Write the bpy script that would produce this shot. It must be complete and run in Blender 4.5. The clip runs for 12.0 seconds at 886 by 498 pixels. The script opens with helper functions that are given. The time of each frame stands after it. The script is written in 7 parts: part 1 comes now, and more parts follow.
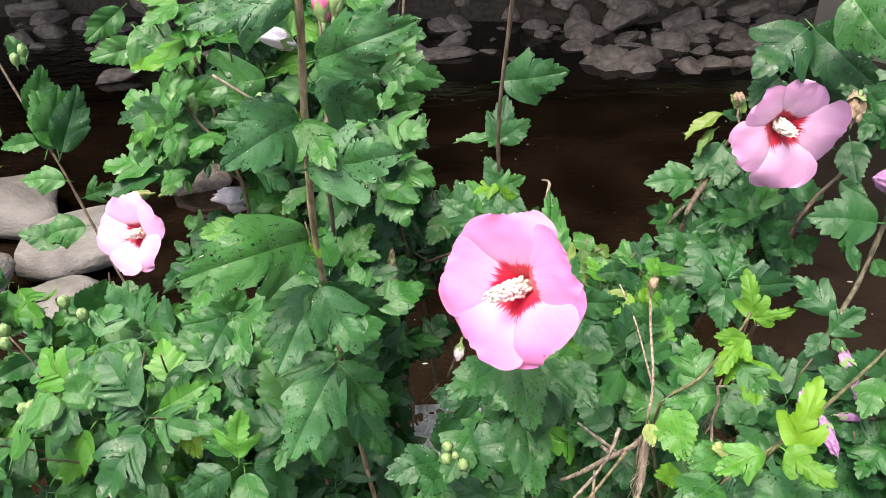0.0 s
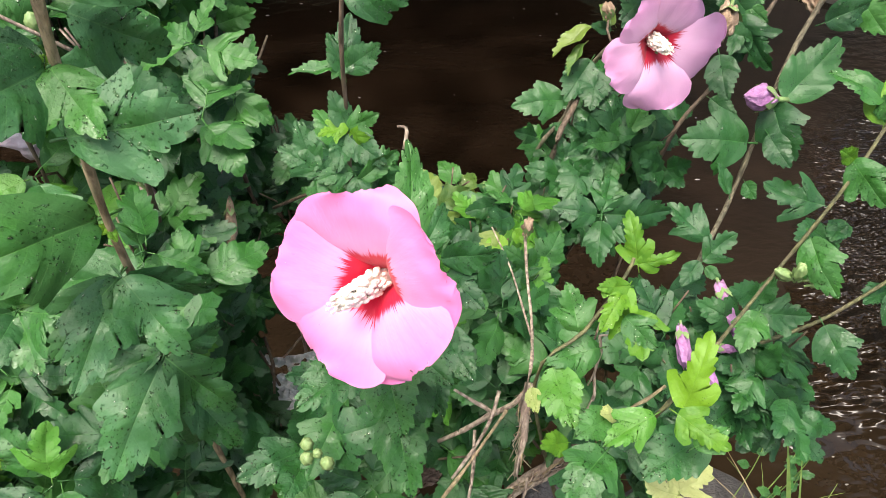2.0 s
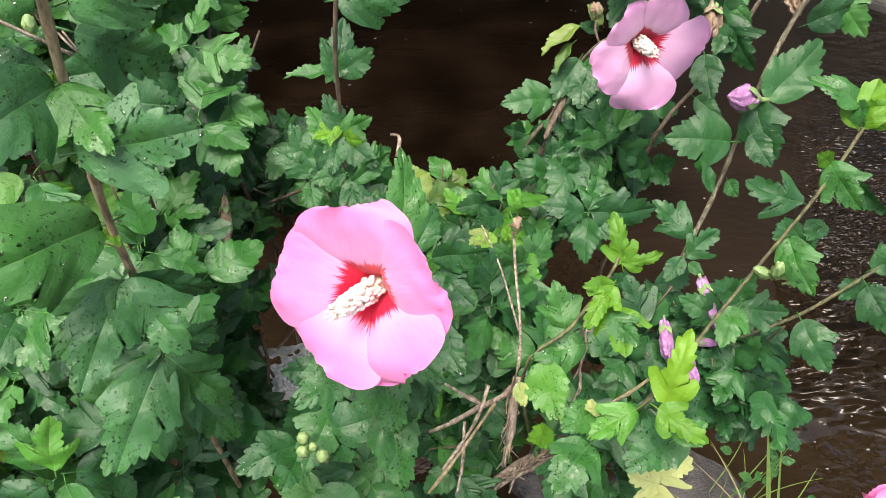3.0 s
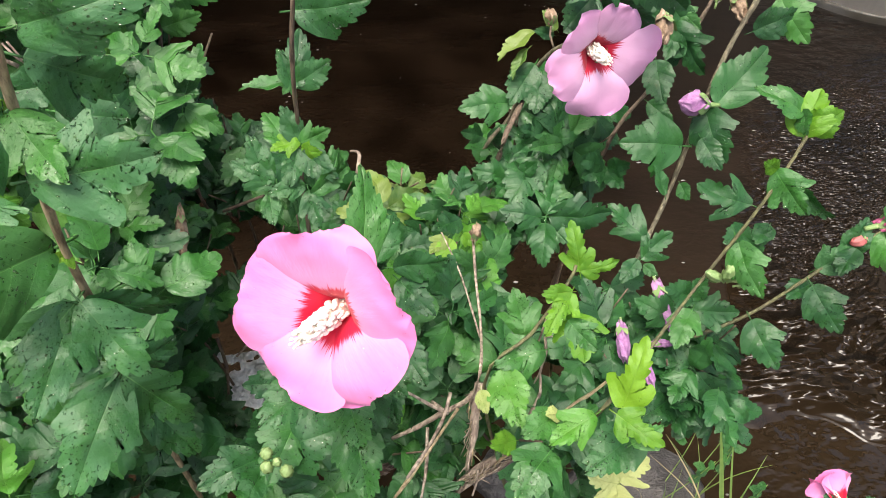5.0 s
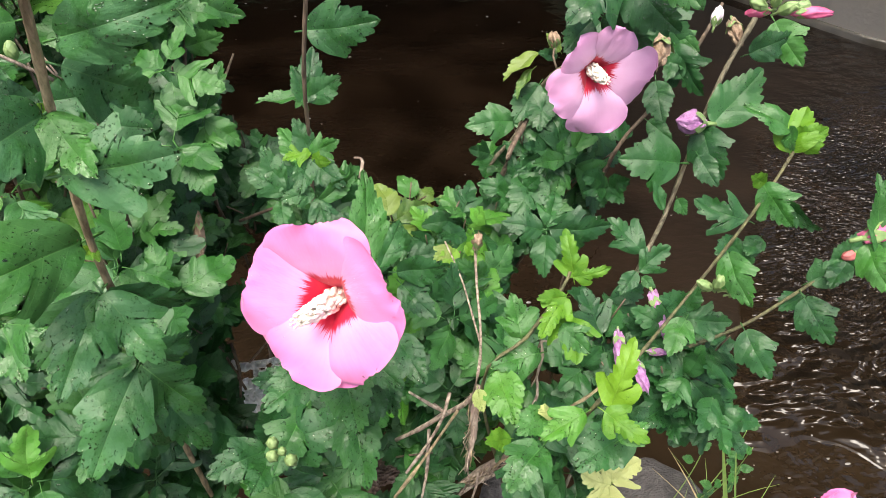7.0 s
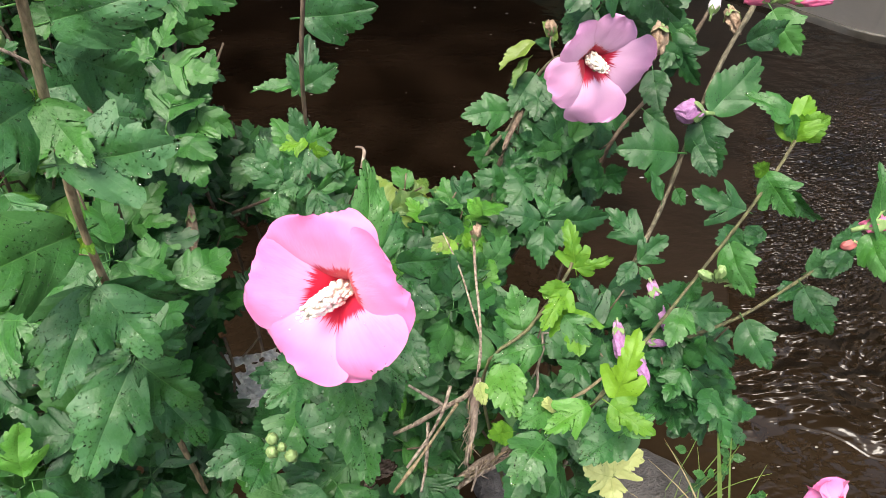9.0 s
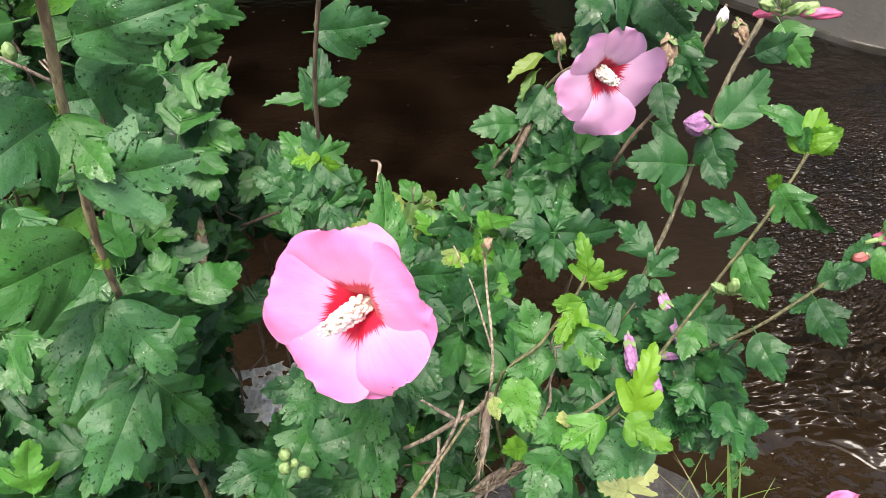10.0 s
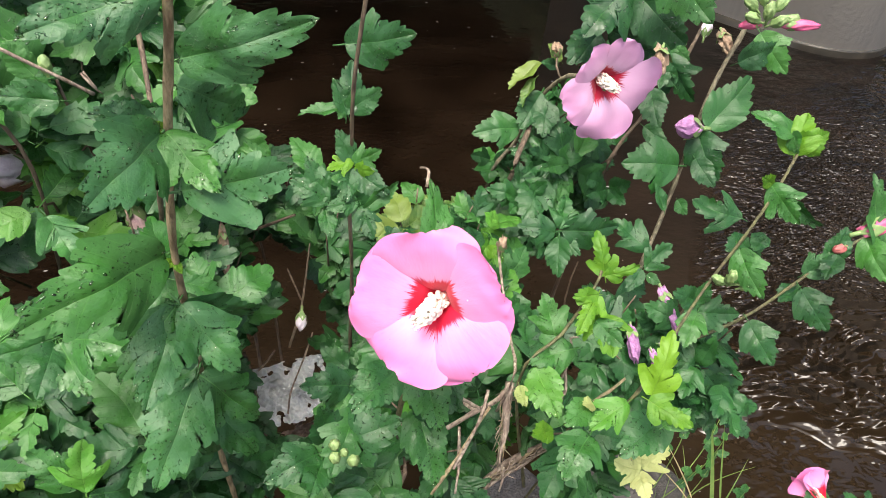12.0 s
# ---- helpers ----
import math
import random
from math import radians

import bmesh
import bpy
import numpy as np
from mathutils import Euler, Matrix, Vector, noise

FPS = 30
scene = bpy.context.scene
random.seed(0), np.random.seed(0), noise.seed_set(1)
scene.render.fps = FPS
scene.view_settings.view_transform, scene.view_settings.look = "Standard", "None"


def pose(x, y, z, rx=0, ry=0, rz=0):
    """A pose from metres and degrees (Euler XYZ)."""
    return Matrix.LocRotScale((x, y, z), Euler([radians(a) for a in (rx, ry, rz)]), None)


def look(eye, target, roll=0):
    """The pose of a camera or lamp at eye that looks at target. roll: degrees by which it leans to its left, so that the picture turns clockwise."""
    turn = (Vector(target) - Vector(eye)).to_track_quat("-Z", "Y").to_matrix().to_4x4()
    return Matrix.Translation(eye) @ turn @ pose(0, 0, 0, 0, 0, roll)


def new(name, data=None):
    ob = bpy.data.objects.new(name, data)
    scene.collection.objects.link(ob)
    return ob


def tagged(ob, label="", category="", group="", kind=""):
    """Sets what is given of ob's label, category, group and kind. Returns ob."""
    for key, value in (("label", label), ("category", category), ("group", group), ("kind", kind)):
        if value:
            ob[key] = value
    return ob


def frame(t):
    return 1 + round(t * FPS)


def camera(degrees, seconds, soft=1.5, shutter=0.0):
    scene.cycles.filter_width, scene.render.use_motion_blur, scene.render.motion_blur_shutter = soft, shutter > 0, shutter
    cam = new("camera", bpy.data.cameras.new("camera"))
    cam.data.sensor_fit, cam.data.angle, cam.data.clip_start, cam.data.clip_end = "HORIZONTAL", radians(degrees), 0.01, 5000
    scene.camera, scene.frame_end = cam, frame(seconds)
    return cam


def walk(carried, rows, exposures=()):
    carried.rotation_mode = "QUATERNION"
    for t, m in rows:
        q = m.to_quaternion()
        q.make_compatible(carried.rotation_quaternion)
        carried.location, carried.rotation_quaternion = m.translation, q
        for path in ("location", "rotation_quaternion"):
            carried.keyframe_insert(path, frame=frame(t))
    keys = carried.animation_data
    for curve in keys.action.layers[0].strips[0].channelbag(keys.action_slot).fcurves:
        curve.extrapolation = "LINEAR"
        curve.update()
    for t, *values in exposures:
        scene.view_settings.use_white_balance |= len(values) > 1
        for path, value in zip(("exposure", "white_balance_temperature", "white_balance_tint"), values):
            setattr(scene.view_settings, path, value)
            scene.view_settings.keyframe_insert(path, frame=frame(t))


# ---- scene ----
cam = camera(64.8, 12.0, 0.45)
PATH = [
    (0, (0.049, 0.005, 1.636), (-0.038, 1.67, 0.531), -3.1),
    (0.5, (0.041, 0.04, 1.627), (-0.009, 1.721, 0.546), -4.4),
    (1, (0.061, 0.083, 1.625), (0.119, 1.723, 0.482), -0.5),
    (1.5, (0.067, 0.107, 1.607), (0.228, 1.685, 0.39), 1.3),
    (2, (0.063, 0.098, 1.612), (0.336, 1.577, 0.294), 1.4),
    (2.5, (0.072, 0.088, 1.631), (0.307, 1.571, 0.31), -1.2),
    (3, (0.061, 0.093, 1.631), (0.358, 1.54, 0.282), 2.2),
    (3.2, (0.062, 0.095, 1.633), (0.43, 1.544, 0.305), 3.8),
    (4.8, (0.056, 0.102, 1.645), (0.479, 1.498, 0.277), 4.7),
    (5, (0.06, 0.1, 1.643), (0.472, 1.508, 0.284), 4.5),
    (5.5, (0.066, 0.101, 1.64), (0.467, 1.52, 0.289), 4.8),
    (6, (0.067, 0.091, 1.644), (0.454, 1.53, 0.309), 4.4),
    (6.5, (0.066, 0.079, 1.647), (0.442, 1.525, 0.318), 4.4),
    (7, (0.066, 0.066, 1.653), (0.435, 1.531, 0.342), 3.8),
    (7.2, (0.063, 0.065, 1.652), (0.449, 1.528, 0.344), 4.3),
    (8.8, (0.061, 0.063, 1.643), (0.469, 1.518, 0.332), 4.3),
    (9, (0.057, 0.074, 1.646), (0.461, 1.517, 0.321), 4.5),
    (9.5, (0.065, 0.075, 1.638), (0.441, 1.538, 0.328), 4.1),
    (10, (0.048, 0.079, 1.645), (0.455, 1.543, 0.345), 4.3),
    (10.5, (0.03, 0.075, 1.65), (0.468, 1.53, 0.349), 4.6),
    (11, (0.025, 0.062, 1.649), (0.459, 1.537, 0.37), 4.5),
    (11.5, (0.017, 0.06, 1.658), (0.485, 1.53, 0.385), 5.5),
    (12, (-0.017, 0.068, 1.664), (0.512, 1.5, 0.371), 6.3),
]
EXPOSURE = 1.36
SKY, SUN = 0.125, 1.9
walk(cam, [(t, look(eye, target, roll)) for t, eye, target, roll in PATH], [(0, EXPOSURE + 0.15, 6750, 7.5), (2.5, EXPOSURE, 6750, 7.5), (12, EXPOSURE, 6750, 7.5)])

# ---- world, light ----
SUN_EL, SUN_ROT = radians(71), radians(222)
world = bpy.data.worlds.new("world")
scene.world = world
world.use_nodes = True
wn = world.node_tree.nodes
sky = wn.new("ShaderNodeTexSky")
sky.sky_type = "NISHITA"
sky.sun_disc = False
sky.sun_elevation, sky.sun_rotation = SUN_EL, SUN_ROT
sky.air_density, sky.dust_density, sky.ozone_density = 1.0, 6.0, 1.0
wn["Background"].inputs["Strength"].default_value = SKY
world.node_tree.links.new(sky.outputs[0], wn["Background"].inputs["Color"])
sun_data = bpy.data.lights.new("sun", "SUN")
sun_data.energy, sun_data.angle, sun_data.color = SUN, radians(34), (1.0, 0.97, 0.93)
sun = new("sun", sun_data)
sun.matrix_world = look((-0.22 * 9, -0.24 * 9, 0.945 * 9), (0, 0, 0))

# ---- materials ----


class Mat:
    """A node material under construction."""

    def __init__(self, name):
        self.m = bpy.data.materials.new(name)
        self.m.use_nodes = True
        self.t = self.m.node_tree
        self.b = self.t.nodes["Principled BSDF"]

    def node(self, kind, **props):
        n = self.t.nodes.new(kind)
        for k, v in props.items():
            if k in n.inputs:
                n.inputs[k].default_value = v
            elif k == "uv_map":
                n.uv_map = v
        return n

    def link(self, a, b):
        self.t.links.new(a, b)
        return b

    def val(self, sock, v):
        if hasattr(v, "is_output"):
            self.t.links.new(v, sock)
        else:
            sock.default_value = v

    def math(self, op, a, b=0.0, clamp=False):
        n = self.t.nodes.new("ShaderNodeMath")
        n.operation, n.use_clamp = op, clamp
        self.val(n.inputs[0], a)
        self.val(n.inputs[1], b)
        return n.outputs[0]

    def ramp(self, fac, stops):
        n = self.t.nodes.new("ShaderNodeValToRGB")
        e = n.color_ramp.elements
        while len(e) < len(stops):
            e.new(0.5)
        for el, (p, c) in zip(e, stops):
            el.position = p
            el.color = (*c, 1) if len(c) == 3 else c
        self.val(n.inputs[0], fac)
        return n.outputs[0]

    def mix(self, fac, a, b, how="MIX"):
        n = self.t.nodes.new("ShaderNodeMix")
        n.data_type, n.blend_type = "RGBA", how
        self.val(n.inputs[0], fac)
        self.val(n.inputs[6], a if hasattr(a, "is_output") else (*a, 1))
        self.val(n.inputs[7], b if hasattr(b, "is_output") else (*b, 1))
        return n.outputs[2]

    def noise(self, vec, scale, detail=3.0, rough=0.55):
        n = self.node("ShaderNodeTexNoise", Scale=scale, Detail=detail, Roughness=rough)
        if vec:
            self.link(vec, n.inputs["Vector"])
        return n.outputs["Fac"]

    def coords(self, which="Object"):
        return self.node("ShaderNodeTexCoord").outputs[which]

    def scaled(self, vec, s, offset=None):
        n = self.node("ShaderNodeMapping")
        self.link(vec, n.inputs["Vector"])
        n.inputs["Scale"].default_value = s
        if offset is not None:
            self.link(offset, n.inputs["Location"])
        return n.outputs[0]

    def rand(self):
        """A random number for each object and each loose piece."""
        o = self.node("ShaderNodeObjectInfo").outputs["Random"]
        g = self.node("ShaderNodeNewGeometry").outputs["Random Per Island"]
        return self.math("FRACT", self.math("ADD", o, g))

    def bump(self, height, strength, distance=0.01):
        n = self.node("ShaderNodeBump", Strength=strength, Distance=distance)
        self.link(height, n.inputs["Height"])
        self.link(n.outputs[0], self.b.inputs["Normal"])
        self.link(n.outputs[0], self.b.inputs["Coat Normal"])

    def set(self, **kw):
        for k, v in kw.items():
            s = self.b.inputs[k.replace("_", " ")]
            self.val(s, (*v, 1) if isinstance(v, tuple) and len(v) == 3 else v)
        return self


def leaf_material(name, dark, mid, light, vein, wet=1.0, thin=0.16):
    """A living leaf: tone by leaf, pale veins, rain drops and a wet sheen."""
    k = Mat(name)
    r = k.rand()
    uv = k.node("ShaderNodeUVMap", uv_map="blade").outputs[0]
    sep = k.node("ShaderNodeSeparateXYZ")
    k.link(uv, sep.inputs[0])
    x, y = k.math("ABSOLUTE", sep.outputs[0]), sep.outputs[1]
    tone = k.ramp(r, [(0.0, dark), (0.45, mid), (1.0, light)])
    shift = k.node("ShaderNodeCombineXYZ")
    k.link(k.math("MULTIPLY", r, 37.0), shift.inputs[0])
    k.link(k.math("MULTIPLY", r, 91.0), shift.inputs[1])
    moved = k.scaled(uv, (1, 1, 1), shift.outputs[0])
    blotch = k.noise(moved, 4.5, 3)
    tone = k.mix(k.ramp(blotch, [(0.3, (0, 0, 0)), (0.75, (0.55, 0.55, 0.55))]), tone, light)
    grain = k.ramp(k.noise(moved, 34.0, 3, 0.7), [(0.36, (0.92, 0.92, 0.91)), (0.66, (1.06, 1.06, 1.07))])
    tone = k.mix(1.0, tone, grain, "MULTIPLY")
    # midrib and side veins
    rib = k.math("LESS_THAN", x, k.math("MULTIPLY", k.math("SUBTRACT", 1.05, y), 0.0085))
    side = k.math("FRACT", k.math("MULTIPLY", k.math("SUBTRACT", y, k.math("MULTIPLY", x, 0.75)), 6.0))
    side = k.math("LESS_THAN", k.math("ABSOLUTE", k.math("SUBTRACT", side, 0.5)), 0.03)
    veins = k.math("MAXIMUM", k.math("MULTIPLY", rib, 0.50), k.math("MULTIPLY", side, 0.20))
    tone = k.mix(veins, tone, vein)
    # rain drops: small domes gathered in patches
    v = k.node("ShaderNodeTexVoronoi", Scale=24.0, Randomness=1.0)
    warp = k.node("ShaderNodeTexNoise", Scale=26.0, Detail=1.0)
    k.link(moved, warp.inputs["Vector"])
    k.link(k.mix(0.13, k.scaled(moved, (1.0, 0.6, 1.0)), warp.outputs["Color"]), v.inputs["Vector"])
    cellsep = k.node("ShaderNodeSeparateXYZ")
    k.link(v.outputs["Color"], cellsep.inputs[0])
    size = k.math("MULTIPLY", k.math("POWER", cellsep.outputs[0], 1.6), 0.42)
    patch = k.math("GREATER_THAN", k.math("ADD", k.noise(moved, 2.6, 2), k.math("MULTIPLY", cellsep.outputs[1], 0.30)), k.math("ADD", 0.665 - 0.10 * wet, k.math("MULTIPLY", r, 0.16)))
    drop = k.math("MULTIPLY", k.math("SUBTRACT", size, v.outputs["Distance"], True), patch)
    v2 = k.node("ShaderNodeTexVoronoi", Scale=62.0, Randomness=1.0)
    k.link(k.mix(0.03, moved, warp.outputs["Color"]), v2.inputs["Vector"])
    sep2 = k.node("ShaderNodeSeparateXYZ")
    k.link(v2.outputs["Color"], sep2.inputs[0])
    tiny = k.math("SUBTRACT", k.math("MULTIPLY", k.math("POWER", sep2.outputs[0], 3.0), 0.42), v2.outputs["Distance"], True)
    tiny = k.math("MULTIPLY", tiny, k.math("GREATER_THAN", k.noise(moved, 3.1, 1), 0.66 - 0.09 * wet))
    drop = k.math("MAXIMUM", drop, k.math("MULTIPLY", tiny, 0.6))
    dome = k.math("POWER", drop, 0.62)
    onoff = k.math("GREATER_THAN", drop, 0.015)
    tone = k.mix(k.math("MULTIPLY", onoff, 0.5), tone, tuple(c * 0.5 for c in dark))
    lie = k.ramp(k.noise(moved, 2.4, 2), [(0.46, (0, 0, 0)), (0.58, (1, 1, 1))])
    tone = k.mix(k.math("MULTIPLY", lie, 0.55 * min(1.0, wet)), tone, (0.62, 0.92, 0.35), "MULTIPLY")
    height = k.math("ADD", k.math("MULTIPLY", dome, 0.45),
                    k.math("ADD", k.math("MULTIPLY", k.math("ADD", rib, k.math("MULTIPLY", side, 0.7)), -0.12),
                           k.math("ADD", k.math("MULTIPLY", k.noise(moved, 13.0, 3), 0.30), k.math("MULTIPLY", k.noise(moved, 55.0, 2), 0.04))))
    k.bump(height, 1.0, 0.0026)
    film = k.math("MULTIPLY", lie, k.ramp(k.noise(moved, 21.0, 2, 0.6), [(0.50, (0, 0, 0)), (0.55, (1, 1, 1))]))
    rough = k.math("SUBTRACT", k.math("SUBTRACT", 0.47, k.math("MULTIPLY", film, 0.14 * wet)), k.math("MULTIPLY", onoff, 0.32), True)
    k.set(Base_Color=tone, Roughness=rough, IOR=1.45)
    k.val(k.b.inputs["Specular IOR Level"], k.math("ADD", 0.48, k.math("ADD", k.math("MULTIPLY", film, 0.22 * wet), k.math("MULTIPLY", onoff, 0.7)), True))
    k.val(k.b.inputs["Coat Weight"], k.math("MULTIPLY", onoff, min(1.0, wet)))
    k.b.inputs["Coat IOR"].default_value, k.b.inputs["Coat Roughness"].default_value = 1.6, 0.06
    # some light passes the blade
    tr = k.node("ShaderNodeBsdfTranslucent")
    k.link(k.mix(0.6, tone, light), tr.inputs["Color"])
    ms = k.node("ShaderNodeMixShader")
    ms.inputs[0].default_value = thin
    k.link(k.b.outputs[0], ms.inputs[1])
    k.link(tr.outputs[0], ms.inputs[2])
    k.link(ms.outputs[0], k.t.nodes["Material Output"].inputs["Surface"])
    return k.m


LEAF = {
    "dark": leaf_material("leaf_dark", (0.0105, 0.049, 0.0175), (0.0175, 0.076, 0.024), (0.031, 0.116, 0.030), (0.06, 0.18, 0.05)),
    # paler bluish green: the sky's sheen on near leaves, put into the colour
    "sheened": leaf_material("leaf_sheened", (0.028, 0.097, 0.036), (0.041, 0.131, 0.046), (0.059, 0.172, 0.059), (0.10, 0.22, 0.08)),
    "mid": leaf_material("leaf_mid", (0.0205, 0.083, 0.021), (0.032, 0.120, 0.029), (0.054, 0.169, 0.036), (0.11, 0.27, 0.07)),
    # young yellow-green; among the sprays also the colour of light through blades
    "fresh_lit": leaf_material("leaf_fresh_lit", (0.041, 0.145, 0.020), (0.062, 0.196, 0.025), (0.096, 0.26, 0.032), (0.15, 0.31, 0.07), 0.8, 0.2),
    "lime": leaf_material("leaf_lime", (0.058, 0.185, 0.014), (0.092, 0.245, 0.016), (0.165, 0.33, 0.020), (0.20, 0.36, 0.05), 0.15, 0.3),
    "yellow": leaf_material("leaf_yellow", (0.24, 0.33, 0.08), (0.34, 0.42, 0.12), (0.50, 0.53, 0.22), (0.22, 0.31, 0.06), 0.1, 0.3),
    "blotch": leaf_material("leaf_blotched", (0.036, 0.105, 0.024), (0.065, 0.145, 0.028), (0.15, 0.215, 0.04), (0.18, 0.26, 0.08), 0.4),
}


def bark_material(name, dark, light, green):
    k = Mat(name)
    c = k.coords()
    streak = k.noise(k.scaled(c, (260, 260, 40)), 1.0, 4)
    spots = k.noise(c, 70.0, 3)
    col = k.ramp(streak, [(0.36, tuple(x * 0.7 for x in dark)), (0.66, light)])
    col = k.mix(k.ramp(spots, [(0.5, (0, 0, 0)), (0.75, (0.8, 0.8, 0.8))]), col, green)
    k.set(Base_Color=col, Roughness=0.7)
    lumps = k.noise(k.scaled(c, (300, 300, 120)), 1.0, 3)
    k.bump(k.math("ADD", streak, lumps), 1.0, 0.0020)
    return k.m


BARK = bark_material("bark", (0.115, 0.098, 0.062), (0.29, 0.25, 0.165), (0.13, 0.12, 0.07))
BARK_TAN = bark_material("tan_bark", (0.20, 0.145, 0.08), (0.43, 0.33, 0.20), (0.25, 0.23, 0.12))
TWIG_GREEN = bark_material("green_twig", (0.075, 0.078, 0.034), (0.165, 0.16, 0.07), (0.11, 0.085, 0.05))
TWIG_RED = bark_material("reddish_twig", (0.085, 0.058, 0.04), (0.19, 0.135, 0.095), (0.13, 0.105, 0.06))
DRY = bark_material("dry_wood", (0.16, 0.11, 0.085), (0.47, 0.38, 0.30), (0.28, 0.20, 0.16))


def petal_material(name, pale, pink, deep, eye, reach):
    """A petal: crimson heart that runs out in rays, fine veins, paler rim."""
    k = Mat(name)
    uv = k.node("ShaderNodeUVMap", uv_map="blade").outputs[0]
    sep = k.node("ShaderNodeSeparateXYZ")
    k.link(uv, sep.inputs[0])
    x, y = sep.outputs[0], sep.outputs[1]
    r = k.rand()
    lines = k.node("ShaderNodeCombineXYZ")
    k.link(k.math("MULTIPLY", k.math("DIVIDE", x, k.math("ADD", y, 0.12)), 19.0), lines.inputs[0])
    k.link(k.math("MULTIPLY", y, 1.2), lines.inputs[1])
    k.link(k.math("MULTIPLY", r, 20.0), lines.inputs[2])
    ray = k.noise(lines.outputs[0], 1.0, 2)
    spike = k.math("POWER", k.noise(k.scaled(lines.outputs[0], (2.1, 1, 1)), 1.0, 1), 3.0)
    own = k.node("ShaderNodeCombineXYZ")
    k.link(k.math("MULTIPLY", r, 20.0), own.inputs[0])
    k.link(k.math("MULTIPLY", r, 33.0), own.inputs[1])
    base = k.mix(k.ramp(y, [(0.25, (0, 0, 0)), (0.9, (1, 1, 1))]), pale, pink)
    base = k.mix(k.math("MULTIPLY", k.noise(k.scaled(uv, (3, 3, 3), own.outputs[0]), 1.0, 2), 0.35), base, deep)
    veins = k.ramp(ray, [(0.42, (0.4, 0.4, 0.4)), (0.52, (0, 0, 0))])
    base = k.mix(k.math("MULTIPLY", veins, 0.08), base, deep)
    edge = k.math("ADD", reach, k.math("ADD", k.math("MULTIPLY", k.math("SUBTRACT", ray, 0.5), 0.12), k.math("MULTIPLY", k.math("SUBTRACT", spike, 0.12), 0.26)))
    heart = k.ramp(k.math("SUBTRACT", y, edge), [(0.0, (1, 1, 1)), (0.05, (0, 0, 0))])
    col = k.mix(heart, base, eye)
    k.set(Base_Color=col, Roughness=0.55)
    k.b.inputs["Sheen Weight"].default_value = 0.15
    crease = k.noise(k.scaled(uv, (7, 3, 1), own.outputs[0]), 1.0, 3)
    k.bump(k.math("ADD", k.math("MULTIPLY", ray, 0.25), crease), 0.35, 0.0016)
    tr = k.node("ShaderNodeBsdfTranslucent")
    k.link(col, tr.inputs["Color"])
    ms = k.node("ShaderNodeMixShader")
    ms.inputs[0].default_value = 0.22
    k.link(k.b.outputs[0], ms.inputs[1])
    k.link(tr.outputs[0], ms.inputs[2])
    k.link(ms.outputs[0], k.t.nodes["Material Output"].inputs["Surface"])
    return k.m


PETAL = petal_material("petal_pink", (0.88, 0.46, 0.73), (0.83, 0.245, 0.53), (0.73, 0.105, 0.37), (0.68, 0.004, 0.045), 0.335)
PETAL_MAUVE = petal_material("petal_mauve", (0.88, 0.58, 0.80), (0.82, 0.40, 0.68), (0.66, 0.19, 0.48), (0.50, 0.003, 0.035), 0.275)


def plain_material(name, a, b, scale, rough=0.6, bump=0.3, dist=0.002):
    k = Mat(name)
    c = k.coords()
    n = k.noise(c, scale, 4)
    fine = k.noise(c, scale * 6, 2)
    k.set(Base_Color=k.mix(k.ramp(n, [(0.3, (0, 0, 0)), (0.7, (1, 1, 1))]), a, b), Roughness=rough)
    k.bump(k.math("ADD", n, k.math("MULTIPLY", fine, 0.4)), bump, dist)
    return k.m


POLLEN = plain_material("stamen_cream", (0.88, 0.80, 0.66), (0.92, 0.88, 0.80), 300, 0.6)
SEPAL = plain_material("sepal_green", (0.14, 0.25, 0.08), (0.24, 0.34, 0.13), 120, 0.55)
BUDGREEN = plain_material("bud_green", (0.15, 0.25, 0.085), (0.27, 0.36, 0.15), 150, 0.5)
PALEBUD = plain_material("bud_pale", (0.15, 0.24, 0.075), (0.27, 0.36, 0.15), 150, 0.5)
MAGENTA = plain_material("bud_magenta", (0.50, 0.05, 0.16), (0.62, 0.16, 0.30), 90, 0.5)
DUSKY = plain_material("bud_dusky", (0.30, 0.055, 0.06), (0.46, 0.17, 0.15), 90, 0.55)
PURPLE = plain_material("wilted_purple", (0.25, 0.085, 0.25), (0.52, 0.28, 0.50), 130, 0.6, 0.8, 0.004)
BROWNED = plain_material("withered_brown", (0.14, 0.08, 0.045), (0.42, 0.31, 0.22), 110, 0.75, 0.8, 0.004)
PINKISH = plain_material("withered_pink", (0.45, 0.27, 0.28), (0.62, 0.44, 0.44), 110, 0.7, 0.8, 0.004)
WHITEBUD = plain_material("bud_white", (0.66, 0.55, 0.64), (0.85, 0.78, 0.84), 110, 0.6, 0.6, 0.003)
PAPER = plain_material("torn_paper", (0.70, 0.70, 0.70), (0.92, 0.91, 0.90), 26, 0.8, 0.9, 0.012)
DEADLEAF = plain_material("dead_leaf", (0.13, 0.075, 0.05), (0.30, 0.22, 0.17), 70, 0.8, 0.8, 0.006)
GRASS = plain_material("grass_blade", (0.12, 0.22, 0.05), (0.22, 0.32, 0.08), 60, 0.5)
STRAW = plain_material("dry_straw", (0.40, 0.32, 0.16), (0.55, 0.46, 0.26), 60, 0.7)
FOAM = plain_material("foam", (0.12, 0.115, 0.11), (0.28, 0.27, 0.26), 200, 0.5)
STONE = plain_material("river_stone", (0.105, 0.084, 0.069), (0.31, 0.25, 0.205), 7, 0.75, 0.6, 0.03)
STONE_GREY = plain_material("grey_stone", (0.055, 0.050, 0.047), (0.125, 0.113, 0.106), 9, 0.7, 0.8, 0.03)
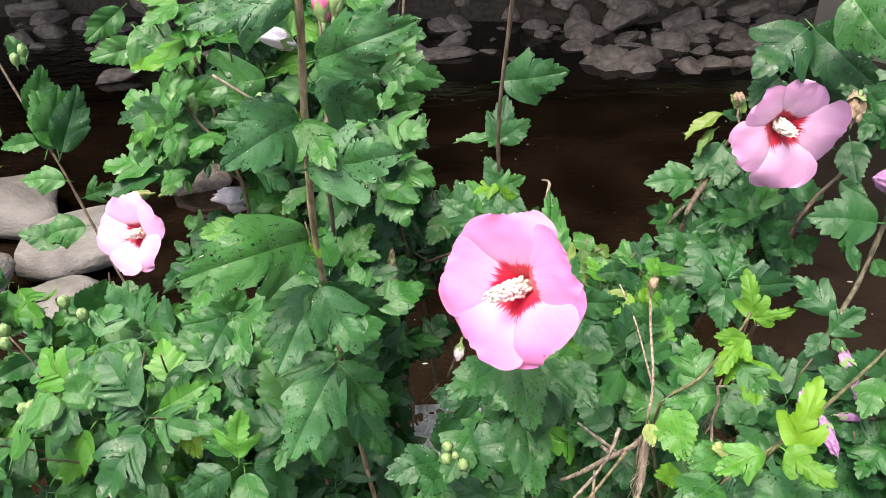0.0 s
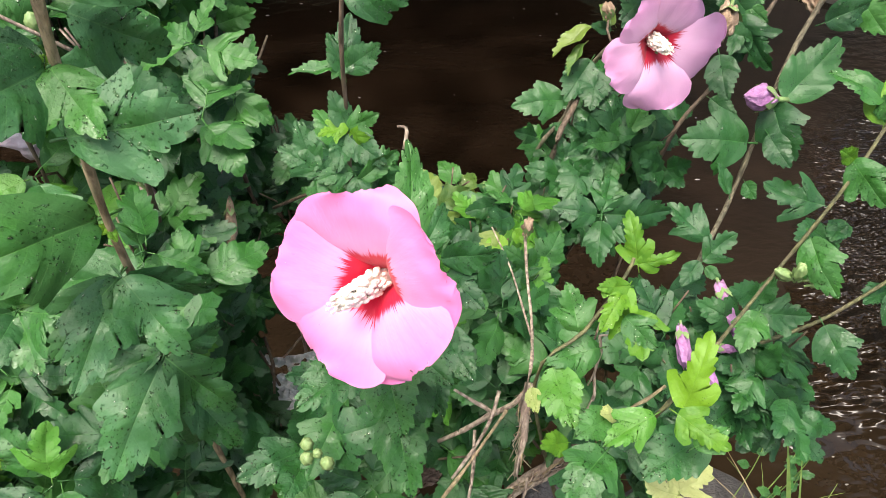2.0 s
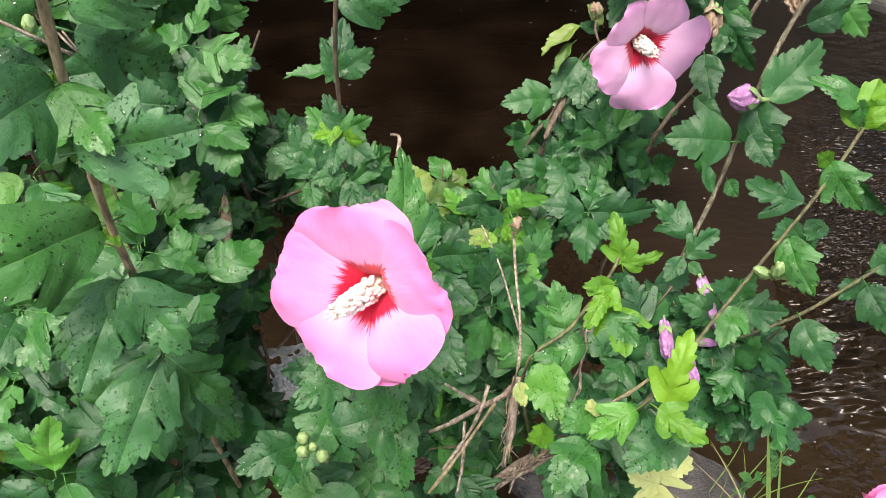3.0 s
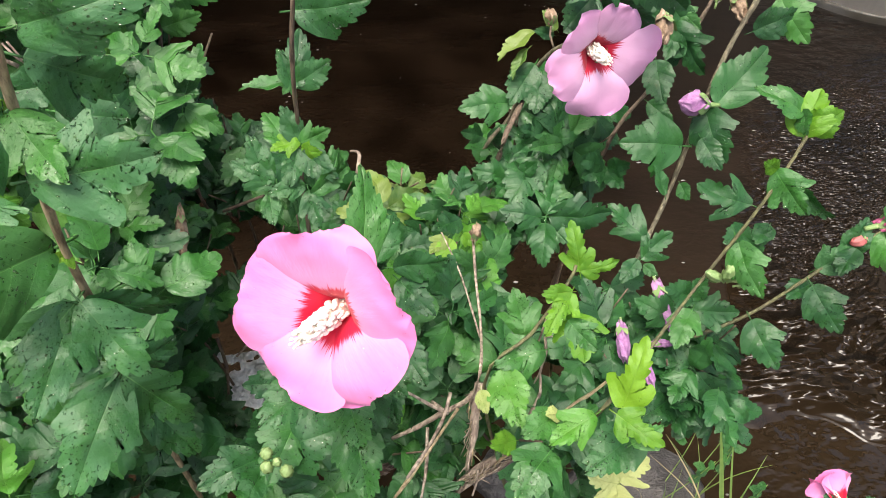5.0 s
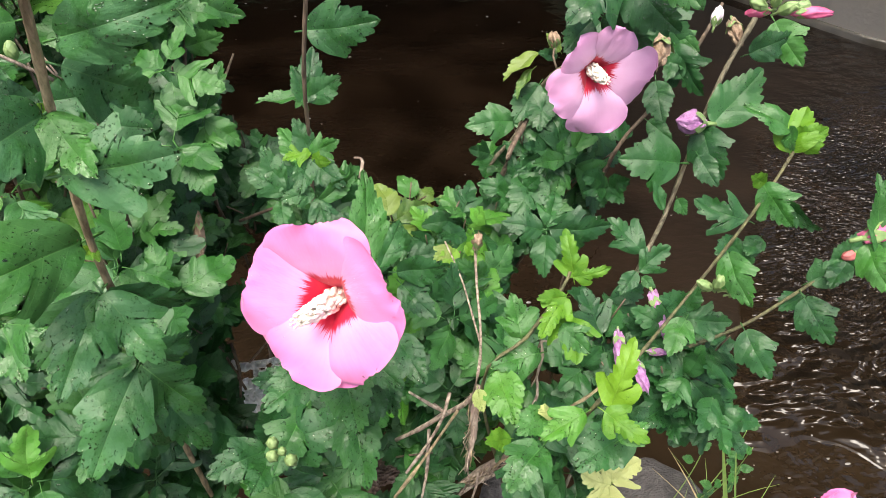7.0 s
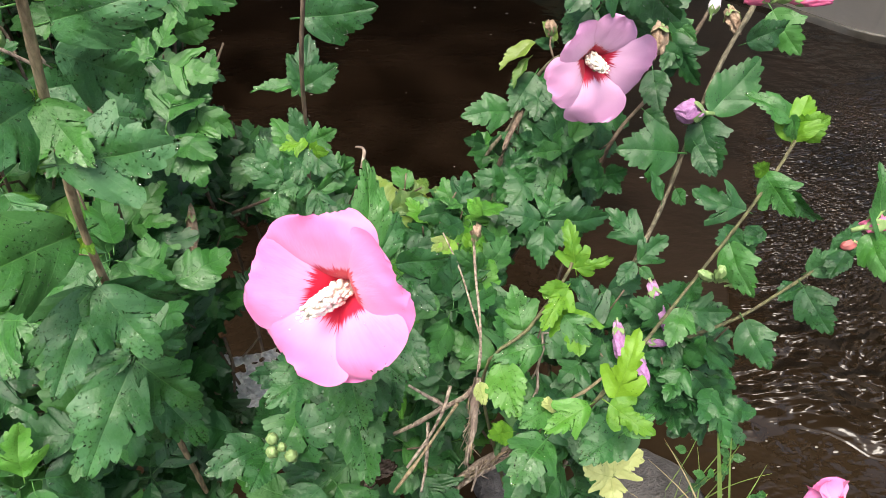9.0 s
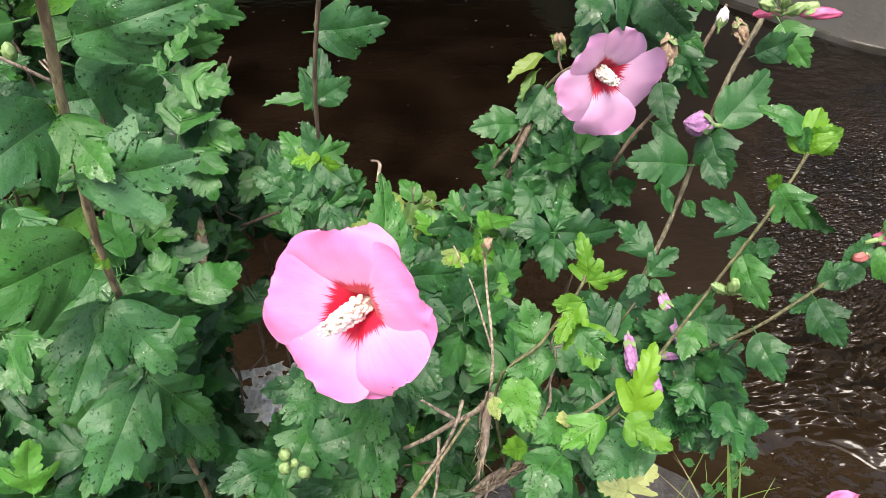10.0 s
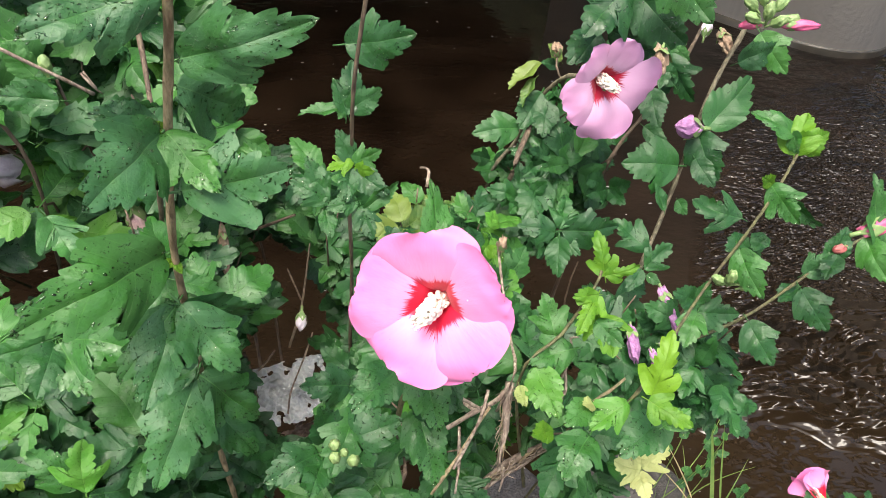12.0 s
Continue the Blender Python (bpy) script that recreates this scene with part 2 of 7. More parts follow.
STONE_PALE = plain_material("pale_stone", (0.105, 0.095, 0.088), (0.20, 0.183, 0.17), 6, 0.75, 0.6, 0.03)
SOIL = plain_material("soil", (0.03, 0.022, 0.016), (0.085, 0.065, 0.045), 20, 0.9, 0.9, 0.03)


def concrete_material(name, a, b):
    k = Mat(name)
    c = k.coords()
    big = k.noise(c, 1.3, 4)
    pores = k.noise(c, 40.0, 3)
    runs = k.noise(k.scaled(c, (9, 9, 0.7)), 1.0, 4)
    col = k.mix(k.ramp(big, [(0.35, (0, 0, 0)), (0.7, (1, 1, 1))]), a, b)
    col = k.mix(k.math("MULTIPLY", k.ramp(runs, [(0.55, (0, 0, 0)), (0.75, (1, 1, 1))]), 0.35), col, tuple(x * 0.55 for x in a))
    k.set(Base_Color=col, Roughness=0.85)
    k.bump(k.math("ADD", pores, big), 0.4, 0.006)
    return k.m


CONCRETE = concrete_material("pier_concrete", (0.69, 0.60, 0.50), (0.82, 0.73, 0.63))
# Near-black so that the unseen deck mirrors dark in the water.
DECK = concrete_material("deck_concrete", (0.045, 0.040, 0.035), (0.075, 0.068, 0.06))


def water_material():
    """Dark peaty stream: nearly still under the bridge, broken riffles further down."""
    k = Mat("stream_water")
    c = k.coords()
    sep = k.node("ShaderNodeSeparateXYZ")
    k.link(c, sep.inputs[0])
    shallow = k.ramp(k.math("MULTIPLY", k.math("ADD", sep.outputs[1], k.math("MULTIPLY", k.noise(c, 1.3, 3), 1.0)), 0.25, True), [(0.34, (1, 1, 1)), (0.62, (0, 0, 0))])
    deep = k.mix(k.ramp(k.noise(c, 2.6, 6, 0.62), [(0.38, (0, 0, 0)), (0.68, (1, 1, 1))]), (0.0038, 0.0023, 0.0013), (0.0140, 0.0083, 0.0049))
    bed = k.mix(k.noise(c, 9.0, 4), (0.010, 0.0065, 0.0034), (0.024, 0.0155, 0.0085))
    k.set(Base_Color=k.mix(shallow, deep, bed), Roughness=0.05, IOR=1.38)
    bent = k.node("ShaderNodeTexNoise", Scale=2.5, Detail=1.0)
    k.link(c, bent.inputs["Vector"])
    flow = k.mix(0.12, c, bent.outputs["Color"])
    calm = k.math("MULTIPLY", k.noise(k.scaled(c, (4, 7, 5)), 1.0, 2), 0.011)
    # tight riffles in midstream
    chop = k.math("ADD", k.noise(k.scaled(flow, (19, 30, 8)), 1.0, 2.0, 0.5), k.math("MULTIPLY", k.noise(k.scaled(flow, (34, 52, 10)), 1.0, 1, 0.5), 0.5))
    # broader standing waves where the water shoals
    swell = k.math("ADD", k.noise(k.scaled(flow, (8, 15, 6)), 1.0, 1.5, 0.5), k.math("MULTIPLY", k.noise(k.scaled(flow, (15, 27, 7)), 1.0, 1, 0.5), 0.32))
    run = k.math("ADD", k.math("SUBTRACT", sep.outputs[0], k.math("MULTIPLY", sep.outputs[1], 0.7)), k.math("MULTIPLY", k.noise(c, 1.7, 2), 0.55))
    run = k.ramp(k.math("MULTIPLY", run, 0.5, True), [(0.33, (0.03, 0.03, 0.03)), (0.50, (1, 1, 1))])
    across = k.math("MULTIPLY", k.math("ADD", sep.outputs[1], k.math("MULTIPLY", k.noise(c, 1.9, 3), 0.5)), 0.25, True)
    midstream = k.ramp(across, [(0.34, (0.05, 0.05, 0.05)), (0.44, (1, 1, 1)), (0.56, (0.8, 0.8, 0.8)), (0.80, (0.05, 0.05, 0.05))])
    slant = k.math("ADD", across, k.math("MULTIPLY", k.math("SUBTRACT", sep.outputs[0], 1.5), 0.14), True)
    shoal = k.ramp(slant, [(0.275, (0.03, 0.03, 0.03)), (0.32, (1, 1, 1)), (0.40, (1, 1, 1)), (0.50, (0.1, 0.1, 0.1))])
    h = k.math("ADD", calm, k.math("MULTIPLY", run, k.math("ADD", k.math("MULTIPLY", k.math("SUBTRACT", chop, 0.75), midstream), k.math("MULTIPLY", k.math("MULTIPLY", swell, shoal), 2.4))))
    k.bump(h, 1.0, 0.10)
    return k.m


WATER = water_material()

# ---- mesh helpers ----


def mesh_ob(name, bm, material, parent=None, label="", smooth=True):
    me = bpy.data.meshes.new(name)
    bm.to_mesh(me)
    bm.free()
    if smooth:
        me.polygons.foreach_set("use_smooth", [True] * len(me.polygons))
    me.materials.append(material)
    ob = new(name, me)
    if parent:
        ob.parent = parent
    if label:
        ob["label"] = label
    return ob


def part(name, bm, material, parent, label=""):
    return mesh_ob(name, bm, material, parent, label)


def piece(name, me, parent, m, label=""):
    """A part on a shared mesh, at the pose m."""
    ob = new(name, me)
    ob.parent = parent
    ob.matrix_basis = m
    if label:
        ob["label"] = label
    return ob


def axes(base, along, face):
    """A pose at base with y along and z as near to face as may be."""
    y = Vector(along).normalized()
    x = y.cross(Vector(face))
    if x.length < 1e-5:
        x = y.orthogonal()
    x.normalize()
    z = x.cross(y)
    return Matrix.Translation(base) @ Matrix((x, y, z)).transposed().to_4x4()


def spline(pts, step):
    """Points of a smooth line through pts, with the share of the way."""
    p = [Vector(q) for q in pts]
    ext = [p[0] * 2 - p[1]] + p + [p[-1] * 2 - p[-2]]
    out = []
    for i in range(1, len(ext) - 2):
        a, b, c, d = ext[i - 1:i + 3]
        n = max(2, int((c - b).length / step))
        for j in range(n):
            t = j / n
            out.append(0.5 * ((2 * b) + (c - a) * t + (2 * a - 5 * b + 4 * c - d) * t * t + (3 * b - a - 3 * c + d) * t ** 3))
    out.append(p[-1])
    return out


def tube(bm, line, r0, r1, sides=7, knots=0.0, seed=0):
    """A tapered, slightly knotted stem along a line."""
    rings = []
    up = Vector((0.31, 0.17, 0.93))
    for i, p in enumerate(line):
        f = i / (len(line) - 1)
        d = (line[min(i + 1, len(line) - 1)] - line[max(i - 1, 0)]).normalized()
        x = d.cross(up)
        x = x.normalized() if x.length > 1e-4 else d.orthogonal().normalized()
        y = d.cross(x)
        r = (r0 + (r1 - r0) * f) * (1 + knots * (noise.noise(p * 60 + Vector((seed, 0, 0))) + max(0.0, math.sin(i * 0.9)) ** 6))
        rings.append([bm.verts.new(p + (x * math.cos(a) + y * math.sin(a)) * r) for a in (2 * math.pi * s / sides for s in range(sides))])
    for a, b in zip(rings, rings[1:]):
        for s in range(sides):
            bm.faces.new((a[s], a[(s + 1) % sides], b[(s + 1) % sides], b[s]))
    bm.faces.new(rings[-1])
    bm.faces.new(rings[0][::-1])


def ball(bm, at, r, stretch=(1, 1, 1), turn=None, u=8, v=6):
    m = Matrix.Translation(at) @ (turn or Matrix.Identity(4)) @ Matrix.Diagonal((r * stretch[0], r * stretch[1], r * stretch[2], 1))
    bmesh.ops.create_uvsphere(bm, u_segments=u, v_segments=v, radius=1.0, matrix=m)


def grid_faces(bm, rows, uvs, uv):
    for i in range(len(rows) - 1):
        for j in range(len(rows[0]) - 1):
            f = bm.faces.new((rows[i][j], rows[i][j + 1], rows[i + 1][j + 1], rows[i + 1][j]))
            for loop, (a, b) in zip(f.loops, ((i, j), (i, j + 1), (i + 1, j + 1), (i + 1, j))):
                loop[uv].uv = uvs[a][b]


# ---- leaves ----


OVATE = ((0, 0), (0.13, 0.03), (0.26, 0.16), (0.325, 0.33), (0.30, 0.50), (0.215, 0.70), (0.105, 0.88), (0, 1))
SLIGHT = ((0, 0), (0.13, 0.04), (0.26, 0.17), (0.355, 0.36), (0.385, 0.50), (0.265, 0.57), (0.215, 0.72), (0.105, 0.89), (0, 1))
LOBED = ((0, 0), (0.12, 0.05), (0.26, 0.19), (0.385, 0.40), (0.45, 0.57), (0.335, 0.57), (0.215, 0.545), (0.215, 0.70), (0.125, 0.87), (0, 1))
CLEFT = ((0, 0), (0.11, 0.05), (0.27, 0.19), (0.42, 0.39), (0.475, 0.54), (0.35, 0.52), (0.185, 0.455), (0.20, 0.65), (0.165, 0.80), (0.085, 0.92), (0, 1))
TRIDENT = ((0, 0), (0.13, 0.03), (0.29, 0.15), (0.395, 0.37), (0.30, 0.40), (0.175, 0.405), (0.165, 0.56), (0.155, 0.74), (0.085, 0.90), (0, 1))
NARROW = ((0, 0), (0.09, 0.07), (0.19, 0.22), (0.245, 0.42), (0.22, 0.61), (0.135, 0.81), (0.06, 0.93), (0, 1))
BROAD = ((0, 0), (0.16, 0.02), (0.305, 0.15), (0.375, 0.33), (0.345, 0.51), (0.245, 0.71), (0.12, 0.89), (0, 1))


def half_edge(keys, rng, teeth):
    """The smooth edge of half a blade and the same edge with rounded teeth that point forward."""
    p = [Vector((x, y, 0)) for x, y in keys]
    ext = [p[0] * 2 - p[1]] + p + [p[-1] * 2 - p[-2]]
    fine = []
    for i in range(1, len(ext) - 2):
        a, b, c, d = ext[i - 1:i + 3]
        for q in range(24):
            t = q / 24
            fine.append(0.5 * ((2 * b) + (c - a) * t + (2 * a - 5 * b + 4 * c - d) * t * t + (3 * b - a - 3 * c + d) * t ** 3))
    fine.append(p[-1])
    run = [0.0]
    for a, b in zip(fine, fine[1:]):
        run.append(run[-1] + (b - a).length)
    entire = 0.40
    stops = [(entire * q / 6, 0.0) for q in range(6)]
    f = entire
    cuts = sorted(entire + (0.985 - entire) * (q + rng.uniform(-0.22, 0.22) * (0 < q < teeth)) / teeth for q in range(teeth + 1))
    for a, b in zip(cuts, cuts[1:]):
        deep = rng.uniform(0.75, 1.35) * (b - a) / 0.10
        stops += [(a, 0.0), (a + (b - a) * 0.25, 0.45 * deep), (a + (b - a) * 0.52, 0.90 * deep), (a + (b - a) * 0.74, 1.10 * deep), (a + (b - a) * 0.90, 0.62 * deep)]
    stops.append((1.0, 0.0))
    plain, cut = [], []
    for f, lift in stops:
        s = f * run[-1]
        i = min(max(0, int(np.searchsorted(run, s)) - 1), len(fine) - 2)
        a, b = fine[i], fine[i + 1]
        q = a.lerp(b, (s - run[i]) / max(1e-6, run[i + 1] - run[i]))
        d = (b - a).normalized()
        fade = min(1.0, (1 - f) * 9)
        plain.append(q)
        cut.append(q + (Vector((d.y, -d.x, 0)) * 0.043 + d * 0.012) * lift * fade - Vector((d.y, -d.x, 0)) * 0.013 * fade * (f > entire))
    return plain, cut


def leaf_mesh(name, seed, keys, fold, droop, wave, bow, cols=4, teeth=6):
    """A blade of length 1 along y: wedge-shaped base, coarse teeth, lobes, and its stalk."""
    rng = random.Random(seed)
    bm = bmesh.new()
    uv = bm.loops.layers.uv.new("blade")
    o = rng.uniform(0, 50)
    lean = rng.uniform(-0.06, 0.06)
    rib = None
    for side in (-1, 1):
        plain, cut = half_edge([(x * rng.uniform(0.93, 1.07), y + (rng.uniform(-0.025, 0.025) if 0 < x else 0)) for x, y in keys], rng, teeth)
        start, far = [], 0.0
        for q in plain:
            far = max(far + 0.002, min(q.y, q.y - 0.72 * q.x))
            start.append(far)
        start = [v / start[-1] for v in start]
        grid, uvs = [], []
        for i, (y0, edge) in enumerate(zip(start, cut)):
            ring, ruv = [], []
            for j in range(cols + 1):
                s = j / cols
                x = max(0.0, edge.x) * s + (0.002 * s if i == 0 else 0.0)
                y = y0 + (edge.y - y0) * s
                vein = math.cos((y - x * 0.75) * 6 * 2 * math.pi)
                z = fold * x - droop * y * y - bow * x * x + wave * noise.noise(Vector((side * x * 3.0 + o, y * 3.0, 0)))
                z += 0.0035 * vein * min(1, x * 7) + 0.035 * s ** 3 * noise.noise(Vector((side * x * 7 + o, y * 7, 5))) - 0.012 * math.exp(-x * 30)
                ring.append(bm.verts.new((side * x + lean * math.sin(y * 3), y, z)))
                ruv.append((side * x, y))
            grid.append(ring)
            uvs.append(ruv)
        if side < 0:
            grid = [r[::-1] for r in grid]
            uvs = [r[::-1] for r in uvs]
        grid_faces(bm, grid, uvs, uv)
    bmesh.ops.remove_doubles(bm, verts=bm.verts, dist=0.0006)
    stalk = [Vector((0, -0.17 + 0.058 * q, -0.02 - 0.04 * (1 - q / 3) ** 2)) for q in range(4)]
    tube(bm, stalk, 0.015, 0.012, 4)
    bm.normal_update()
    me = bpy.data.meshes.new(name)
    bm.to_mesh(me)
    bm.free()
    me.polygons.foreach_set("use_smooth", [True] * len(me.polygons))
    return me


SHAPES = [(OVATE, 0.16, 0.12, 0.09, 0.3), (SLIGHT, 0.20, 0.20, 0.09, 0.5), (LOBED, 0.14, 0.24, 0.11, 0.5), (NARROW, 0.24, 0.14, 0.08, 0.1),
          (CLEFT, 0.12, 0.20, 0.12, 0.4), (BROAD, 0.22, 0.32, 0.11, 0.6), (SLIGHT, -0.04, 0.14, 0.11, 0.4), (LOBED, 0.24, 0.10, 0.12, 0.2), (CLEFT, 0.22, 0.34, 0.14, 0.5), (TRIDENT, 0.14, 0.12, 0.10, 0.3)]
LEAF_MESH = {}
for tone_name, tone_mat in LEAF.items():
    for si, shp in enumerate(SHAPES):
        lm = leaf_mesh("leaf", 11 + si, *shp)
        lm.materials.append(tone_mat)
        LEAF_MESH[tone_name, si] = lm


def rain_material(name, tint):
    """Beads of clear water: they deepen the tone beneath and mirror the sky."""
    k = Mat(name)
    clear = k.node("ShaderNodeBsdfTransparent", Color=(*tint, 1))
    gloss = k.node("ShaderNodeBsdfGlossy", Roughness=0.04)
    fresnel = k.node("ShaderNodeFresnel", IOR=1.45)
    ms = k.node("ShaderNodeMixShader")
    k.link(fresnel.outputs[0], ms.inputs[0])
    k.link(clear.outputs[0], ms.inputs[1])
    k.link(gloss.outputs[0], ms.inputs[2])
    k.link(ms.outputs[0], k.t.nodes["Material Output"].inputs["Surface"])
    return k.m


RAIN = rain_material("rain_water", (0.70, 0.78, 0.62))
RAIN_CLEAR = rain_material("clear_rain_water", (0.99, 0.95, 0.97))


def coarse_leaf(si):
    lm = leaf_mesh("coarse", 31 + si, *SHAPES[si], cols=2, teeth=5)
    v = np.empty(len(lm.vertices) * 3)
    lm.vertices.foreach_get("co", v)
    uvs = np.empty(len(lm.loops) * 2)
    lm.uv_layers[0].data.foreach_get("uv", uvs)
    faces = [tuple(p.vertices) for p in lm.polygons]
    return v.reshape(-1, 3), faces, uvs.reshape(-1, 2)


def dome_template():
    bm = bmesh.new()
    bmesh.ops.create_uvsphere(bm, u_segments=6, v_segments=4, radius=1.0)
    bm.verts.index_update()
    out = np.array([v.co[:] for v in bm.verts]), [tuple(v.index for v in f.verts) for f in bm.faces]
    bm.free()
    return out


DOME = dome_template()


def drop_mesh(si, least=0.0050, spread=0.0095, most=95, on=None, water=None):
    """Rain drops lying in patches on a blade or a petal."""
    rng = random.Random(400 + si)
    src = [(p.center.copy(), p.normal.copy()) for p in (on or LEAF_MESH["dark", si]).polygons if p.area > 1e-5]
    spots = [rng.choice(src)[0] for _ in range(8)]
    vs, fs, n = [], [], 0
    for q in range(2600):
        c, up = rng.choice(src)
        if min((c - s).length for s in spots) > rng.uniform(0.03, 0.24):
            continue
        r = least + spread * rng.random() ** 2.0
        turn = up.to_track_quat("Z", "Y").to_matrix() @ Matrix.Rotation(rng.uniform(0, 6.3), 3, "Z") @ Matrix.Diagonal((r, r * rng.uniform(1.0, 2.8), r * 0.42))
        at = c + Vector((rng.uniform(-1, 1), rng.uniform(-1, 1), 0)) * 0.008 + up * 0.001
        vs.append(DOME[0] @ np.array(turn).T + np.array(at))
        fs.extend(tuple(i + n * len(DOME[0]) for i in f) for f in DOME[1])
        n += 1
        if n >= most:
            break
    me = bpy.data.meshes.new("rain_water")
    me.from_pydata(np.concatenate(vs).tolist(), [], fs)
    me.polygons.foreach_set("use_smooth", [True] * len(me.polygons))
    me.materials.append(water or RAIN)
    return me


COARSE = [coarse_leaf(i) for i in range(len(SHAPES))]
DROPS = [drop_mesh(i) for i in range(len(SHAPES))]
FINE_DROPS = [drop_mesh(i, 0.0032, 0.0062, 190) for i in range(len(SHAPES))]


GAPS = []


def in_gap(p):
    """Whether p lies in one of the open lanes between the branches."""
    for a, b, r in GAPS:
        ab = b - a
        f = max(0.0, min(1.0, (p - a).dot(ab) / ab.length_squared))
        if (p - a - ab * f).length < r * (0.80 - 0.36 * f):
            return True
    return False


def gap(a, b, r):
    GAPS.append((Vector(a), Vector(b), r))


class Shrub:
    """One hibiscus: its stems and nearest leaves are parts, the rest of its foliage is one mesh a tone."""

    def __init__(self, label, base):
        self.top = tagged(new("hibiscus_shrub"), label, "shrub", "hibiscus shrubs")
        self.top.location = base
        self.inv = Matrix.Translation(base).inverted()
        self.count = 0
        self.rest = {}
        self.twigs = []

    def stem(self, pts, r0, r1, mat=None, name="stem", knots=0.22, label=""):
        bm = bmesh.new()
        line = spline([self.inv @ Vector(p) for p in pts], 0.012)
        tube(bm, line, r0, r1, 7, knots, self.count)
        return part(name, bm, mat or BARK, self.top, label)

    def leaf(self, base, tip, face, wide=1.0, tone="dark", shape=0, label="", rain=False):
        """A blade from base to tip that faces that way, with rain drops on it or not."""
        b, t = Vector(base), Vector(tip)
        size = (t - b).length
        m = self.inv @ axes(b, t - b, face) @ Matrix.Diagonal((size * wide, size, size, 1))
        self.count += 1
        ob = piece("leaf", LEAF_MESH[tone, shape % len(SHAPES)], self.top, m, label)
        if rain:
            tagged(piece("rain_water", (FINE_DROPS if size > 0.055 else DROPS)[shape % len(SHAPES)], ob, Matrix.Identity(4)), kind="stuff")

    def filler(self, base, tip, face, wide, tone, shape):
        b, t = Vector(base), Vector(tip)
        size = (t - b).length
        m = np.array(self.inv @ axes(b, t - b, face) @ Matrix.Diagonal((size * wide, size, size, 1)))
        self.rest.setdefault(tone, []).append((m, shape % len(SHAPES)))

    def spray(self, seed, centre, radii, n, size=0.055, tones=("dark", "dark", "mid"), keep=0, twig=True):
        """Leaves on short twigs through an egg-shaped room: the nearest are parts."""
        rng = random.Random(seed)
        c = Vector(centre)
        made, n = 0, int(n * 1.45)
        while made < n:
            for attempt in range(40):
                q = Vector((rng.uniform(-1, 1), rng.uniform(-1, 1), rng.uniform(-1, 1)))
                p = c + Vector((q.x * radii[0], q.y * radii[1], q.z * radii[2]))
                if 0.15 < q.length < 1 and not in_gap(p):
                    break
            else:
                made += 5
                continue
            # a shoot tip: its leaves stand round it like a rosette, the older ones lower and larger
            axis = Vector((q.x * 0.3 + rng.gauss(0, 0.25), -0.50 + rng.gauss(0, 0.22), 0.80 + rng.gauss(0, 0.15))).normalized()
            side = axis.orthogonal().normalized()
            over = axis.cross(side)
            turn = rng.uniform(0, 6.3)
            for leaf_no in range(rng.randint(4, 6)):
                made += 1
                turn += 2.4 + rng.gauss(0, 0.25)
                spoke = side * math.cos(turn) + over * math.sin(turn)
                rise = rng.uniform(-0.35, 0.45)
                s = size * rng.uniform(0.70, 1.12) * (1.0 - 0.25 * max(0.0, rise))
                out = (spoke + axis * rise).normalized()
                base = p + out * s * 0.20 - axis * leaf_no * 0.004
                if in_gap(base + out * s * 0.7):
                    continue
                face = (axis - spoke * rise * 0.9 + Vector((rng.gauss(0, 0.14), rng.gauss(0, 0.14), rng.gauss(0, 0.14)))).normalized()
                args = (base, base + out * s, face, rng.uniform(0.86, 1.08), rng.choice(tones), rng.randrange(len(SHAPES)))
                if made <= keep and self.count < 290:
                    self.leaf(*args, rain=rng.random() < 0.5)
                else:
                    self.filler(*args)

        if twig:
            for i in range(n // 7):
                q = Vector((rng.uniform(-0.9, 0.9), rng.uniform(-0.6, 0.9), rng.uniform(-0.3, 1.0)))
                end = c + Vector((q.x * radii[0], q.y * radii[1], q.z * radii[2]))
                root = c + Vector((q.x * radii[0] * 0.3, radii[1] * 0.5, -radii[2]))
                mid = root.lerp(end, 0.55) + Vector((rng.gauss(0, 0.01), rng.gauss(0, 0.01), 0.01))
                if not (in_gap(end) or in_gap(mid)):
                    self.twigs.append([self.inv @ root, self.inv @ mid, self.inv @ end])

    def finish(self):
        bm = bmesh.new()
        for pts in self.twigs:
            tube(bm, spline(pts, 0.02), 0.0018, 0.0009, 5)
        if self.twigs:
            tagged(part("twig_mass", bm, TWIG_RED, self.top), kind="stuff")
        for tone, items in self.rest.items():
            vs, fs, us, off = [], [], [], 0
            for m, si in items:
                v, f, u = COARSE[si]
                vs.append(v @ m[:3, :3].T + m[:3, 3])
                fs.extend(tuple(i + off for i in q) for q in f)
                us.append(u)
                off += len(v)
            me = bpy.data.meshes.new("foliage")
            me.from_pydata(np.concatenate(vs).tolist(), [], fs)
            lay = me.uv_layers.new(name="blade")
            lay.data.foreach_set("uv", np.concatenate(us).ravel())
            me.polygons.foreach_set("use_smooth", [True] * len(fs))
            me.materials.append(LEAF[tone])
            ob = new("foliage", me)
            ob.parent = self.top
            tagged(ob, kind="stuff")


# ---- flowers ----


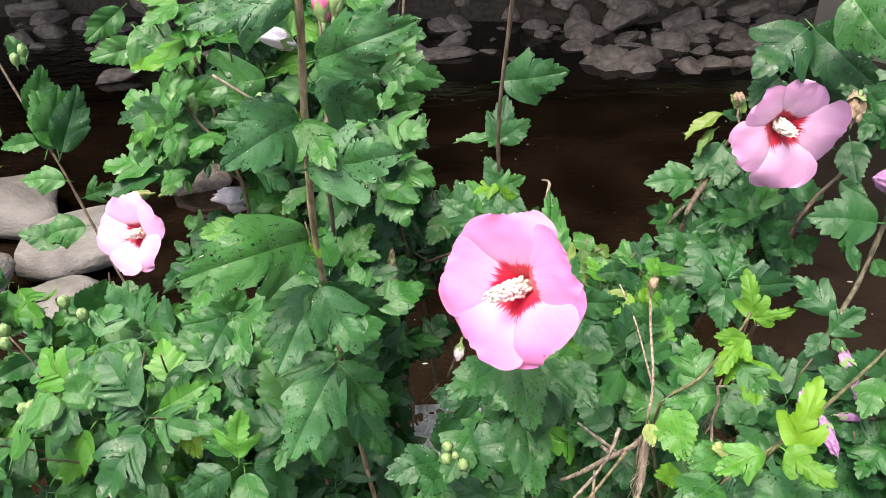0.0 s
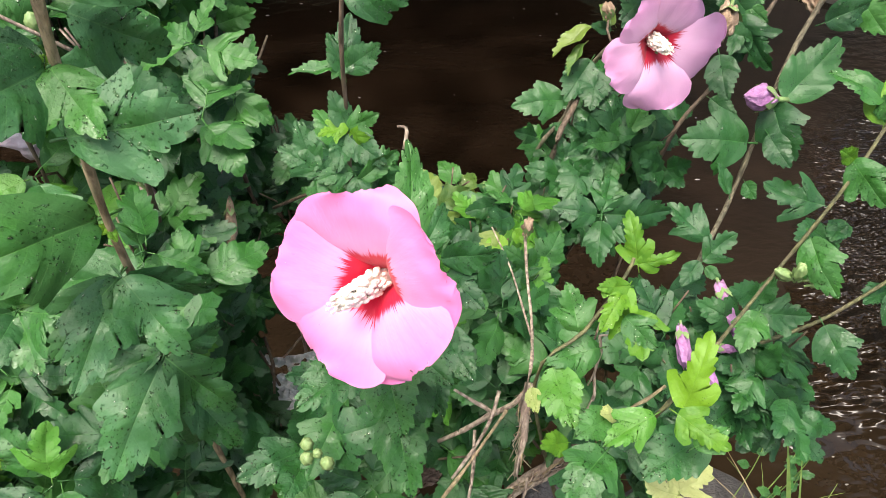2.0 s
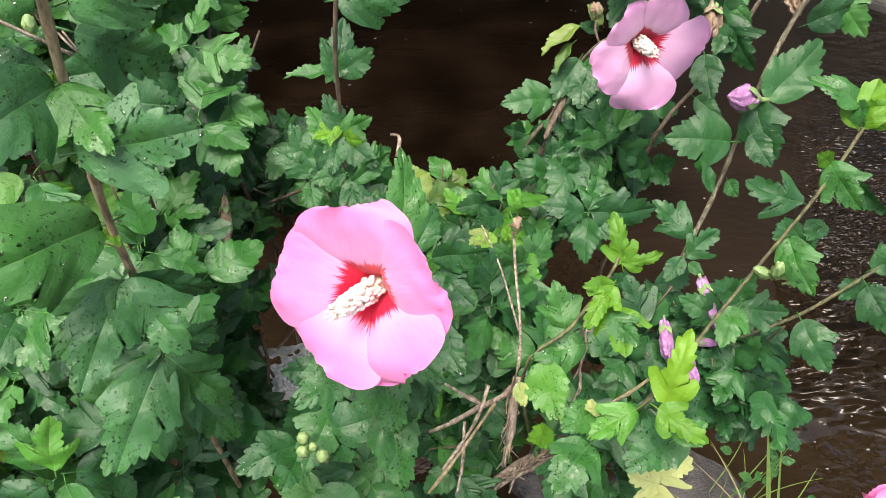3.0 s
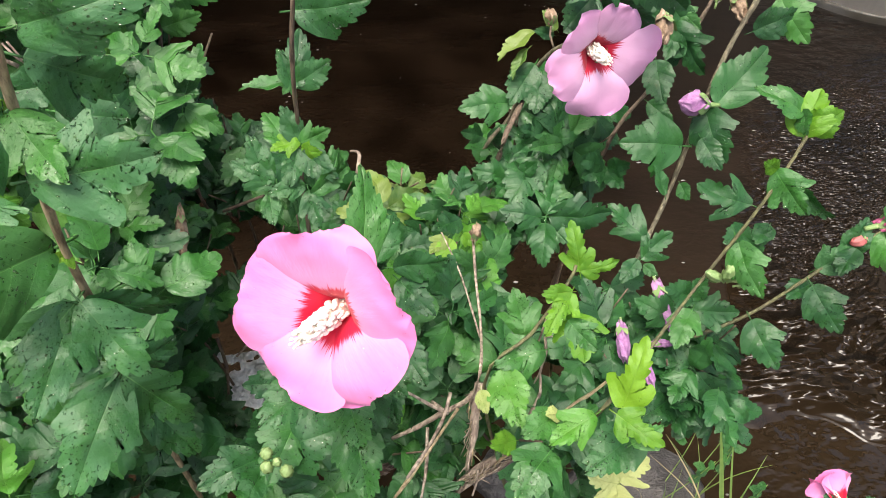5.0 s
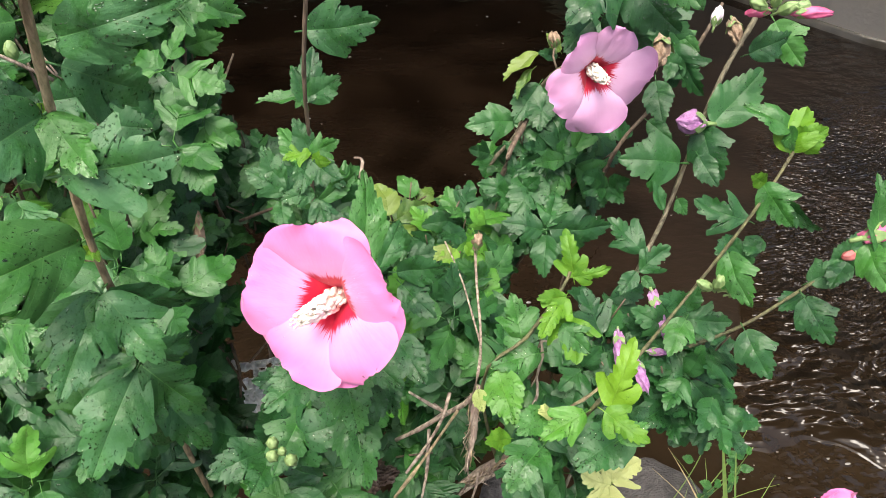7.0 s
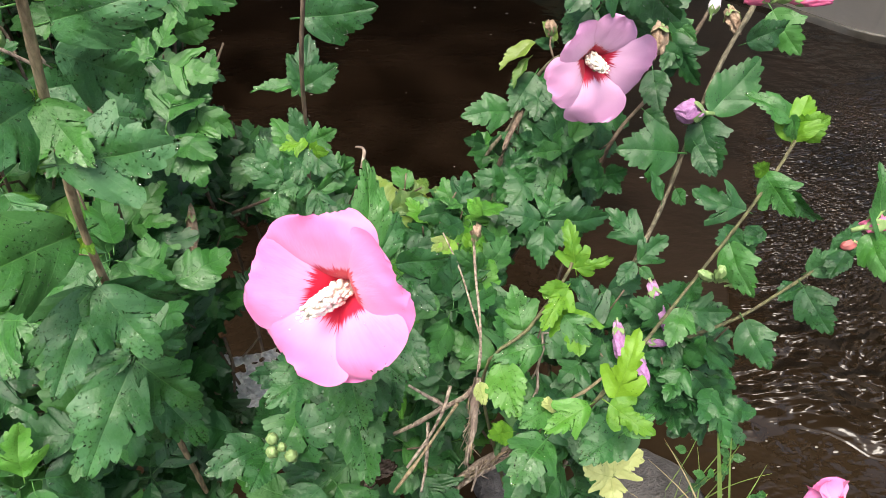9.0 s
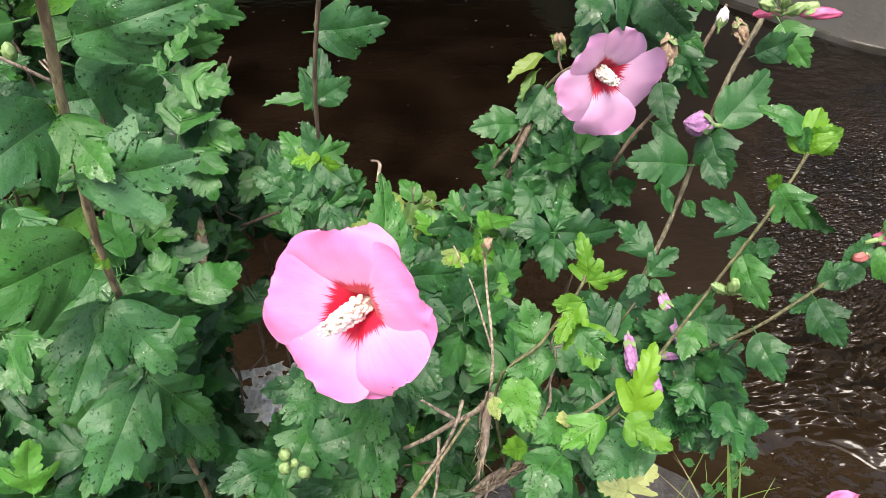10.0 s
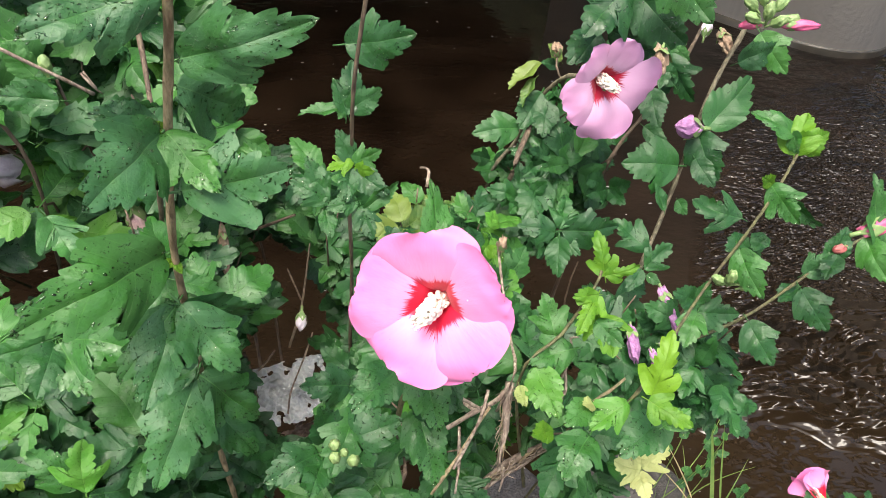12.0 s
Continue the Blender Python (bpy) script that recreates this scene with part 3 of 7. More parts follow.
def petal_mesh(seed, mat, cup=0.52, back=0.10, wide=1.0):
    """A petal of length 1 that runs out along y from the heart, its face up z."""
    rng = random.Random(seed)
    o = rng.uniform(0, 99)
    bm = bmesh.new()
    uv = bm.loops.layers.uv.new("blade")
    rows, cols = 26, 22
    grid, uvs = [], []
    for i in range(rows + 1):
        v = 1 - (1 - i / rows) ** 1.5
        ring, ruv = [], []
        full = (v / 0.66) ** 0.85 if v < 0.66 else (1 - ((v - 0.66) / 0.34 * 0.94) ** 2.5) ** 0.45
        for j in range(cols + 1):
            s = -1 + 2 * j / cols
            w = wide * (0.045 * (1 - v) + 0.60 * full)
            ruffle = 0.045 * noise.noise(Vector((s * 2.6 + o, 0, 1))) + 0.030 * noise.noise(Vector((s * 7 + o, 0, 2)))
            x = s * w * (1 + 0.05 * noise.noise(Vector((v * 5 + o, s, 4))) * v)
            y = 0.04 + 0.94 * v + ruffle * v ** 4
            z = cup * (1 - math.exp(-3.2 * v)) - back * v * v - 0.12 * s * v * wide
            z += 0.05 * noise.noise(Vector((x * 2.6 + o, y * 2.6, 3))) * v + v ** 3 * (0.028 * math.sin(s * 6 + o * 2) * abs(s) + 0.028 * noise.noise(Vector((x * 7 + o, y * 5, 7)))) - 0.06 * s * s * v
            z += 0.012 * math.cos(s * 9) * v * (1 - v)
            ring.append(bm.verts.new((x, y, z)))
            ruv.append((x, y))
        grid.append(ring)
        uvs.append(ruv)
    grid_faces(bm, grid, uvs, uv)
    me = bpy.data.meshes.new("petal")
    bm.to_mesh(me)
    bm.free()
    me.polygons.foreach_set("use_smooth", [True] * len(me.polygons))
    me.materials.append(mat)
    return me


PETALS = {m.name: [petal_mesh(70 + 9 * q, m, wide=w) for q in range(5)] for m, w in ((PETAL, 0.98), (PETAL_MAUVE, 0.85))}


def column_mesh(seed):
    """The staminal column along z, knobbly with anthers."""
    rng = random.Random(seed)
    bm = bmesh.new()
    tube(bm, [Vector((0.01 * math.sin(q), 0, 0.072 * q)) for q in range(11)], 0.115, 0.045, 12)
    for q in range(120):
        z, a = 0.20 + 0.52 * (q / 120), q * 2.4 + rng.uniform(-0.3, 0.3)
        r = 0.100 * (1.1 - 0.45 * (q / 120)) + rng.uniform(0.0, 0.035)
        ball(bm, (r * math.cos(a), r * math.sin(a), z), rng.uniform(0.024, 0.037), (1, 1, 1.25), u=6, v=4)
    for a in range(5):
        top = Vector((0.05 * math.cos(a * 1.257), 0.05 * math.sin(a * 1.257), 0.82))
        tube(bm, [Vector((0, 0, 0.70)), Vector((0.02 * math.cos(a * 1.257), 0.02 * math.sin(a * 1.257), 0.77)), top], 0.010, 0.008, 5)
        ball(bm, top, 0.02, u=6, v=4)
    me = bpy.data.meshes.new("staminal_column")
    bm.to_mesh(me)
    bm.free()
    me.polygons.foreach_set("use_smooth", [True] * len(me.polygons))
    me.materials.append(POLLEN)
    return me


COLUMN = column_mesh(5)


def calyx_bm(r, length, sepals=5, spread=0.25):
    """A green cup along z with pointed sepals."""
    bm = bmesh.new()
    tube(bm, [Vector((0, 0, -length * 1.6)), Vector((0, 0, -length * 0.9)), Vector((0, 0, -length * 0.7))], r * 0.25, r * 0.32, 6)
    rows = []
    n = sepals * 4
    for q in range(6):
        f = q / 5
        ring = []
        for s in range(n):
            a = 2 * math.pi * s / n
            tipness = abs((s % 4) / 2 - 1)
            h = length * (-0.8 + f * (0.9 + 0.8 * tipness))
            rr = r * (0.25 + 0.85 * math.sin(f * 1.5) + spread * f * f * (0.4 + tipness))
            ring.append(bm.verts.new((rr * math.cos(a), rr * math.sin(a), h)))
        rows.append(ring)
    for a, b in zip(rows, rows[1:]):
        for s in range(n):
            bm.faces.new((a[s], a[(s + 1) % n], b[(s + 1) % n], b[s]))
    return bm


def flower(shrub, heart, face, radius, mat, spin=0.0, label="", droop=(0, 0, 0, 0, 0), sizes=(1, 1, 1, 1, 1)):
    """An open bloom: calyx, five petals and the column."""
    f = Vector(face).normalized()
    m = shrub.inv @ axes(heart, Vector((0, 0, 1)) - f * f.z, f)
    head = part("flower", calyx_bm(radius * 0.16, radius * 0.3), SEPAL, shrub.top, label)
    head.matrix_basis = m
    for q in range(5):
        turn = Matrix.Rotation(radians(spin + 72 * q), 4, "Z") @ Matrix.Rotation(radians(9 + droop[q]), 4, "X") @ Matrix.Rotation(radians(-4.5), 4, "Y")
        leafy = piece("petal", PETALS[mat.name][q], head, turn @ Matrix.Scale(radius * sizes[q], 4))
        if mat == PETAL:
            wet = drop_mesh(20 + q, 0.004, 0.006, 14, PETALS[mat.name][q], RAIN_CLEAR)
            tagged(new("rain_water", wet), kind="stuff").parent = leafy
    stout, long = (0.84, 1.22) if mat == PETAL else (0.86, 0.86)
    piece("staminal_column", COLUMN, head, Matrix.Diagonal((radius * stout, radius * stout, radius * long, 1)), "cream-white pollen column")
    return head


def crumpled(bm, at, r, stretch, turn, seed, amp=0.35, u=22, v=14, folds=6):
    """A shrivelled, folded lump."""
    bmesh.ops.create_uvsphere(bm, u_segments=u, v_segments=v, radius=1.0)
    m = Matrix.Translation(at) @ turn @ Matrix.Diagonal((r * stretch[0], r * stretch[1], r * stretch[2], 1))
    for w in bm.verts:
        a = math.atan2(w.co.y, w.co.x)
        k = 1 + amp * 0.5 * math.sin(folds * a + 3 * w.co.z + seed) * (1 - abs(w.co.z)) + amp * noise.noise(w.co * 2.3 + Vector((seed, 0, 0))) + amp * 0.6 * noise.noise(Vector((a * 2.5, w.co.z * 1.2, seed)))
        w.co = m @ (w.co * k)


def bud(shrub, at, along, r, mat, length=1.5, open_=0.0, name="bud", label="", cup=True, seed=1):
    """A closed bud or spent bloom in its calyx; along: the way it points."""
    turn = Vector(along).to_track_quat("Z", "Y").to_matrix().to_4x4()
    m = shrub.inv @ Matrix.Translation(at) @ turn
    bm = calyx_bm(r * 0.8, r * 1.1, spread=0.1 + open_) if cup else calyx_bm(r * 0.4, r * 0.6)
    head = part(name, bm, SEPAL, shrub.top, label)
    head.matrix_basis = m
    bm = bmesh.new()
    crumpled(bm, (0, 0, r * length * 0.55), r, (0.85, 0.85, length), Matrix.Identity(4), seed, 0.22 + open_)
    part("closed_petals", bm, mat, head)
    return head

# ---- ground, stream and bridge ----


def soft_step(q):
    return 0.5 + 0.5 * math.tanh(q / 2)


def bank_height(x, y):
    """Height of the ground: near terrace, stream bed, stony far bank."""
    edge = 0.62 + 0.10 * math.sin(x * 1.7 + 0.6) - 0.16 * soft_step((x - 0.75) * 6) + 0.25 * soft_step(-(x + 0.9) * 4)
    near = 0.46 - 0.92 * soft_step((y - edge - 0.10) * 14)
    shore = 4.75 + 0.25 * math.sin(x * 1.1) - 0.35 * math.exp(-((x - 1.3) / 0.8) ** 2) + 0.7 * soft_step(-(x + 0.3) * 3)
    far = 1.9 * soft_step((y - shore - 1.6) * 1.8)
    bar = 0.55 * math.exp(-((x + 2.1) / 0.9) ** 2 - ((y - 2.0) / 0.75) ** 2)
    rough = 0.04 * noise.noise(Vector((x * 2.5, y * 2.5, 0))) + 0.012 * noise.noise(Vector((x * 11, y * 11, 4)))
    return near + far + bar + rough


def build_ground():
    bm = bmesh.new()

    def steps(lo, hi, fine_lo, fine_hi, fine, growth=1.5):
        out = list(np.arange(fine_lo, fine_hi, fine))
        s, q = fine, fine_hi
        while q < hi:
            out.append(q)
            s *= growth
            q += s
        s, q = fine, fine_lo
        while q > lo:
            s *= growth
            q -= s
            out.insert(0, q)
        return out

    xs, ys = steps(-150, 150, -3.5, 4.5, 0.08), steps(-150, 150, -0.4, 7.0, 0.08)
    rows = [[bm.verts.new((x, y, bank_height(x, y))) for x in xs] for y in ys]
    for a, b in zip(rows, rows[1:]):
        for j in range(len(xs) - 1):
            bm.faces.new((a[j], a[j + 1], b[j + 1], b[j]))
    tagged(mesh_ob("ground", bm, SOIL), "dark damp earth bank sloping to the stream", "ground", kind="structure")
    bm = bmesh.new()
    bmesh.ops.create_grid(bm, x_segments=1, y_segments=1, size=1, matrix=Matrix.Translation((0, 4.3, 0)) @ Matrix.Diagonal((60, 4.2, 1, 1)))
    tagged(mesh_ob("water", bm, WATER), "dark brown shallow stream, rippled and glinting", "water", kind="structure")


build_ground()


def foam_flecks():
    """Pale flecks that float on the slow dark water."""
    rng = random.Random(77)
    bm = bmesh.new()
    for q in range(120):
        near = q % 4 == 0
        x, y = (rng.uniform(1.05, 1.8), rng.uniform(0.7, 1.05)) if near else (rng.uniform(-0.9, 1.7), rng.uniform(1.5, 4.4))
        r = 0.0022 + (0.0025 if near else 0.004) * rng.random() ** 2
        ball(bm, (x, y, 0.001), r, (rng.uniform(1.0, 2.6), 1, 0.35), u=6, v=4)
    tagged(mesh_ob("foam_fleck", bm, FOAM), "small pale flecks of foam drifting on the stream", "foam", kind="stuff")


foam_flecks()


def stone_mesh(seed, mat, flat=0.6):
    """A weathered angular block about 1 across."""
    rng = random.Random(seed)
    bm = bmesh.new()
    bmesh.ops.create_icosphere(bm, subdivisions=3, radius=0.5)
    planes = [(Vector((rng.gauss(0, 1), rng.gauss(0, 1), rng.gauss(0, 1))).normalized(), rng.uniform(0.22, 0.38)) for _ in range(12)]
    for v in bm.verts:
        for n, d in planes:
            over = v.co.dot(n) - d
            if over > 0:
                v.co -= n * over * 0.95
        v.co += v.co.normalized() * (0.03 * noise.noise(v.co * 4 + Vector((seed, 0, 0))) + 0.012 * noise.noise(v.co * 13))
        v.co.z *= flat
    me = bpy.data.meshes.new("stone")
    bm.to_mesh(me)
    bm.free()
    me.polygons.foreach_set("use_smooth", [True] * len(me.polygons))
    me.materials.append(mat)
    return me


STONES = [stone_mesh(200 + q, STONE, 0.62 + 0.09 * (q % 4)) for q in range(9)]
PALE_STONES = [stone_mesh(300 + q, STONE_PALE, 0.5 + 0.06 * (q % 4)) for q in range(5)]

GREY_STONES = [stone_mesh(340 + q, STONE_GREY, 0.6) for q in range(2)]

far_stones = tagged(new("far_bank"), "bank of tumbled grey-brown stones above the water", "stone bank", kind="structure")
rng = random.Random(17)
for row in range(10):
    x = -4.6
    while x < 3.4:
        size = (0.09 + 0.24 * rng.random() ** 1.8) * (1.0 + 0.05 * row)
        x += size * rng.uniform(0.60, 0.95) * (1.0 if x > 0.5 else 3.4)
        shore = 4.75 + 0.25 * math.sin(x * 1.1) - 0.35 * math.exp(-((x - 1.3) / 0.8) ** 2) + 0.7 * soft_step(-(x + 0.3) * 3)
        y = shore - 0.06 + row * 0.16 + rng.uniform(-0.1, 0.1)
        z = max(bank_height(x, y), -0.05) + size * 0.10
        m = Matrix.Translation((x, y, z)) @ Euler((rng.uniform(-0.5, 0.5), rng.uniform(-0.5, 0.5), rng.uniform(0, 6.3))).to_matrix().to_4x4()
        piece("stone", rng.choice(STONES), far_stones, m @ Matrix.Diagonal((size * rng.uniform(1.0, 1.5), size, size, 1)))


def lone_stone(x, y, z, sx, sy, sz, turn, mesh, label):
    ob = new("stone", mesh)
    ob.matrix_basis = pose(x, y, z, 0, 0, turn) @ Matrix.Diagonal((sx, sy, sz, 1))
    return tagged(ob, label, "stone", "stones in the stream")


WET = "wet grey-brown stone standing out of the dark stream"
lone_stone(-2.45, 4.75, 0.02, 0.40, 0.22, 0.20, 10, STONES[0], WET)
lone_stone(-1.72, 4.20, 0.02, 0.60, 0.30, 0.24, -8, STONES[1], WET)
lone_stone(-4.0, 6.7, 0.05, 0.70, 0.35, 0.30, 0, STONES[2], WET)
lone_stone(-1.30, 3.12, 0.04, 0.34, 0.26, 0.36, 30, STONES[3], WET)
lone_stone(-0.10, 5.00, 0.02, 0.36, 0.20, 0.20, 0, STONES[4], WET)
lone_stone(-0.45, 4.90, 0.0, 0.40, 0.22, 0.16, 0, STONES[5], WET)
lone_stone(-0.95, 4.70, 0.0, 0.35, 0.22, 0.16, 20, STONES[6], WET)
PALE = "large pale grey stone at the water's edge"
lone_stone(-2.15, 2.75, 0.10, 1.10, 0.55, 0.55, -12, PALE_STONES[0], PALE)
lone_stone(-1.60, 2.45, 0.10, 0.62, 0.42, 0.50, 25, PALE_STONES[1], PALE)
lone_stone(-1.95, 2.05, 0.16, 0.70, 0.50, 0.50, 60, PALE_STONES[2], PALE)
lone_stone(-1.45, 2.00, 0.10, 0.50, 0.36, 0.40, -30, PALE_STONES[3], PALE)
lone_stone(-2.6, 2.2, 0.16, 0.8, 0.6, 0.5, 15, PALE_STONES[4], PALE)
lone_stone(0.66, 0.66, 0.40, 0.36, 0.20, 0.22, 8, GREY_STONES[0], "grey stone edging the planted bank")
lone_stone(0.44, 0.72, 0.36, 0.26, 0.2, 0.22, -20, GREY_STONES[1], "grey stone edging the planted bank")


WETSTONE = plain_material("wet_concrete", (0.03, 0.026, 0.02), (0.07, 0.06, 0.045), 9, 0.4, 0.6, 0.01)


def build_pier():
    """A bridge pier with a rounded nose and a dark stain line at the water."""
    top = tagged(new("bridge_pier"), "pale weathered concrete bridge pier rising from the water", "bridge pier", kind="structure")

    def plan(r, back):
        pts = [Vector((r * math.cos(a), r * math.sin(a), 0)) for a in (math.pi + math.pi * q / 20 for q in range(21))]
        return [Vector((-r, back, 0))] + pts + [Vector((r, back, 0))]

    def shaft(name, r, back, z0, z1, mat):
        bm = bmesh.new()
        outline = plan(r, back)
        low = [bm.verts.new(p + Vector((0, 0, z0))) for p in outline]
        high = [bm.verts.new(p + Vector((0, 0, z1))) for p in outline]
        n = len(outline)
        for q in range(n):
            bm.faces.new((low[q], low[(q + 1) % n], high[(q + 1) % n], high[q]))
        bm.faces.new(high)
        bm.faces.new(low[::-1])
        bmesh.ops.bevel(bm, geom=[e for e in bm.edges if abs(e.verts[0].co.z - e.verts[1].co.z) < 1e-4 and e.verts[0].co.z > z0 + 0.01], offset=0.02, segments=2, affect="EDGES")
        return part(name, bm, mat, top)

    shaft("shaft", 0.45, 1.75, -0.6, 4.11, CONCRETE)
    # thin dark collar added round the shaft as the waterline stain
    shaft("footing", 0.465, 1.77, -0.6, 0.045, WETSTONE)
    top.matrix_basis = pose(3.72, 3.62, 0, 0, 0, 33)


build_pier()


def build_deck():
    # Never in view: added overhead, its edges set by shade and water reflections.
    bm = bmesh.new()
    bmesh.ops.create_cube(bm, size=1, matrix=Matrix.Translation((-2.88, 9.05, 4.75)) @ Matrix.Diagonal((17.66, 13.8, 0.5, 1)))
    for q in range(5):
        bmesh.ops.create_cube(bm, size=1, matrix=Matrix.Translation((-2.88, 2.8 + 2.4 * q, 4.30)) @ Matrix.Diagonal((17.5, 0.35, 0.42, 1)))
    tagged(mesh_ob("bridge_deck", bm, DECK, smooth=False), "unseen dark bridge deck added to shade the far bank and darken the stream", "bridge", kind="structure")


build_deck()


def build_backdrop():
    """Dark wooded slope downstream, met only as a reflection."""
    bm = bmesh.new()
    rows = []
    for i in range(60):
        a = radians(-30 + 3.2 * i)
        ring = []
        for j in range(14):
            h = -0.5 + j * (1.9 if i > 34 else 0.30 + 0.022 * i)
            r = 15 + 0.02 * j * j + 1.6 * noise.noise(Vector((i * 0.35, j * 0.5, 2))) + 0.7 * noise.noise(Vector((i * 1.3, j * 1.6, 9)))
            top = 1 + 0.18 * noise.noise(Vector((i * 0.3, 0, 5)))
            ring.append(bm.verts.new((r * math.cos(a), 3 + r * math.sin(a), h * top)))
        rows.append(ring)
    for a, b in zip(rows, rows[1:]):
        for j in range(13):
            bm.faces.new((a[j], b[j], b[j + 1], a[j + 1]))
    tagged(mesh_ob("backdrop", bm, LEAFWALL), "dark green wooded slope far down the stream", "backdrop", kind="structure")


LEAFWALL = plain_material("far_foliage", (0.012, 0.022, 0.010), (0.05, 0.075, 0.03), 2.2, 0.9, 1.0, 0.4)
build_backdrop()


# ---- open lanes in the foliage ----
gap((0.356, 0.737, 0.977), (0.237, 0.467, 1.247), 0.036)
gap((0.469, 0.71, 1.01), (0.304, 0.451, 1.266), 0.036)
gap((0.537, 0.66, 1.01), (0.344, 0.421, 1.266), 0.036)
gap((0.403, 0.692, 0.956), (0.265, 0.44, 1.234), 0.022)
gap((0.237, 0.68, 0.887), (0.167, 0.433, 1.194), 0.02)
gap((0.215, 0.428, 1.025), (0.17, 0.29, 1.27), 0.036)
gap((0.155, 0.445, 1.085), (0.13, 0.30, 1.30), 0.034)
gap((0.316, 0.530, 1.035), (0.25, 0.38, 1.22), 0.030)
gap((0.01, 0.684, 0.887), (-0.002, 0.425, 1.214), 0.065)
gap((0.055, 0.973, 0.839), (0.016, 0.483, 1.286), 0.053)
gap((0.039, 0.912, 0.765), (0.009, 0.455, 1.252), 0.058)
gap((-0.414, 1.109, 0.798), (-0.216, 0.588, 1.231), 0.049)
gap((-0.389, 0.756, 1.173), (-0.194, 0.422, 1.379), 0.055)
gap((-0.054, 0.939, 0.879), (-0.002, 0.472, 1.258), 0.039)
gap((-0.051, 0.885, 0.798), (-0.001, 0.445, 1.217), 0.039)
gap((-0.338, 0.965, 0.94), (-0.145, 0.485, 1.288), 0.058)
gap((-0.017, 1.038, 0.824), (0.025, 0.57, 1.232), 0.044)
gap((0.439, 0.887, 0.8), (0.253, 0.494, 1.22), 0.049)
gap((0.583, 0.865, 0.819), (0.324, 0.483, 1.23), 0.034)
gap((0.18, 1.418, 0.837), (0.127, 0.803, 1.212), 0.109)
gap((0.058, 0.588, 0.837), (0.053, 0.362, 1.196), 0.025)
gap((0.114, 0.563, 0.807), (0.094, 0.368, 1.158), 0.033)
gap((-0.064, 0.737, 1.085), (-0.016, 0.499, 1.293), 0.022)
gap((-0.056, 0.701, 0.929), (-0.002, 0.423, 1.244), 0.018)
gap((-0.491, 1.318, 0.941), (-0.167, 0.53, 1.358), 0.067)
gap((0.368, 0.803, 0.945), (0.238, 0.491, 1.242), 0.030)
gap((0.398, 0.761, 0.916), (0.256, 0.467, 1.226), 0.030)
gap((-0.857, 1.242, 0.856), (-0.314, 0.5, 1.324), 0.097)

# ---- left shrub: tall near stem, big wet leaves ----
left = Shrub("tall leafy hibiscus shrub with wet green leaves and pink blooms", (-0.10, 0.62, 0.42))
left.stem([(-0.06, 0.6, 0.45), (-0.062, 0.5, 0.9), (-0.066, 0.462, 1.12), (-0.064, 0.445, 1.22), (-0.062, 0.418, 1.345), (-0.059, 0.408, 1.4), (-0.048, 0.388, 1.48), (-0.036, 0.37, 1.56), (-0.028, 0.355, 1.7)], 0.003, 0.0021, BARK_TAN, "stem")
left.leaf((-0.04, 0.396, 1.508), (0.017, 0.362, 1.537), (-0.55, -0.83, 0.11), 0.64, "sheened", 1, rain=True)
left.leaf((-0.042, 0.402, 1.492), (-0.003, 0.42, 1.465), (0.55, -0.78, 0.28), 0.98, "sheened", 2, rain=True)
left.leaf((-0.04, 0.37, 1.55), (-0.086, 0.34, 1.548), (0.47, -0.75, 0.47), 0.78, "sheened", 2, rain=True)
left.leaf((-0.046, 0.365, 1.455), (0.006, 0.357, 1.468), (-0.25, -0.83, 0.49), 1.0, "sheened", 2, rain=True)
left.leaf((-0.05, 0.385, 1.477), (-0.072, 0.325, 1.482), (0.78, -0.24, 0.57), 0.85, "sheened", 1, rain=True)
left.leaf((-0.05, 0.386, 1.476), (-0.028, 0.352, 1.468), (-0.11, -0.29, 0.95), 0.9, "mid", 2, rain=True)
left.leaf((-0.052, 0.388, 1.477), (-0.08, 0.38, 1.492), (0.49, -0.69, 0.54), 0.9, "dark", 0, rain=True)
left.leaf((-0.064, 0.412, 1.377), (-0.124, 0.34, 1.396), (0.73, -0.48, 0.48), 0.74, "mid", 1, rain=True)
left.leaf((-0.063, 0.408, 1.338), (-0.03, 0.375, 1.305), (0.19, -0.59, 0.78), 0.9, "sheened", 2, rain=True)
left.leaf((-0.063, 0.408, 1.336), (-0.014, 0.415, 1.314), (0.17, -0.98, 0.07), 0.7, "dark", 0, rain=True)
left.leaf((-0.066, 0.41, 1.336), (-0.1, 0.37, 1.315), (0.33, -0.64, 0.69), 0.8, "mid", 2, rain=True)
left.leaf((-0.066, 0.41, 1.335), (-0.085, 0.35, 1.31), (0.38, -0.46, 0.8), 0.74, "sheened", 1, rain=True)
left.leaf((-0.066, 0.425, 1.245), (-0.098, 0.36, 1.205), (0.26, -0.6, 0.76), 0.82, "sheened", 1, rain=True)
left.leaf((-0.064, 0.428, 1.245), (-0.02, 0.41, 1.2), (0.37, -0.68, 0.63), 0.78, "mid", 2, rain=True)
left.leaf((-0.066, 0.43, 1.25), (-0.112, 0.42, 1.24), (-0.1, -0.43, 0.9), 0.7, "dark", 0, rain=True)
left.leaf((-0.064, 0.445, 1.19), (-0.03, 0.42, 1.14), (0.36, -0.71, 0.6), 0.78, "dark", 0, rain=True)
left.leaf((-0.066, 0.445, 1.19), (-0.1, 0.41, 1.13), (0.04, -0.87, 0.49), 0.78, "dark", 2, rain=True)
left.leaf((-0.098, 0.589, 1.355), (-0.047, 0.571, 1.356), (-0.28, -0.81, 0.52), 1.3, "dark", 0, rain=True)
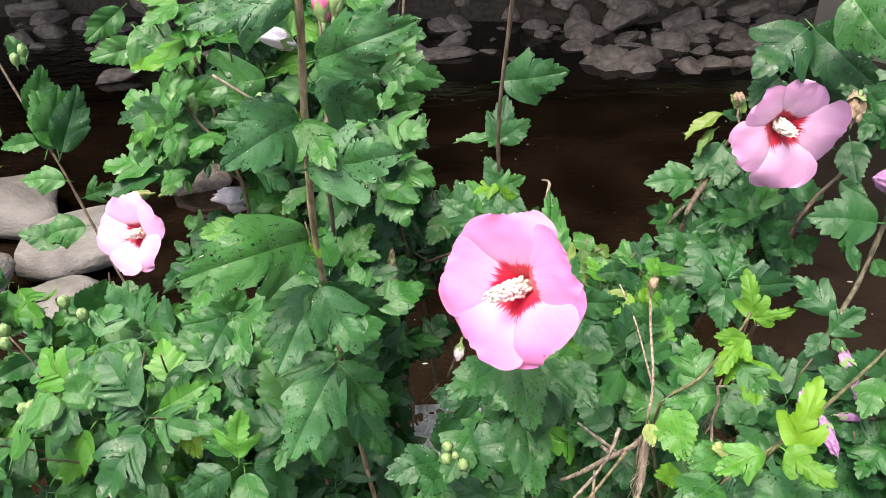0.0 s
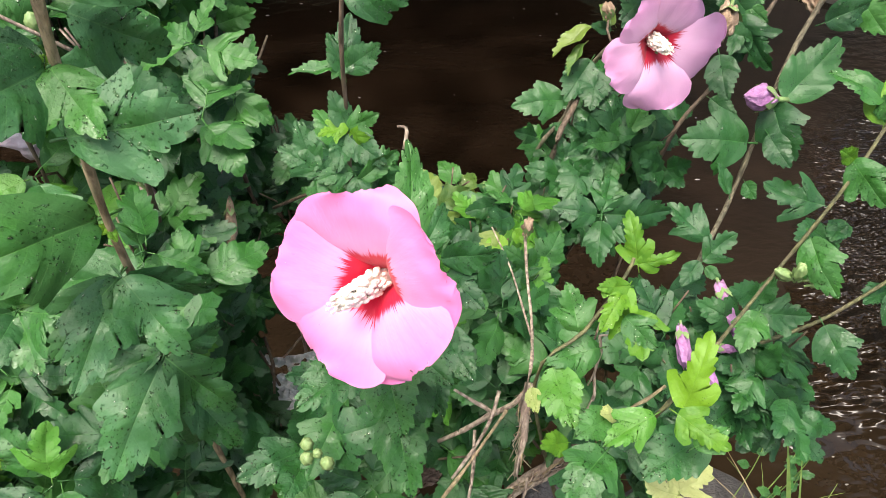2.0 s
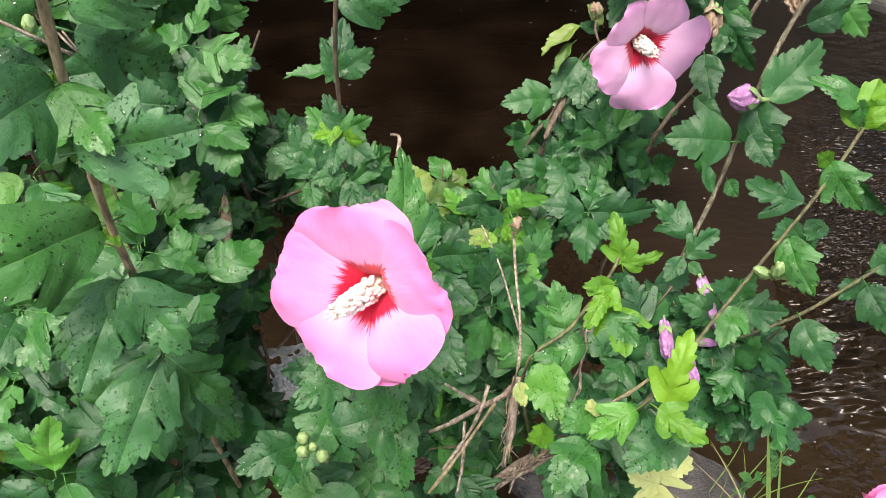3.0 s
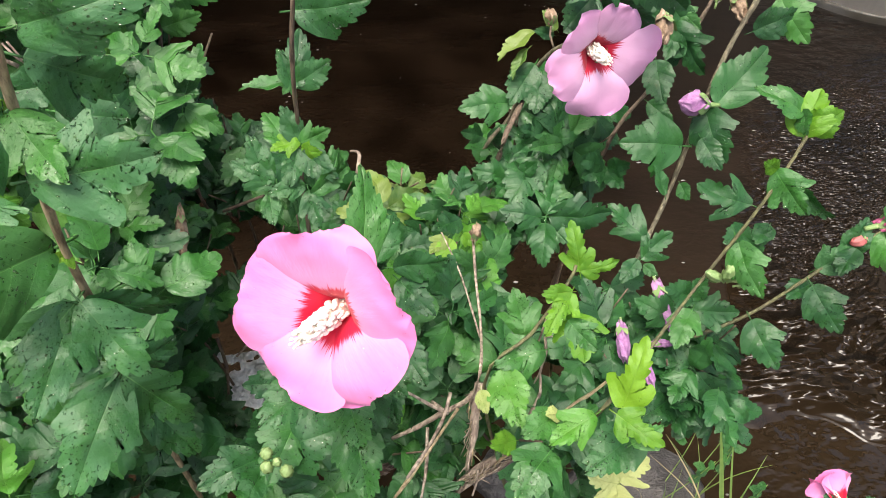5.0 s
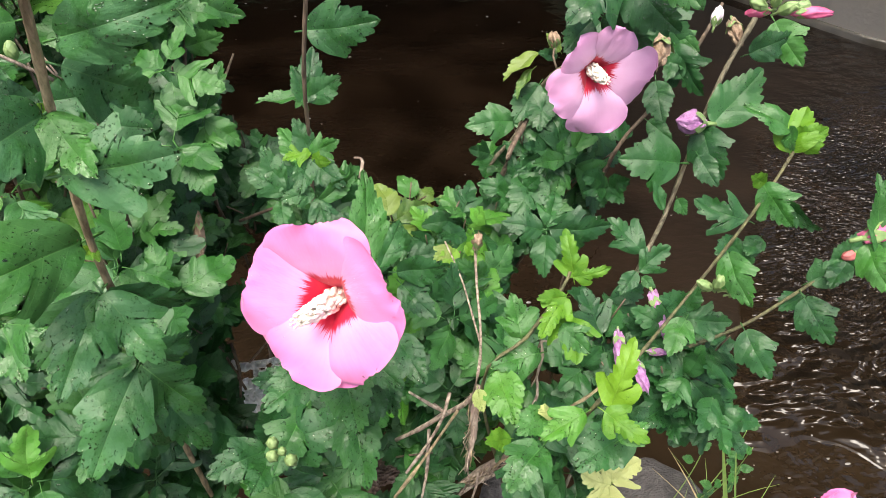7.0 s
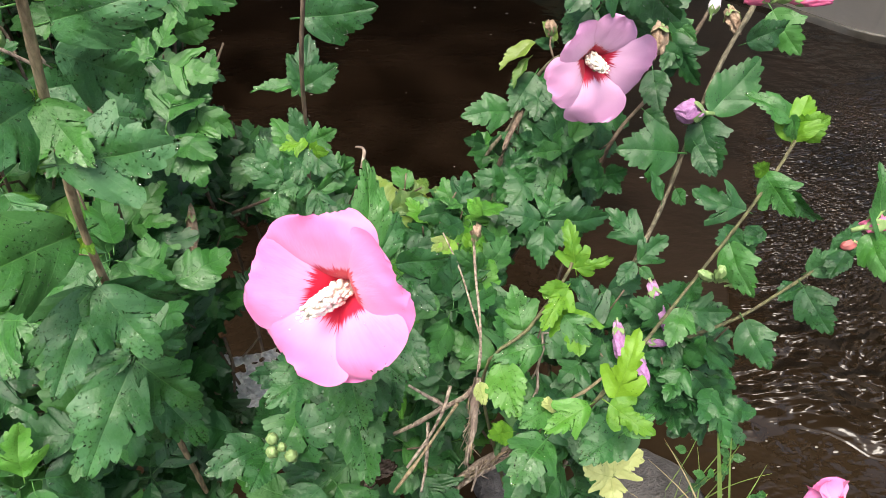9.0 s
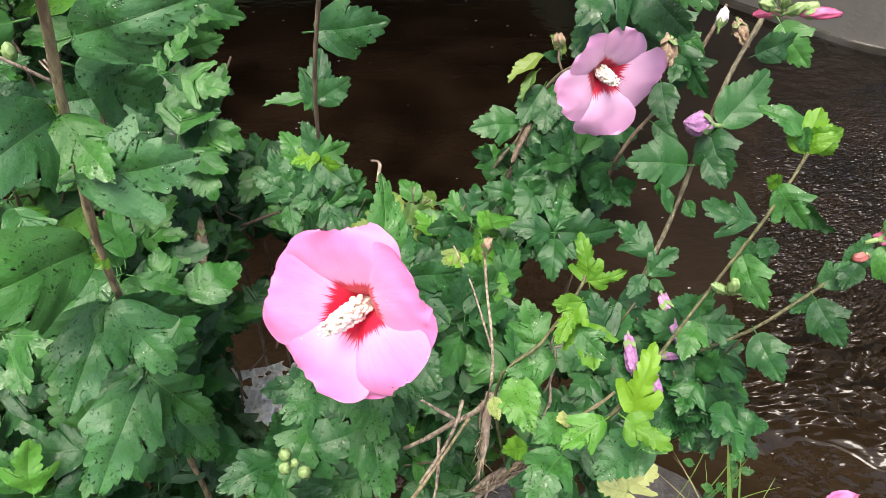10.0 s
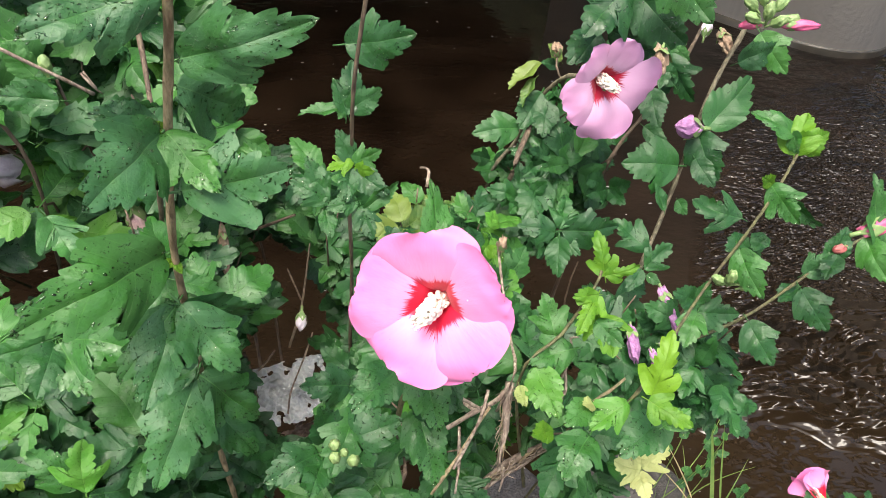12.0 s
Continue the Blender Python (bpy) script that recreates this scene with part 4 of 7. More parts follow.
left.leaf((-0.111, 0.546, 1.397), (-0.069, 0.537, 1.407), (-0.28, -0.9, 0.34), 1.1, "dark", 3, rain=True)
left.leaf((-0.14, 0.592, 1.387), (-0.183, 0.59, 1.395), (0.12, -0.89, 0.45), 0.9, "dark", 0, rain=True)
left.leaf((-0.063, 0.448, 1.226), (-0.029, 0.448, 1.251), (-0.12, -0.98, 0.16), 0.8, "dark", 0, rain=True)
for node in ((-0.0615, 0.4130, 1.369), (-0.0490, 0.3895, 1.476)):
    left.leaf(node, (node[0] - 0.008, node[1] - 0.004, node[2] + 0.003), (0.2, -0.8, 0.5), 1.0, "lime", 0)
    left.leaf(node, (node[0] + 0.003, node[1] - 0.006, node[2] - 0.004), (0.1, -0.6, 0.7), 0.9, "lime", 5)
left.stem([(-0.15, 0.75, 0.45), (-0.13, 0.72, 0.9), (-0.078, 0.55, 1.344), (-0.074, 0.567, 1.406), (-0.076, 0.594, 1.447), (-0.078, 0.615, 1.48)], 0.0028, 0.0019, TWIG_RED, "stem")
left.stem([(-0.02, 0.95, 0.45), (-0.03, 0.9, 0.9), (-0.043, 0.783, 1.131), (-0.055, 0.834, 1.264), (-0.042, 0.882, 1.336), (-0.035, 0.915, 1.384), (-0.031, 0.947, 1.433)], 0.0031, 0.0019, TWIG_RED, "stem")
left.stem([(-0.178, 0.600, 1.432), (-0.158, 0.604, 1.414), (-0.141, 0.6086, 1.3988), (-0.131, 0.6133, 1.3882), (-0.1204, 0.6177, 1.3773)], 0.0012, 0.0017, DRY, "twig", 0.35, "dry grey-brown branch end")
left.stem([(-0.1269, 0.6229, 1.3933), (-0.1199, 0.6202, 1.3821), (-0.116, 0.6282, 1.3718)], 0.0009, 0.0008, DRY, "twig", 0.2)
left.stem([(-0.1269, 0.6328, 1.3897), (-0.1197, 0.6291, 1.3763)], 0.0009, 0.0008, DRY, "twig", 0.2)
left.stem([(-0.2, 0.8, 0.45), (-0.22, 0.72, 1), (-0.187, 0.636, 1.301), (-0.224, 0.653, 1.367), (-0.238, 0.662, 1.382)], 0.0022, 0.0016, TWIG_RED, "stem")
left.stem([(-0.1, 0.82, 1.1), (-0.232, 0.716, 1.281), (-0.243, 0.752, 1.336), (-0.27, 0.794, 1.402), (-0.292, 0.822, 1.446), (-0.304, 0.84, 1.473)], 0.0022, 0.0016, TWIG_RED, "stem")
left.stem([(-0.14, 0.8, 1.05), (-0.153, 0.683, 1.316), (-0.176, 0.719, 1.373), (-0.252, 0.765, 1.447)], 0.0019, 0.0012, TWIG_RED, "stem")
left.leaf((-0.045, 0.843, 1.35), (-0.025, 0.866, 1.404), (0.11, -0.93, 0.35), 1.0, "mid", 0)
left.leaf((-0.045, 0.843, 1.35), (0.018, 0.825, 1.338), (-0.2, -0.9, 0.39), 1.0, "mid", 1)
left.leaf((-0.046, 0.816, 1.309), (-0.005, 0.813, 1.323), (-0.17, -0.94, 0.29), 1.0, "mid", 0)
left.leaf((-0.05, 0.799, 1.283), (-0.019, 0.775, 1.267), (-0.23, -0.74, 0.63), 1.0, "lime", 0)
left.leaf((-0.05, 0.799, 1.283), (-0.076, 0.789, 1.292), (0.43, -0.84, 0.32), 1.0, "mid", 2)
left.leaf((-0.048, 0.778, 1.289), (-0.081, 0.756, 1.278), (0.38, -0.77, 0.51), 1.0, "mid", 1)
left.leaf((-0.251, 0.7, 1.367), (-0.325, 0.681, 1.362), (0.14, -0.71, 0.7), 0.8, "dark", 3, rain=True)
left.leaf((-0.251, 0.698, 1.365), (-0.295, 0.646, 1.311), (0.44, -0.8, 0.42), 1.0, "mid", 1)
left.leaf((-0.24, 0.678, 1.369), (-0.251, 0.636, 1.329), (0.45, -0.68, 0.58), 1.0, "mid", 2)
left.leaf((-0.24, 0.681, 1.374), (-0.214, 0.685, 1.399), (0.08, -1, 0.05), 1.0, "mid", 0)
left.leaf((-0.276, 0.744, 1.399), (-0.314, 0.728, 1.401), (0.33, -0.74, 0.59), 0.8, "lime", 3)
left.leaf((-0.325, 0.793, 1.404), (-0.381, 0.771, 1.397), (0.29, -0.86, 0.41), 0.8, "mid", 0)
left.leaf((-0.347, 0.815, 1.44), (-0.383, 0.781, 1.413), (0.53, -0.8, 0.29), 0.8, "mid", 0)
left.leaf((-0.322, 0.783, 1.426), (-0.28, 0.75, 1.394), (-0, -0.69, 0.72), 1.2, "mid", 2)
left.leaf((-0.27, 0.747, 1.404), (-0.312, 0.753, 1.437), (0.21, -0.88, 0.42), 1.0, "mid", 2)
left.leaf((-0.236, 0.695, 1.323), (-0.304, 0.666, 1.306), (0.28, -0.88, 0.37), 1.0, "dark", 1, rain=True)
left.leaf((-0.16, 0.625, 1.391), (-0.176, 0.627, 1.419), (0.33, -0.9, 0.29), 1.0, "mid", 0)
left.leaf((-0.161, 0.697, 1.393), (-0.238, 0.675, 1.386), (0.24, -0.92, 0.32), 1.0, "mid", 2)
left.stem([(-0.42, 0.85, 0.5), (-0.41, 0.83, 0.9), (-0.44, 0.792, 1.05), (-0.479, 0.824, 1.137), (-0.517, 0.857, 1.227), (-0.555, 0.89, 1.297), (-0.584, 0.917, 1.34), (-0.61, 0.944, 1.383)], 0.0026, 0.0016, TWIG_RED, "stem")
left.leaf((-0.544, 0.884, 1.287), (-0.523, 0.911, 1.348), (0.69, -0.72, 0.08), 0.85, "mid", 0)
left.leaf((-0.591, 0.866, 1.264), (-0.627, 0.873, 1.299), (0.52, -0.56, 0.65), 0.85, "mid", 0)
left.leaf((-0.526, 0.859, 1.248), (-0.501, 0.897, 1.325), (0.69, -0.71, 0.13), 0.85, "mid", 0)
left.leaf((-0.529, 0.865, 1.258), (-0.587, 0.849, 1.259), (0.24, -0.77, 0.59), 0.85, "mid", 3)
left.leaf((-0.504, 0.836, 1.212), (-0.561, 0.826, 1.223), (0.25, -0.69, 0.67), 0.85, "mid", 1)
left.leaf((-0.477, 0.824, 1.191), (-0.429, 0.821, 1.205), (-0.08, -0.99, 0.08), 0.85, "mid", 4)
left.leaf((-0.514, 0.861, 1.251), (-0.535, 0.896, 1.326), (0.69, -0.57, 0.45), 0.85, "mid", 0)
left.leaf((-0.596, 0.842, 1.229), (-0.63, 0.814, 1.211), (0.35, -0.77, 0.53), 0.85, "mid", 1)
left.leaf((-0.495, 0.828, 1.144), (-0.559, 0.807, 1.141), (0.21, -0.78, 0.6), 0.9, "mid", 1)
left.leaf((-0.527, 0.814, 1.126), (-0.583, 0.811, 1.148), (0.31, -0.64, 0.7), 0.9, "mid", 0)
left.leaf((-0.507, 0.857, 1.244), (-0.475, 0.897, 1.324), (0.6, -0.78, 0.15), 0.75, "dark", 0)
left.leaf((-0.557, 0.924, 1.349), (-0.556, 0.929, 1.378), (0.53, -0.84, 0.13), 1.0, "mid", 0)
left.leaf((-0.554, 0.922, 1.345), (-0.571, 0.933, 1.385), (0.47, -0.78, 0.42), 1.0, "mid", 3)
left.leaf((-0.403, 0.633, 1.136), (-0.333, 0.602, 1.138), (-0.28, -0.58, 0.77), 0.901, "mid", 0)
left.leaf((-0.407, 0.631, 1.133), (-0.384, 0.597, 1.11), (-0.01, -0.56, 0.83), 0.926, "mid", 5)
left.leaf((-0.41, 0.631, 1.133), (-0.433, 0.603, 1.094), (0.38, -0.85, 0.38), 0.976, "dark", 4)
left.leaf((-0.413, 0.634, 1.138), (-0.45, 0.626, 1.137), (0.13, -0.71, 0.7), 0.918, "mid", 1)
left.leaf((-0.412, 0.635, 1.14), (-0.443, 0.644, 1.158), (0.23, -0.65, 0.72), 1.016, "dark", 3)
left.leaf((-0.406, 0.636, 1.141), (-0.364, 0.627, 1.189), (0.15, -0.94, -0.31), 0.977, "dark", 0)
left.leaf((-0.453, 0.539, 1.071), (-0.377, 0.517, 1.096), (-0.39, -0.79, 0.48), 0.918, "mid", 4)
left.leaf((-0.455, 0.536, 1.067), (-0.431, 0.515, 1.042), (0.48, -0.39, 0.78), 0.951, "mid", 0)
left.leaf((-0.461, 0.536, 1.067), (-0.484, 0.503, 1.049), (0.7, -0.65, 0.29), 0.879, "mid", 3)
left.leaf((-0.462, 0.537, 1.07), (-0.503, 0.517, 1.066), (0.14, -0.46, 0.87), 0.981, "mid", 6)
left.leaf((-0.46, 0.54, 1.074), (-0.464, 0.535, 1.121), (0.6, -0.8, -0.05), 0.854, "mid", 8, rain=True)
left.leaf((-0.455, 0.54, 1.074), (-0.43, 0.547, 1.094), (0.09, -0.97, 0.22), 0.960, "mid", 6)
left.leaf((-0.282, 0.553, 1.03), (-0.211, 0.518, 1.038), (-0.39, -0.65, 0.65), 0.983, "mid", 1)
left.leaf((-0.285, 0.551, 1.027), (-0.262, 0.52, 1.007), (0.16, -0.45, 0.88), 0.839, "dark", 3)
left.leaf((-0.289, 0.551, 1.028), (-0.311, 0.528, 0.998), (0.2, -0.84, 0.51), 0.911, "dark", 8)
left.leaf((-0.292, 0.553, 1.031), (-0.317, 0.532, 1.04), (0.65, -0.55, 0.52), 0.895, "mid", 5)
left.leaf((-0.288, 0.556, 1.036), (-0.288, 0.551, 1.082), (0.19, -0.97, -0.12), 0.881, "dark", 2)
left.leaf((-0.285, 0.556, 1.036), (-0.256, 0.549, 1.082), (0.16, -0.96, -0.24), 0.999, "dark", 8)
left.leaf((-0.186, 0.589, 1.058), (-0.133, 0.579, 1.065), (-0.19, -0.36, 0.91), 0.803, "mid", 7)
left.leaf((-0.19, 0.586, 1.053), (-0.177, 0.565, 1.02), (0.34, -0.73, 0.6), 1.009, "mid", 3)
left.leaf((-0.194, 0.586, 1.054), (-0.216, 0.551, 1.029), (0.01, -0.58, 0.82), 0.930, "mid", 3)
left.leaf((-0.196, 0.589, 1.058), (-0.246, 0.58, 1.066), (0.23, -0.63, 0.74), 0.875, "mid", 2)
left.leaf((-0.195, 0.591, 1.061), (-0.233, 0.595, 1.091), (0.54, -0.4, 0.74), 0.898, "mid", 6)
left.leaf((-0.188, 0.591, 1.061), (-0.147, 0.576, 1.101), (-0.64, -0.64, 0.42), 0.854, "mid", 5)
left.leaf((-0.298, 0.522, 1.119), (-0.25, 0.498, 1.139), (-0.47, -0.21, 0.86), 0.900, "mid", 7)
left.leaf((-0.301, 0.519, 1.115), (-0.28, 0.481, 1.09), (0.4, -0.32, 0.86), 0.994, "mid", 3)
left.leaf((-0.306, 0.52, 1.116), (-0.327, 0.498, 1.099), (0.51, -0.78, 0.36), 0.877, "mid", 4)
left.leaf((-0.307, 0.522, 1.119), (-0.354, 0.514, 1.123), (0.17, -0.8, 0.57), 0.896, "mid", 1)
left.leaf((-0.305, 0.524, 1.122), (-0.327, 0.531, 1.137), (0.46, -0.38, 0.8), 1.035, "mid", 1, rain=True)
left.leaf((-0.299, 0.524, 1.121), (-0.275, 0.526, 1.133), (-0.16, -0.88, 0.45), 0.903, "mid", 4)
left.leaf((-0.391, 0.504, 1.053), (-0.319, 0.474, 1.072), (-0.4, -0.42, 0.81), 1.035, "dark", 8)
left.leaf((-0.394, 0.502, 1.049), (-0.359, 0.463, 1.026), (0.43, -0.15, 0.89), 0.935, "mid", 5)
left.leaf((-0.398, 0.502, 1.05), (-0.399, 0.467, 1.05), (0.3, 0.01, 0.95), 0.991, "mid", 6)
left.leaf((-0.4, 0.503, 1.053), (-0.43, 0.471, 1.07), (0.77, -0.6, 0.21), 1.017, "mid", 7)
left.leaf((-0.399, 0.506, 1.057), (-0.405, 0.495, 1.092), (0.98, -0.14, 0.12), 0.934, "mid", 2)
left.leaf((-0.393, 0.506, 1.056), (-0.369, 0.515, 1.07), (0.23, -0.95, 0.2), 0.874, "dark", 3)
left.leaf((-0.152, 0.458, 1.272), (-0.1, 0.424, 1.285), (-0.4, -0.27, 0.87), 0.946, "mid", 4)
left.leaf((-0.155, 0.457, 1.269), (-0.136, 0.415, 1.258), (-0.14, -0.31, 0.94), 0.982, "mid", 0, rain=True)
left.leaf((-0.157, 0.457, 1.27), (-0.163, 0.415, 1.266), (0.49, -0.13, 0.86), 1.001, "dark", 1)
left.leaf((-0.159, 0.458, 1.272), (-0.198, 0.447, 1.27), (0.22, -0.86, 0.47), 0.823, "dark", 1)
left.leaf((-0.157, 0.461, 1.275), (-0.166, 0.466, 1.303), (0.58, -0.73, 0.36), 0.999, "mid", 1)
left.leaf((-0.154, 0.461, 1.275), (-0.14, 0.452, 1.298), (0.02, -0.93, -0.37), 0.848, "mid", 5)
left.leaf((-0.296, 0.531, 1.021), (-0.245, 0.504, 1.044), (-0.55, -0.48, 0.68), 0.891, "dark", 0)
left.leaf((-0.298, 0.528, 1.017), (-0.256, 0.496, 1.006), (0.23, -0.04, 0.97), 0.822, "mid", 1)
left.leaf((-0.304, 0.528, 1.017), (-0.325, 0.492, 0.991), (0.3, -0.66, 0.69), 0.815, "mid", 3)
left.leaf((-0.306, 0.53, 1.021), (-0.333, 0.515, 1.031), (0.59, -0.71, 0.4), 0.904, "mid", 0)
left.leaf((-0.304, 0.533, 1.024), (-0.309, 0.522, 1.074), (0.77, -0.63, -0.04), 0.846, "dark", 2, rain=True)
left.leaf((-0.3, 0.533, 1.024), (-0.277, 0.541, 1.062), (0.06, -0.98, 0.17), 0.932, "dark", 0)
left.spray(101, (-0.21, 0.763, 1.35), (0.123, 0.151, 0.151), 120, 0.058, tones=('mid', 'dark', 'fresh_lit', 'mid'), keep=60)
left.spray(102, (-0.104, 0.842, 1.352), (0.077, 0.148, 0.147), 72, 0.055, tones=('mid', 'dark'), keep=20)
left.spray(103, (-0.101, 0.742, 1.201), (0.084, 0.157, 0.145), 88, 0.052, tones=('dark', 'mid', 'dark'), keep=20)
left.spray(104, (-0.088, 0.635, 1.075), (0.075, 0.166, 0.16), 104, 0.05, tones=('dark', 'dark', 'mid'), keep=10)
left.spray(105, (-0.246, 0.692, 1.156), (0.055, 0.085, 0.074), 19, 0.05, tones=('dark', 'mid'), keep=0)
left.spray(106, (-0.441, 0.627, 1.073), (0.138, 0.137, 0.129), 88, 0.058, tones=('fresh_lit', 'mid', 'mid', 'sheened', 'dark'), keep=30)
left.spray(107, (-0.328, 0.481, 1.079), (0.152, 0.134, 0.123), 120, 0.058, tones=('fresh_lit', 'mid', 'mid', 'sheened', 'dark'), keep=40)
left.spray(108, (-0.164, 0.497, 1.091), (0.087, 0.14, 0.133), 88, 0.055, tones=('mid', 'dark', 'fresh_lit', 'mid'), keep=20)
left.spray(109, (-0.193, 0.56, 1.069), (0.059, 0.163, 0.154), 96, 0.055, tones=('dark', 'dark', 'mid'), keep=10)
left.spray(110, (-0.139, 0.858, 1.19), (0.078, 0.17, 0.184), 112, 0.055, tones=('mid', 'dark', 'fresh_lit', 'mid'), keep=0)
left.spray(111, (-0.219, 0.888, 1.252), (0.123, 0.183, 0.171), 120, 0.055, tones=('mid', 'dark', 'fresh_lit', 'mid'), keep=0)
left.spray(112, (-0.248, 0.681, 1.088), (0.085, 0.164, 0.14), 72, 0.055, tones=('dark', 'mid'), keep=0)
left.spray(113, (-0.076, 0.55, 1.214), (0.055, 0.078, 0.087), 27, 0.05, tones=('dark', 'mid', 'mid'), keep=24)
left.spray(114, (-0.061, 0.655, 1.306), (0.062, 0.071, 0.077), 19, 0.05, tones=('dark', 'mid', 'mid'), keep=14)
left.spray(115, (-0.19, 0.508, 1.122), (0.07, 0.076, 0.076), 27, 0.052, tones=('dark', 'dark', 'mid'), keep=14)
left.spray(198, (-0.188, 0.660, 1.270), (0.055, 0.06, 0.07), 26, 0.052, tones=('mid', 'fresh_lit', 'sheened'), keep=14)
left.leaf((-0.256, 0.534, 1.123), (-0.209, 0.513, 1.15), (-0.54, -0.78, 0.33), 0.9, "lime", 0)
left.leaf((-0.258, 0.508, 1.093), (-0.231, 0.468, 1.091), (-0.04, -0.09, 1), 0.9, "lime", 1, rain=True)
left.leaf((-0.254, 0.517, 1.105), (-0.23, 0.488, 1.113), (-0.32, 0.01, 0.95), 1.0, "mid", 0)
flower(left, (-0.3522, 0.7239, 1.1941), (-0.315, -0.843, 0.436), 0.053, PETAL_MAUVE, 20, "small pale pink bloom with a crimson heart")
bud(left, (-0.113, 0.62, 1.453), (-0.71, -0.43, 0.56), 0.01, WHITEBUD, 2.0, 0.1, "spent_flower", "pale lilac half-open bloom", True, 116)
bud(left, (-0.059, 0.533, 1.499), (-0.06, 0.38, 0.92), 0.0085, MAGENTA, 1.7, 0, "bud", "magenta bud in a green calyx", True, 117)
bud(left, (-0.049, 0.535, 1.502), (0.22, 0.38, 0.9), 0.008, BUDGREEN, 1.4, 0.0, "bud", "", True, 118)
bud(left, (-0.16, 0.664, 1.378), (-0.05, 0.2, 0.98), 0.006, BUDGREEN, 1.25, 0.0, "bud", "", True, 119)
bud(left, (-0.228, 0.661, 1.379), (-0.05, 0.2, 0.98), 0.006, BUDGREEN, 1.25, 0.0, "bud", "", True, 120)
bud(left, (-0.244, 0.661, 1.381), (-0.05, 0.2, 0.98), 0.006, BUDGREEN, 1.25, 0.0, "bud", "", True, 121)
bud(left, (-0.525, 0.882, 1.373), (-0.05, 0.2, 0.98), 0.006, BUDGREEN, 1.25, 0.0, "bud", "", True, 122)
bud(left, (-0.534, 0.875, 1.364), (-0.05, 0.2, 0.98), 0.006, BUDGREEN, 1.25, 0.0, "bud", "", True, 123)
bud(left, (-0.052, 0.886, 1.343), (-0.05, 0.2, 0.98), 0.006, BUDGREEN, 1.25, 0.0, "bud", "", True, 124)
bud(left, (-0.371, 0.58, 1.178), (0.05, -0.06, 1), 0.0068, BUDGREEN, 1.15, 0.0, "bud", "", True, 125)
bud(left, (-0.391, 0.587, 1.19), (0.05, -0.06, 1), 0.0068, BUDGREEN, 1.15, 0.0, "bud", "", True, 126)
bud(left, (-0.098, 0.43, 1.274), (0.05, -0.06, 1), 0.0068, BUDGREEN, 1.15, 0.0, "bud", "", True, 127)
bud(left, (-0.098, 0.426, 1.268), (0.05, -0.06, 1), 0.0068, BUDGREEN, 1.15, 0.0, "bud", "", True, 128)
bud(left, (-0.146, 0.479, 1.17), (0.05, -0.06, 1), 0.0068, BUDGREEN, 1.15, 0.0, "bud", "", True, 129)
bud(left, (-0.404, 0.488, 1.132), (0.05, -0.06, 1), 0.0068, BUDGREEN, 1.15, 0.0, "bud", "", True, 130)
bud(left, (-0.455, 0.569, 1.168), (0.05, -0.06, 1), 0.0068, BUDGREEN, 1.15, 0.0, "bud", "", True, 131)
bud(left, (-0.454, 0.561, 1.156), (0.05, -0.06, 1), 0.0068, BUDGREEN, 1.15, 0.0, "bud", "", True, 132)
bud(left, (-0.395, 0.489, 1.134), (0.05, -0.06, 1), 0.0068, BUDGREEN, 1.15, 0.0, "bud", "", True, 133)
bud(left, (-0.353, 0.815, 1.205), (0.86, 0.08, 0.5), 0.011, WHITEBUD, 2.0, 0.1, "bud", "pale lilac closed bud", True, 134)
bud(left, (-0.387, 0.81, 1.2), (-0.83, -0.55, 0.1), 0.008, STRAW, 2.0, 0.1, "bud", "", True, 135)
bud(left, (-0.133, 0.718, 1.205), (-0.24, 0.27, 0.93), 0.011, PURPLE, 1.5, 0.1, "spent_flower", "faded purple spent bloom", True, 136)
bud(left, (-0.122, 0.676, 1.213), (0.2, -0.77, -0.61), 0.012, PINKISH, 1.4, 0.15, "spent_flower", "faded pinkish spent bloom", True, 137)
bud(left, (-0.243, 0.831, 1.179), (-0.98, -0.14, 0.13), 0.018, WHITEBUD, 2.0, 0.2, "spent_flower", "greyish white spent bloom", True, 138)
bud(left, (-0.163, 0.502, 1.095), (0.69, -0.69, 0.19), 0.009, BROWNED, 1.5, 0.2, "spent_flower", "crumpled greyish brown spent bloom", True, 139)
bud(left, (-0.042, 0.642, 1.2), (-0.02, -0.79, -0.61), 0.0062, BROWNED, 4.2, 0.1, "seed_pod", "long dry brown seed pod", True, 140)
left.finish()

# ---- middle shrub: slim upright stem, large pink bloom ----
middle = Shrub("low hibiscus shrub with a large pink bloom on top", (0.10, 0.60, 0.42))
middle.stem([(0.1, 0.66, 0.45), (0.08, 0.6, 1), (0.075, 0.565, 1.2), (0.072, 0.56, 1.286), (0.073, 0.555, 1.337), (0.073, 0.545, 1.41), (0.082, 0.535, 1.5), (0.095, 0.525, 1.62)], 0.0022, 0.0015, TWIG_RED, "stem")
middle.leaf((0.078, 0.613, 1.412), (0.134, 0.596, 1.425), (-0.34, -0.9, 0.27), 1.0, "dark", 1, rain=True)
middle.leaf((0.074, 0.576, 1.371), (0.101, 0.573, 1.391), (-0.31, -0.9, 0.31), 1.0, "dark", 0, rain=True)
middle.leaf((0.073, 0.574, 1.369), (0.082, 0.595, 1.408), (-0.02, -0.88, 0.47), 0.8, "dark", 1, rain=True)
middle.leaf((0.071, 0.577, 1.372), (0.033, 0.577, 1.375), (0.09, -0.19, 0.98), 0.8, "mid", 3, rain=True)
middle.leaf((0.074, 0.573, 1.369), (0.065, 0.588, 1.396), (0.32, -0.79, 0.52), 0.8, "dark", 0, rain=True)
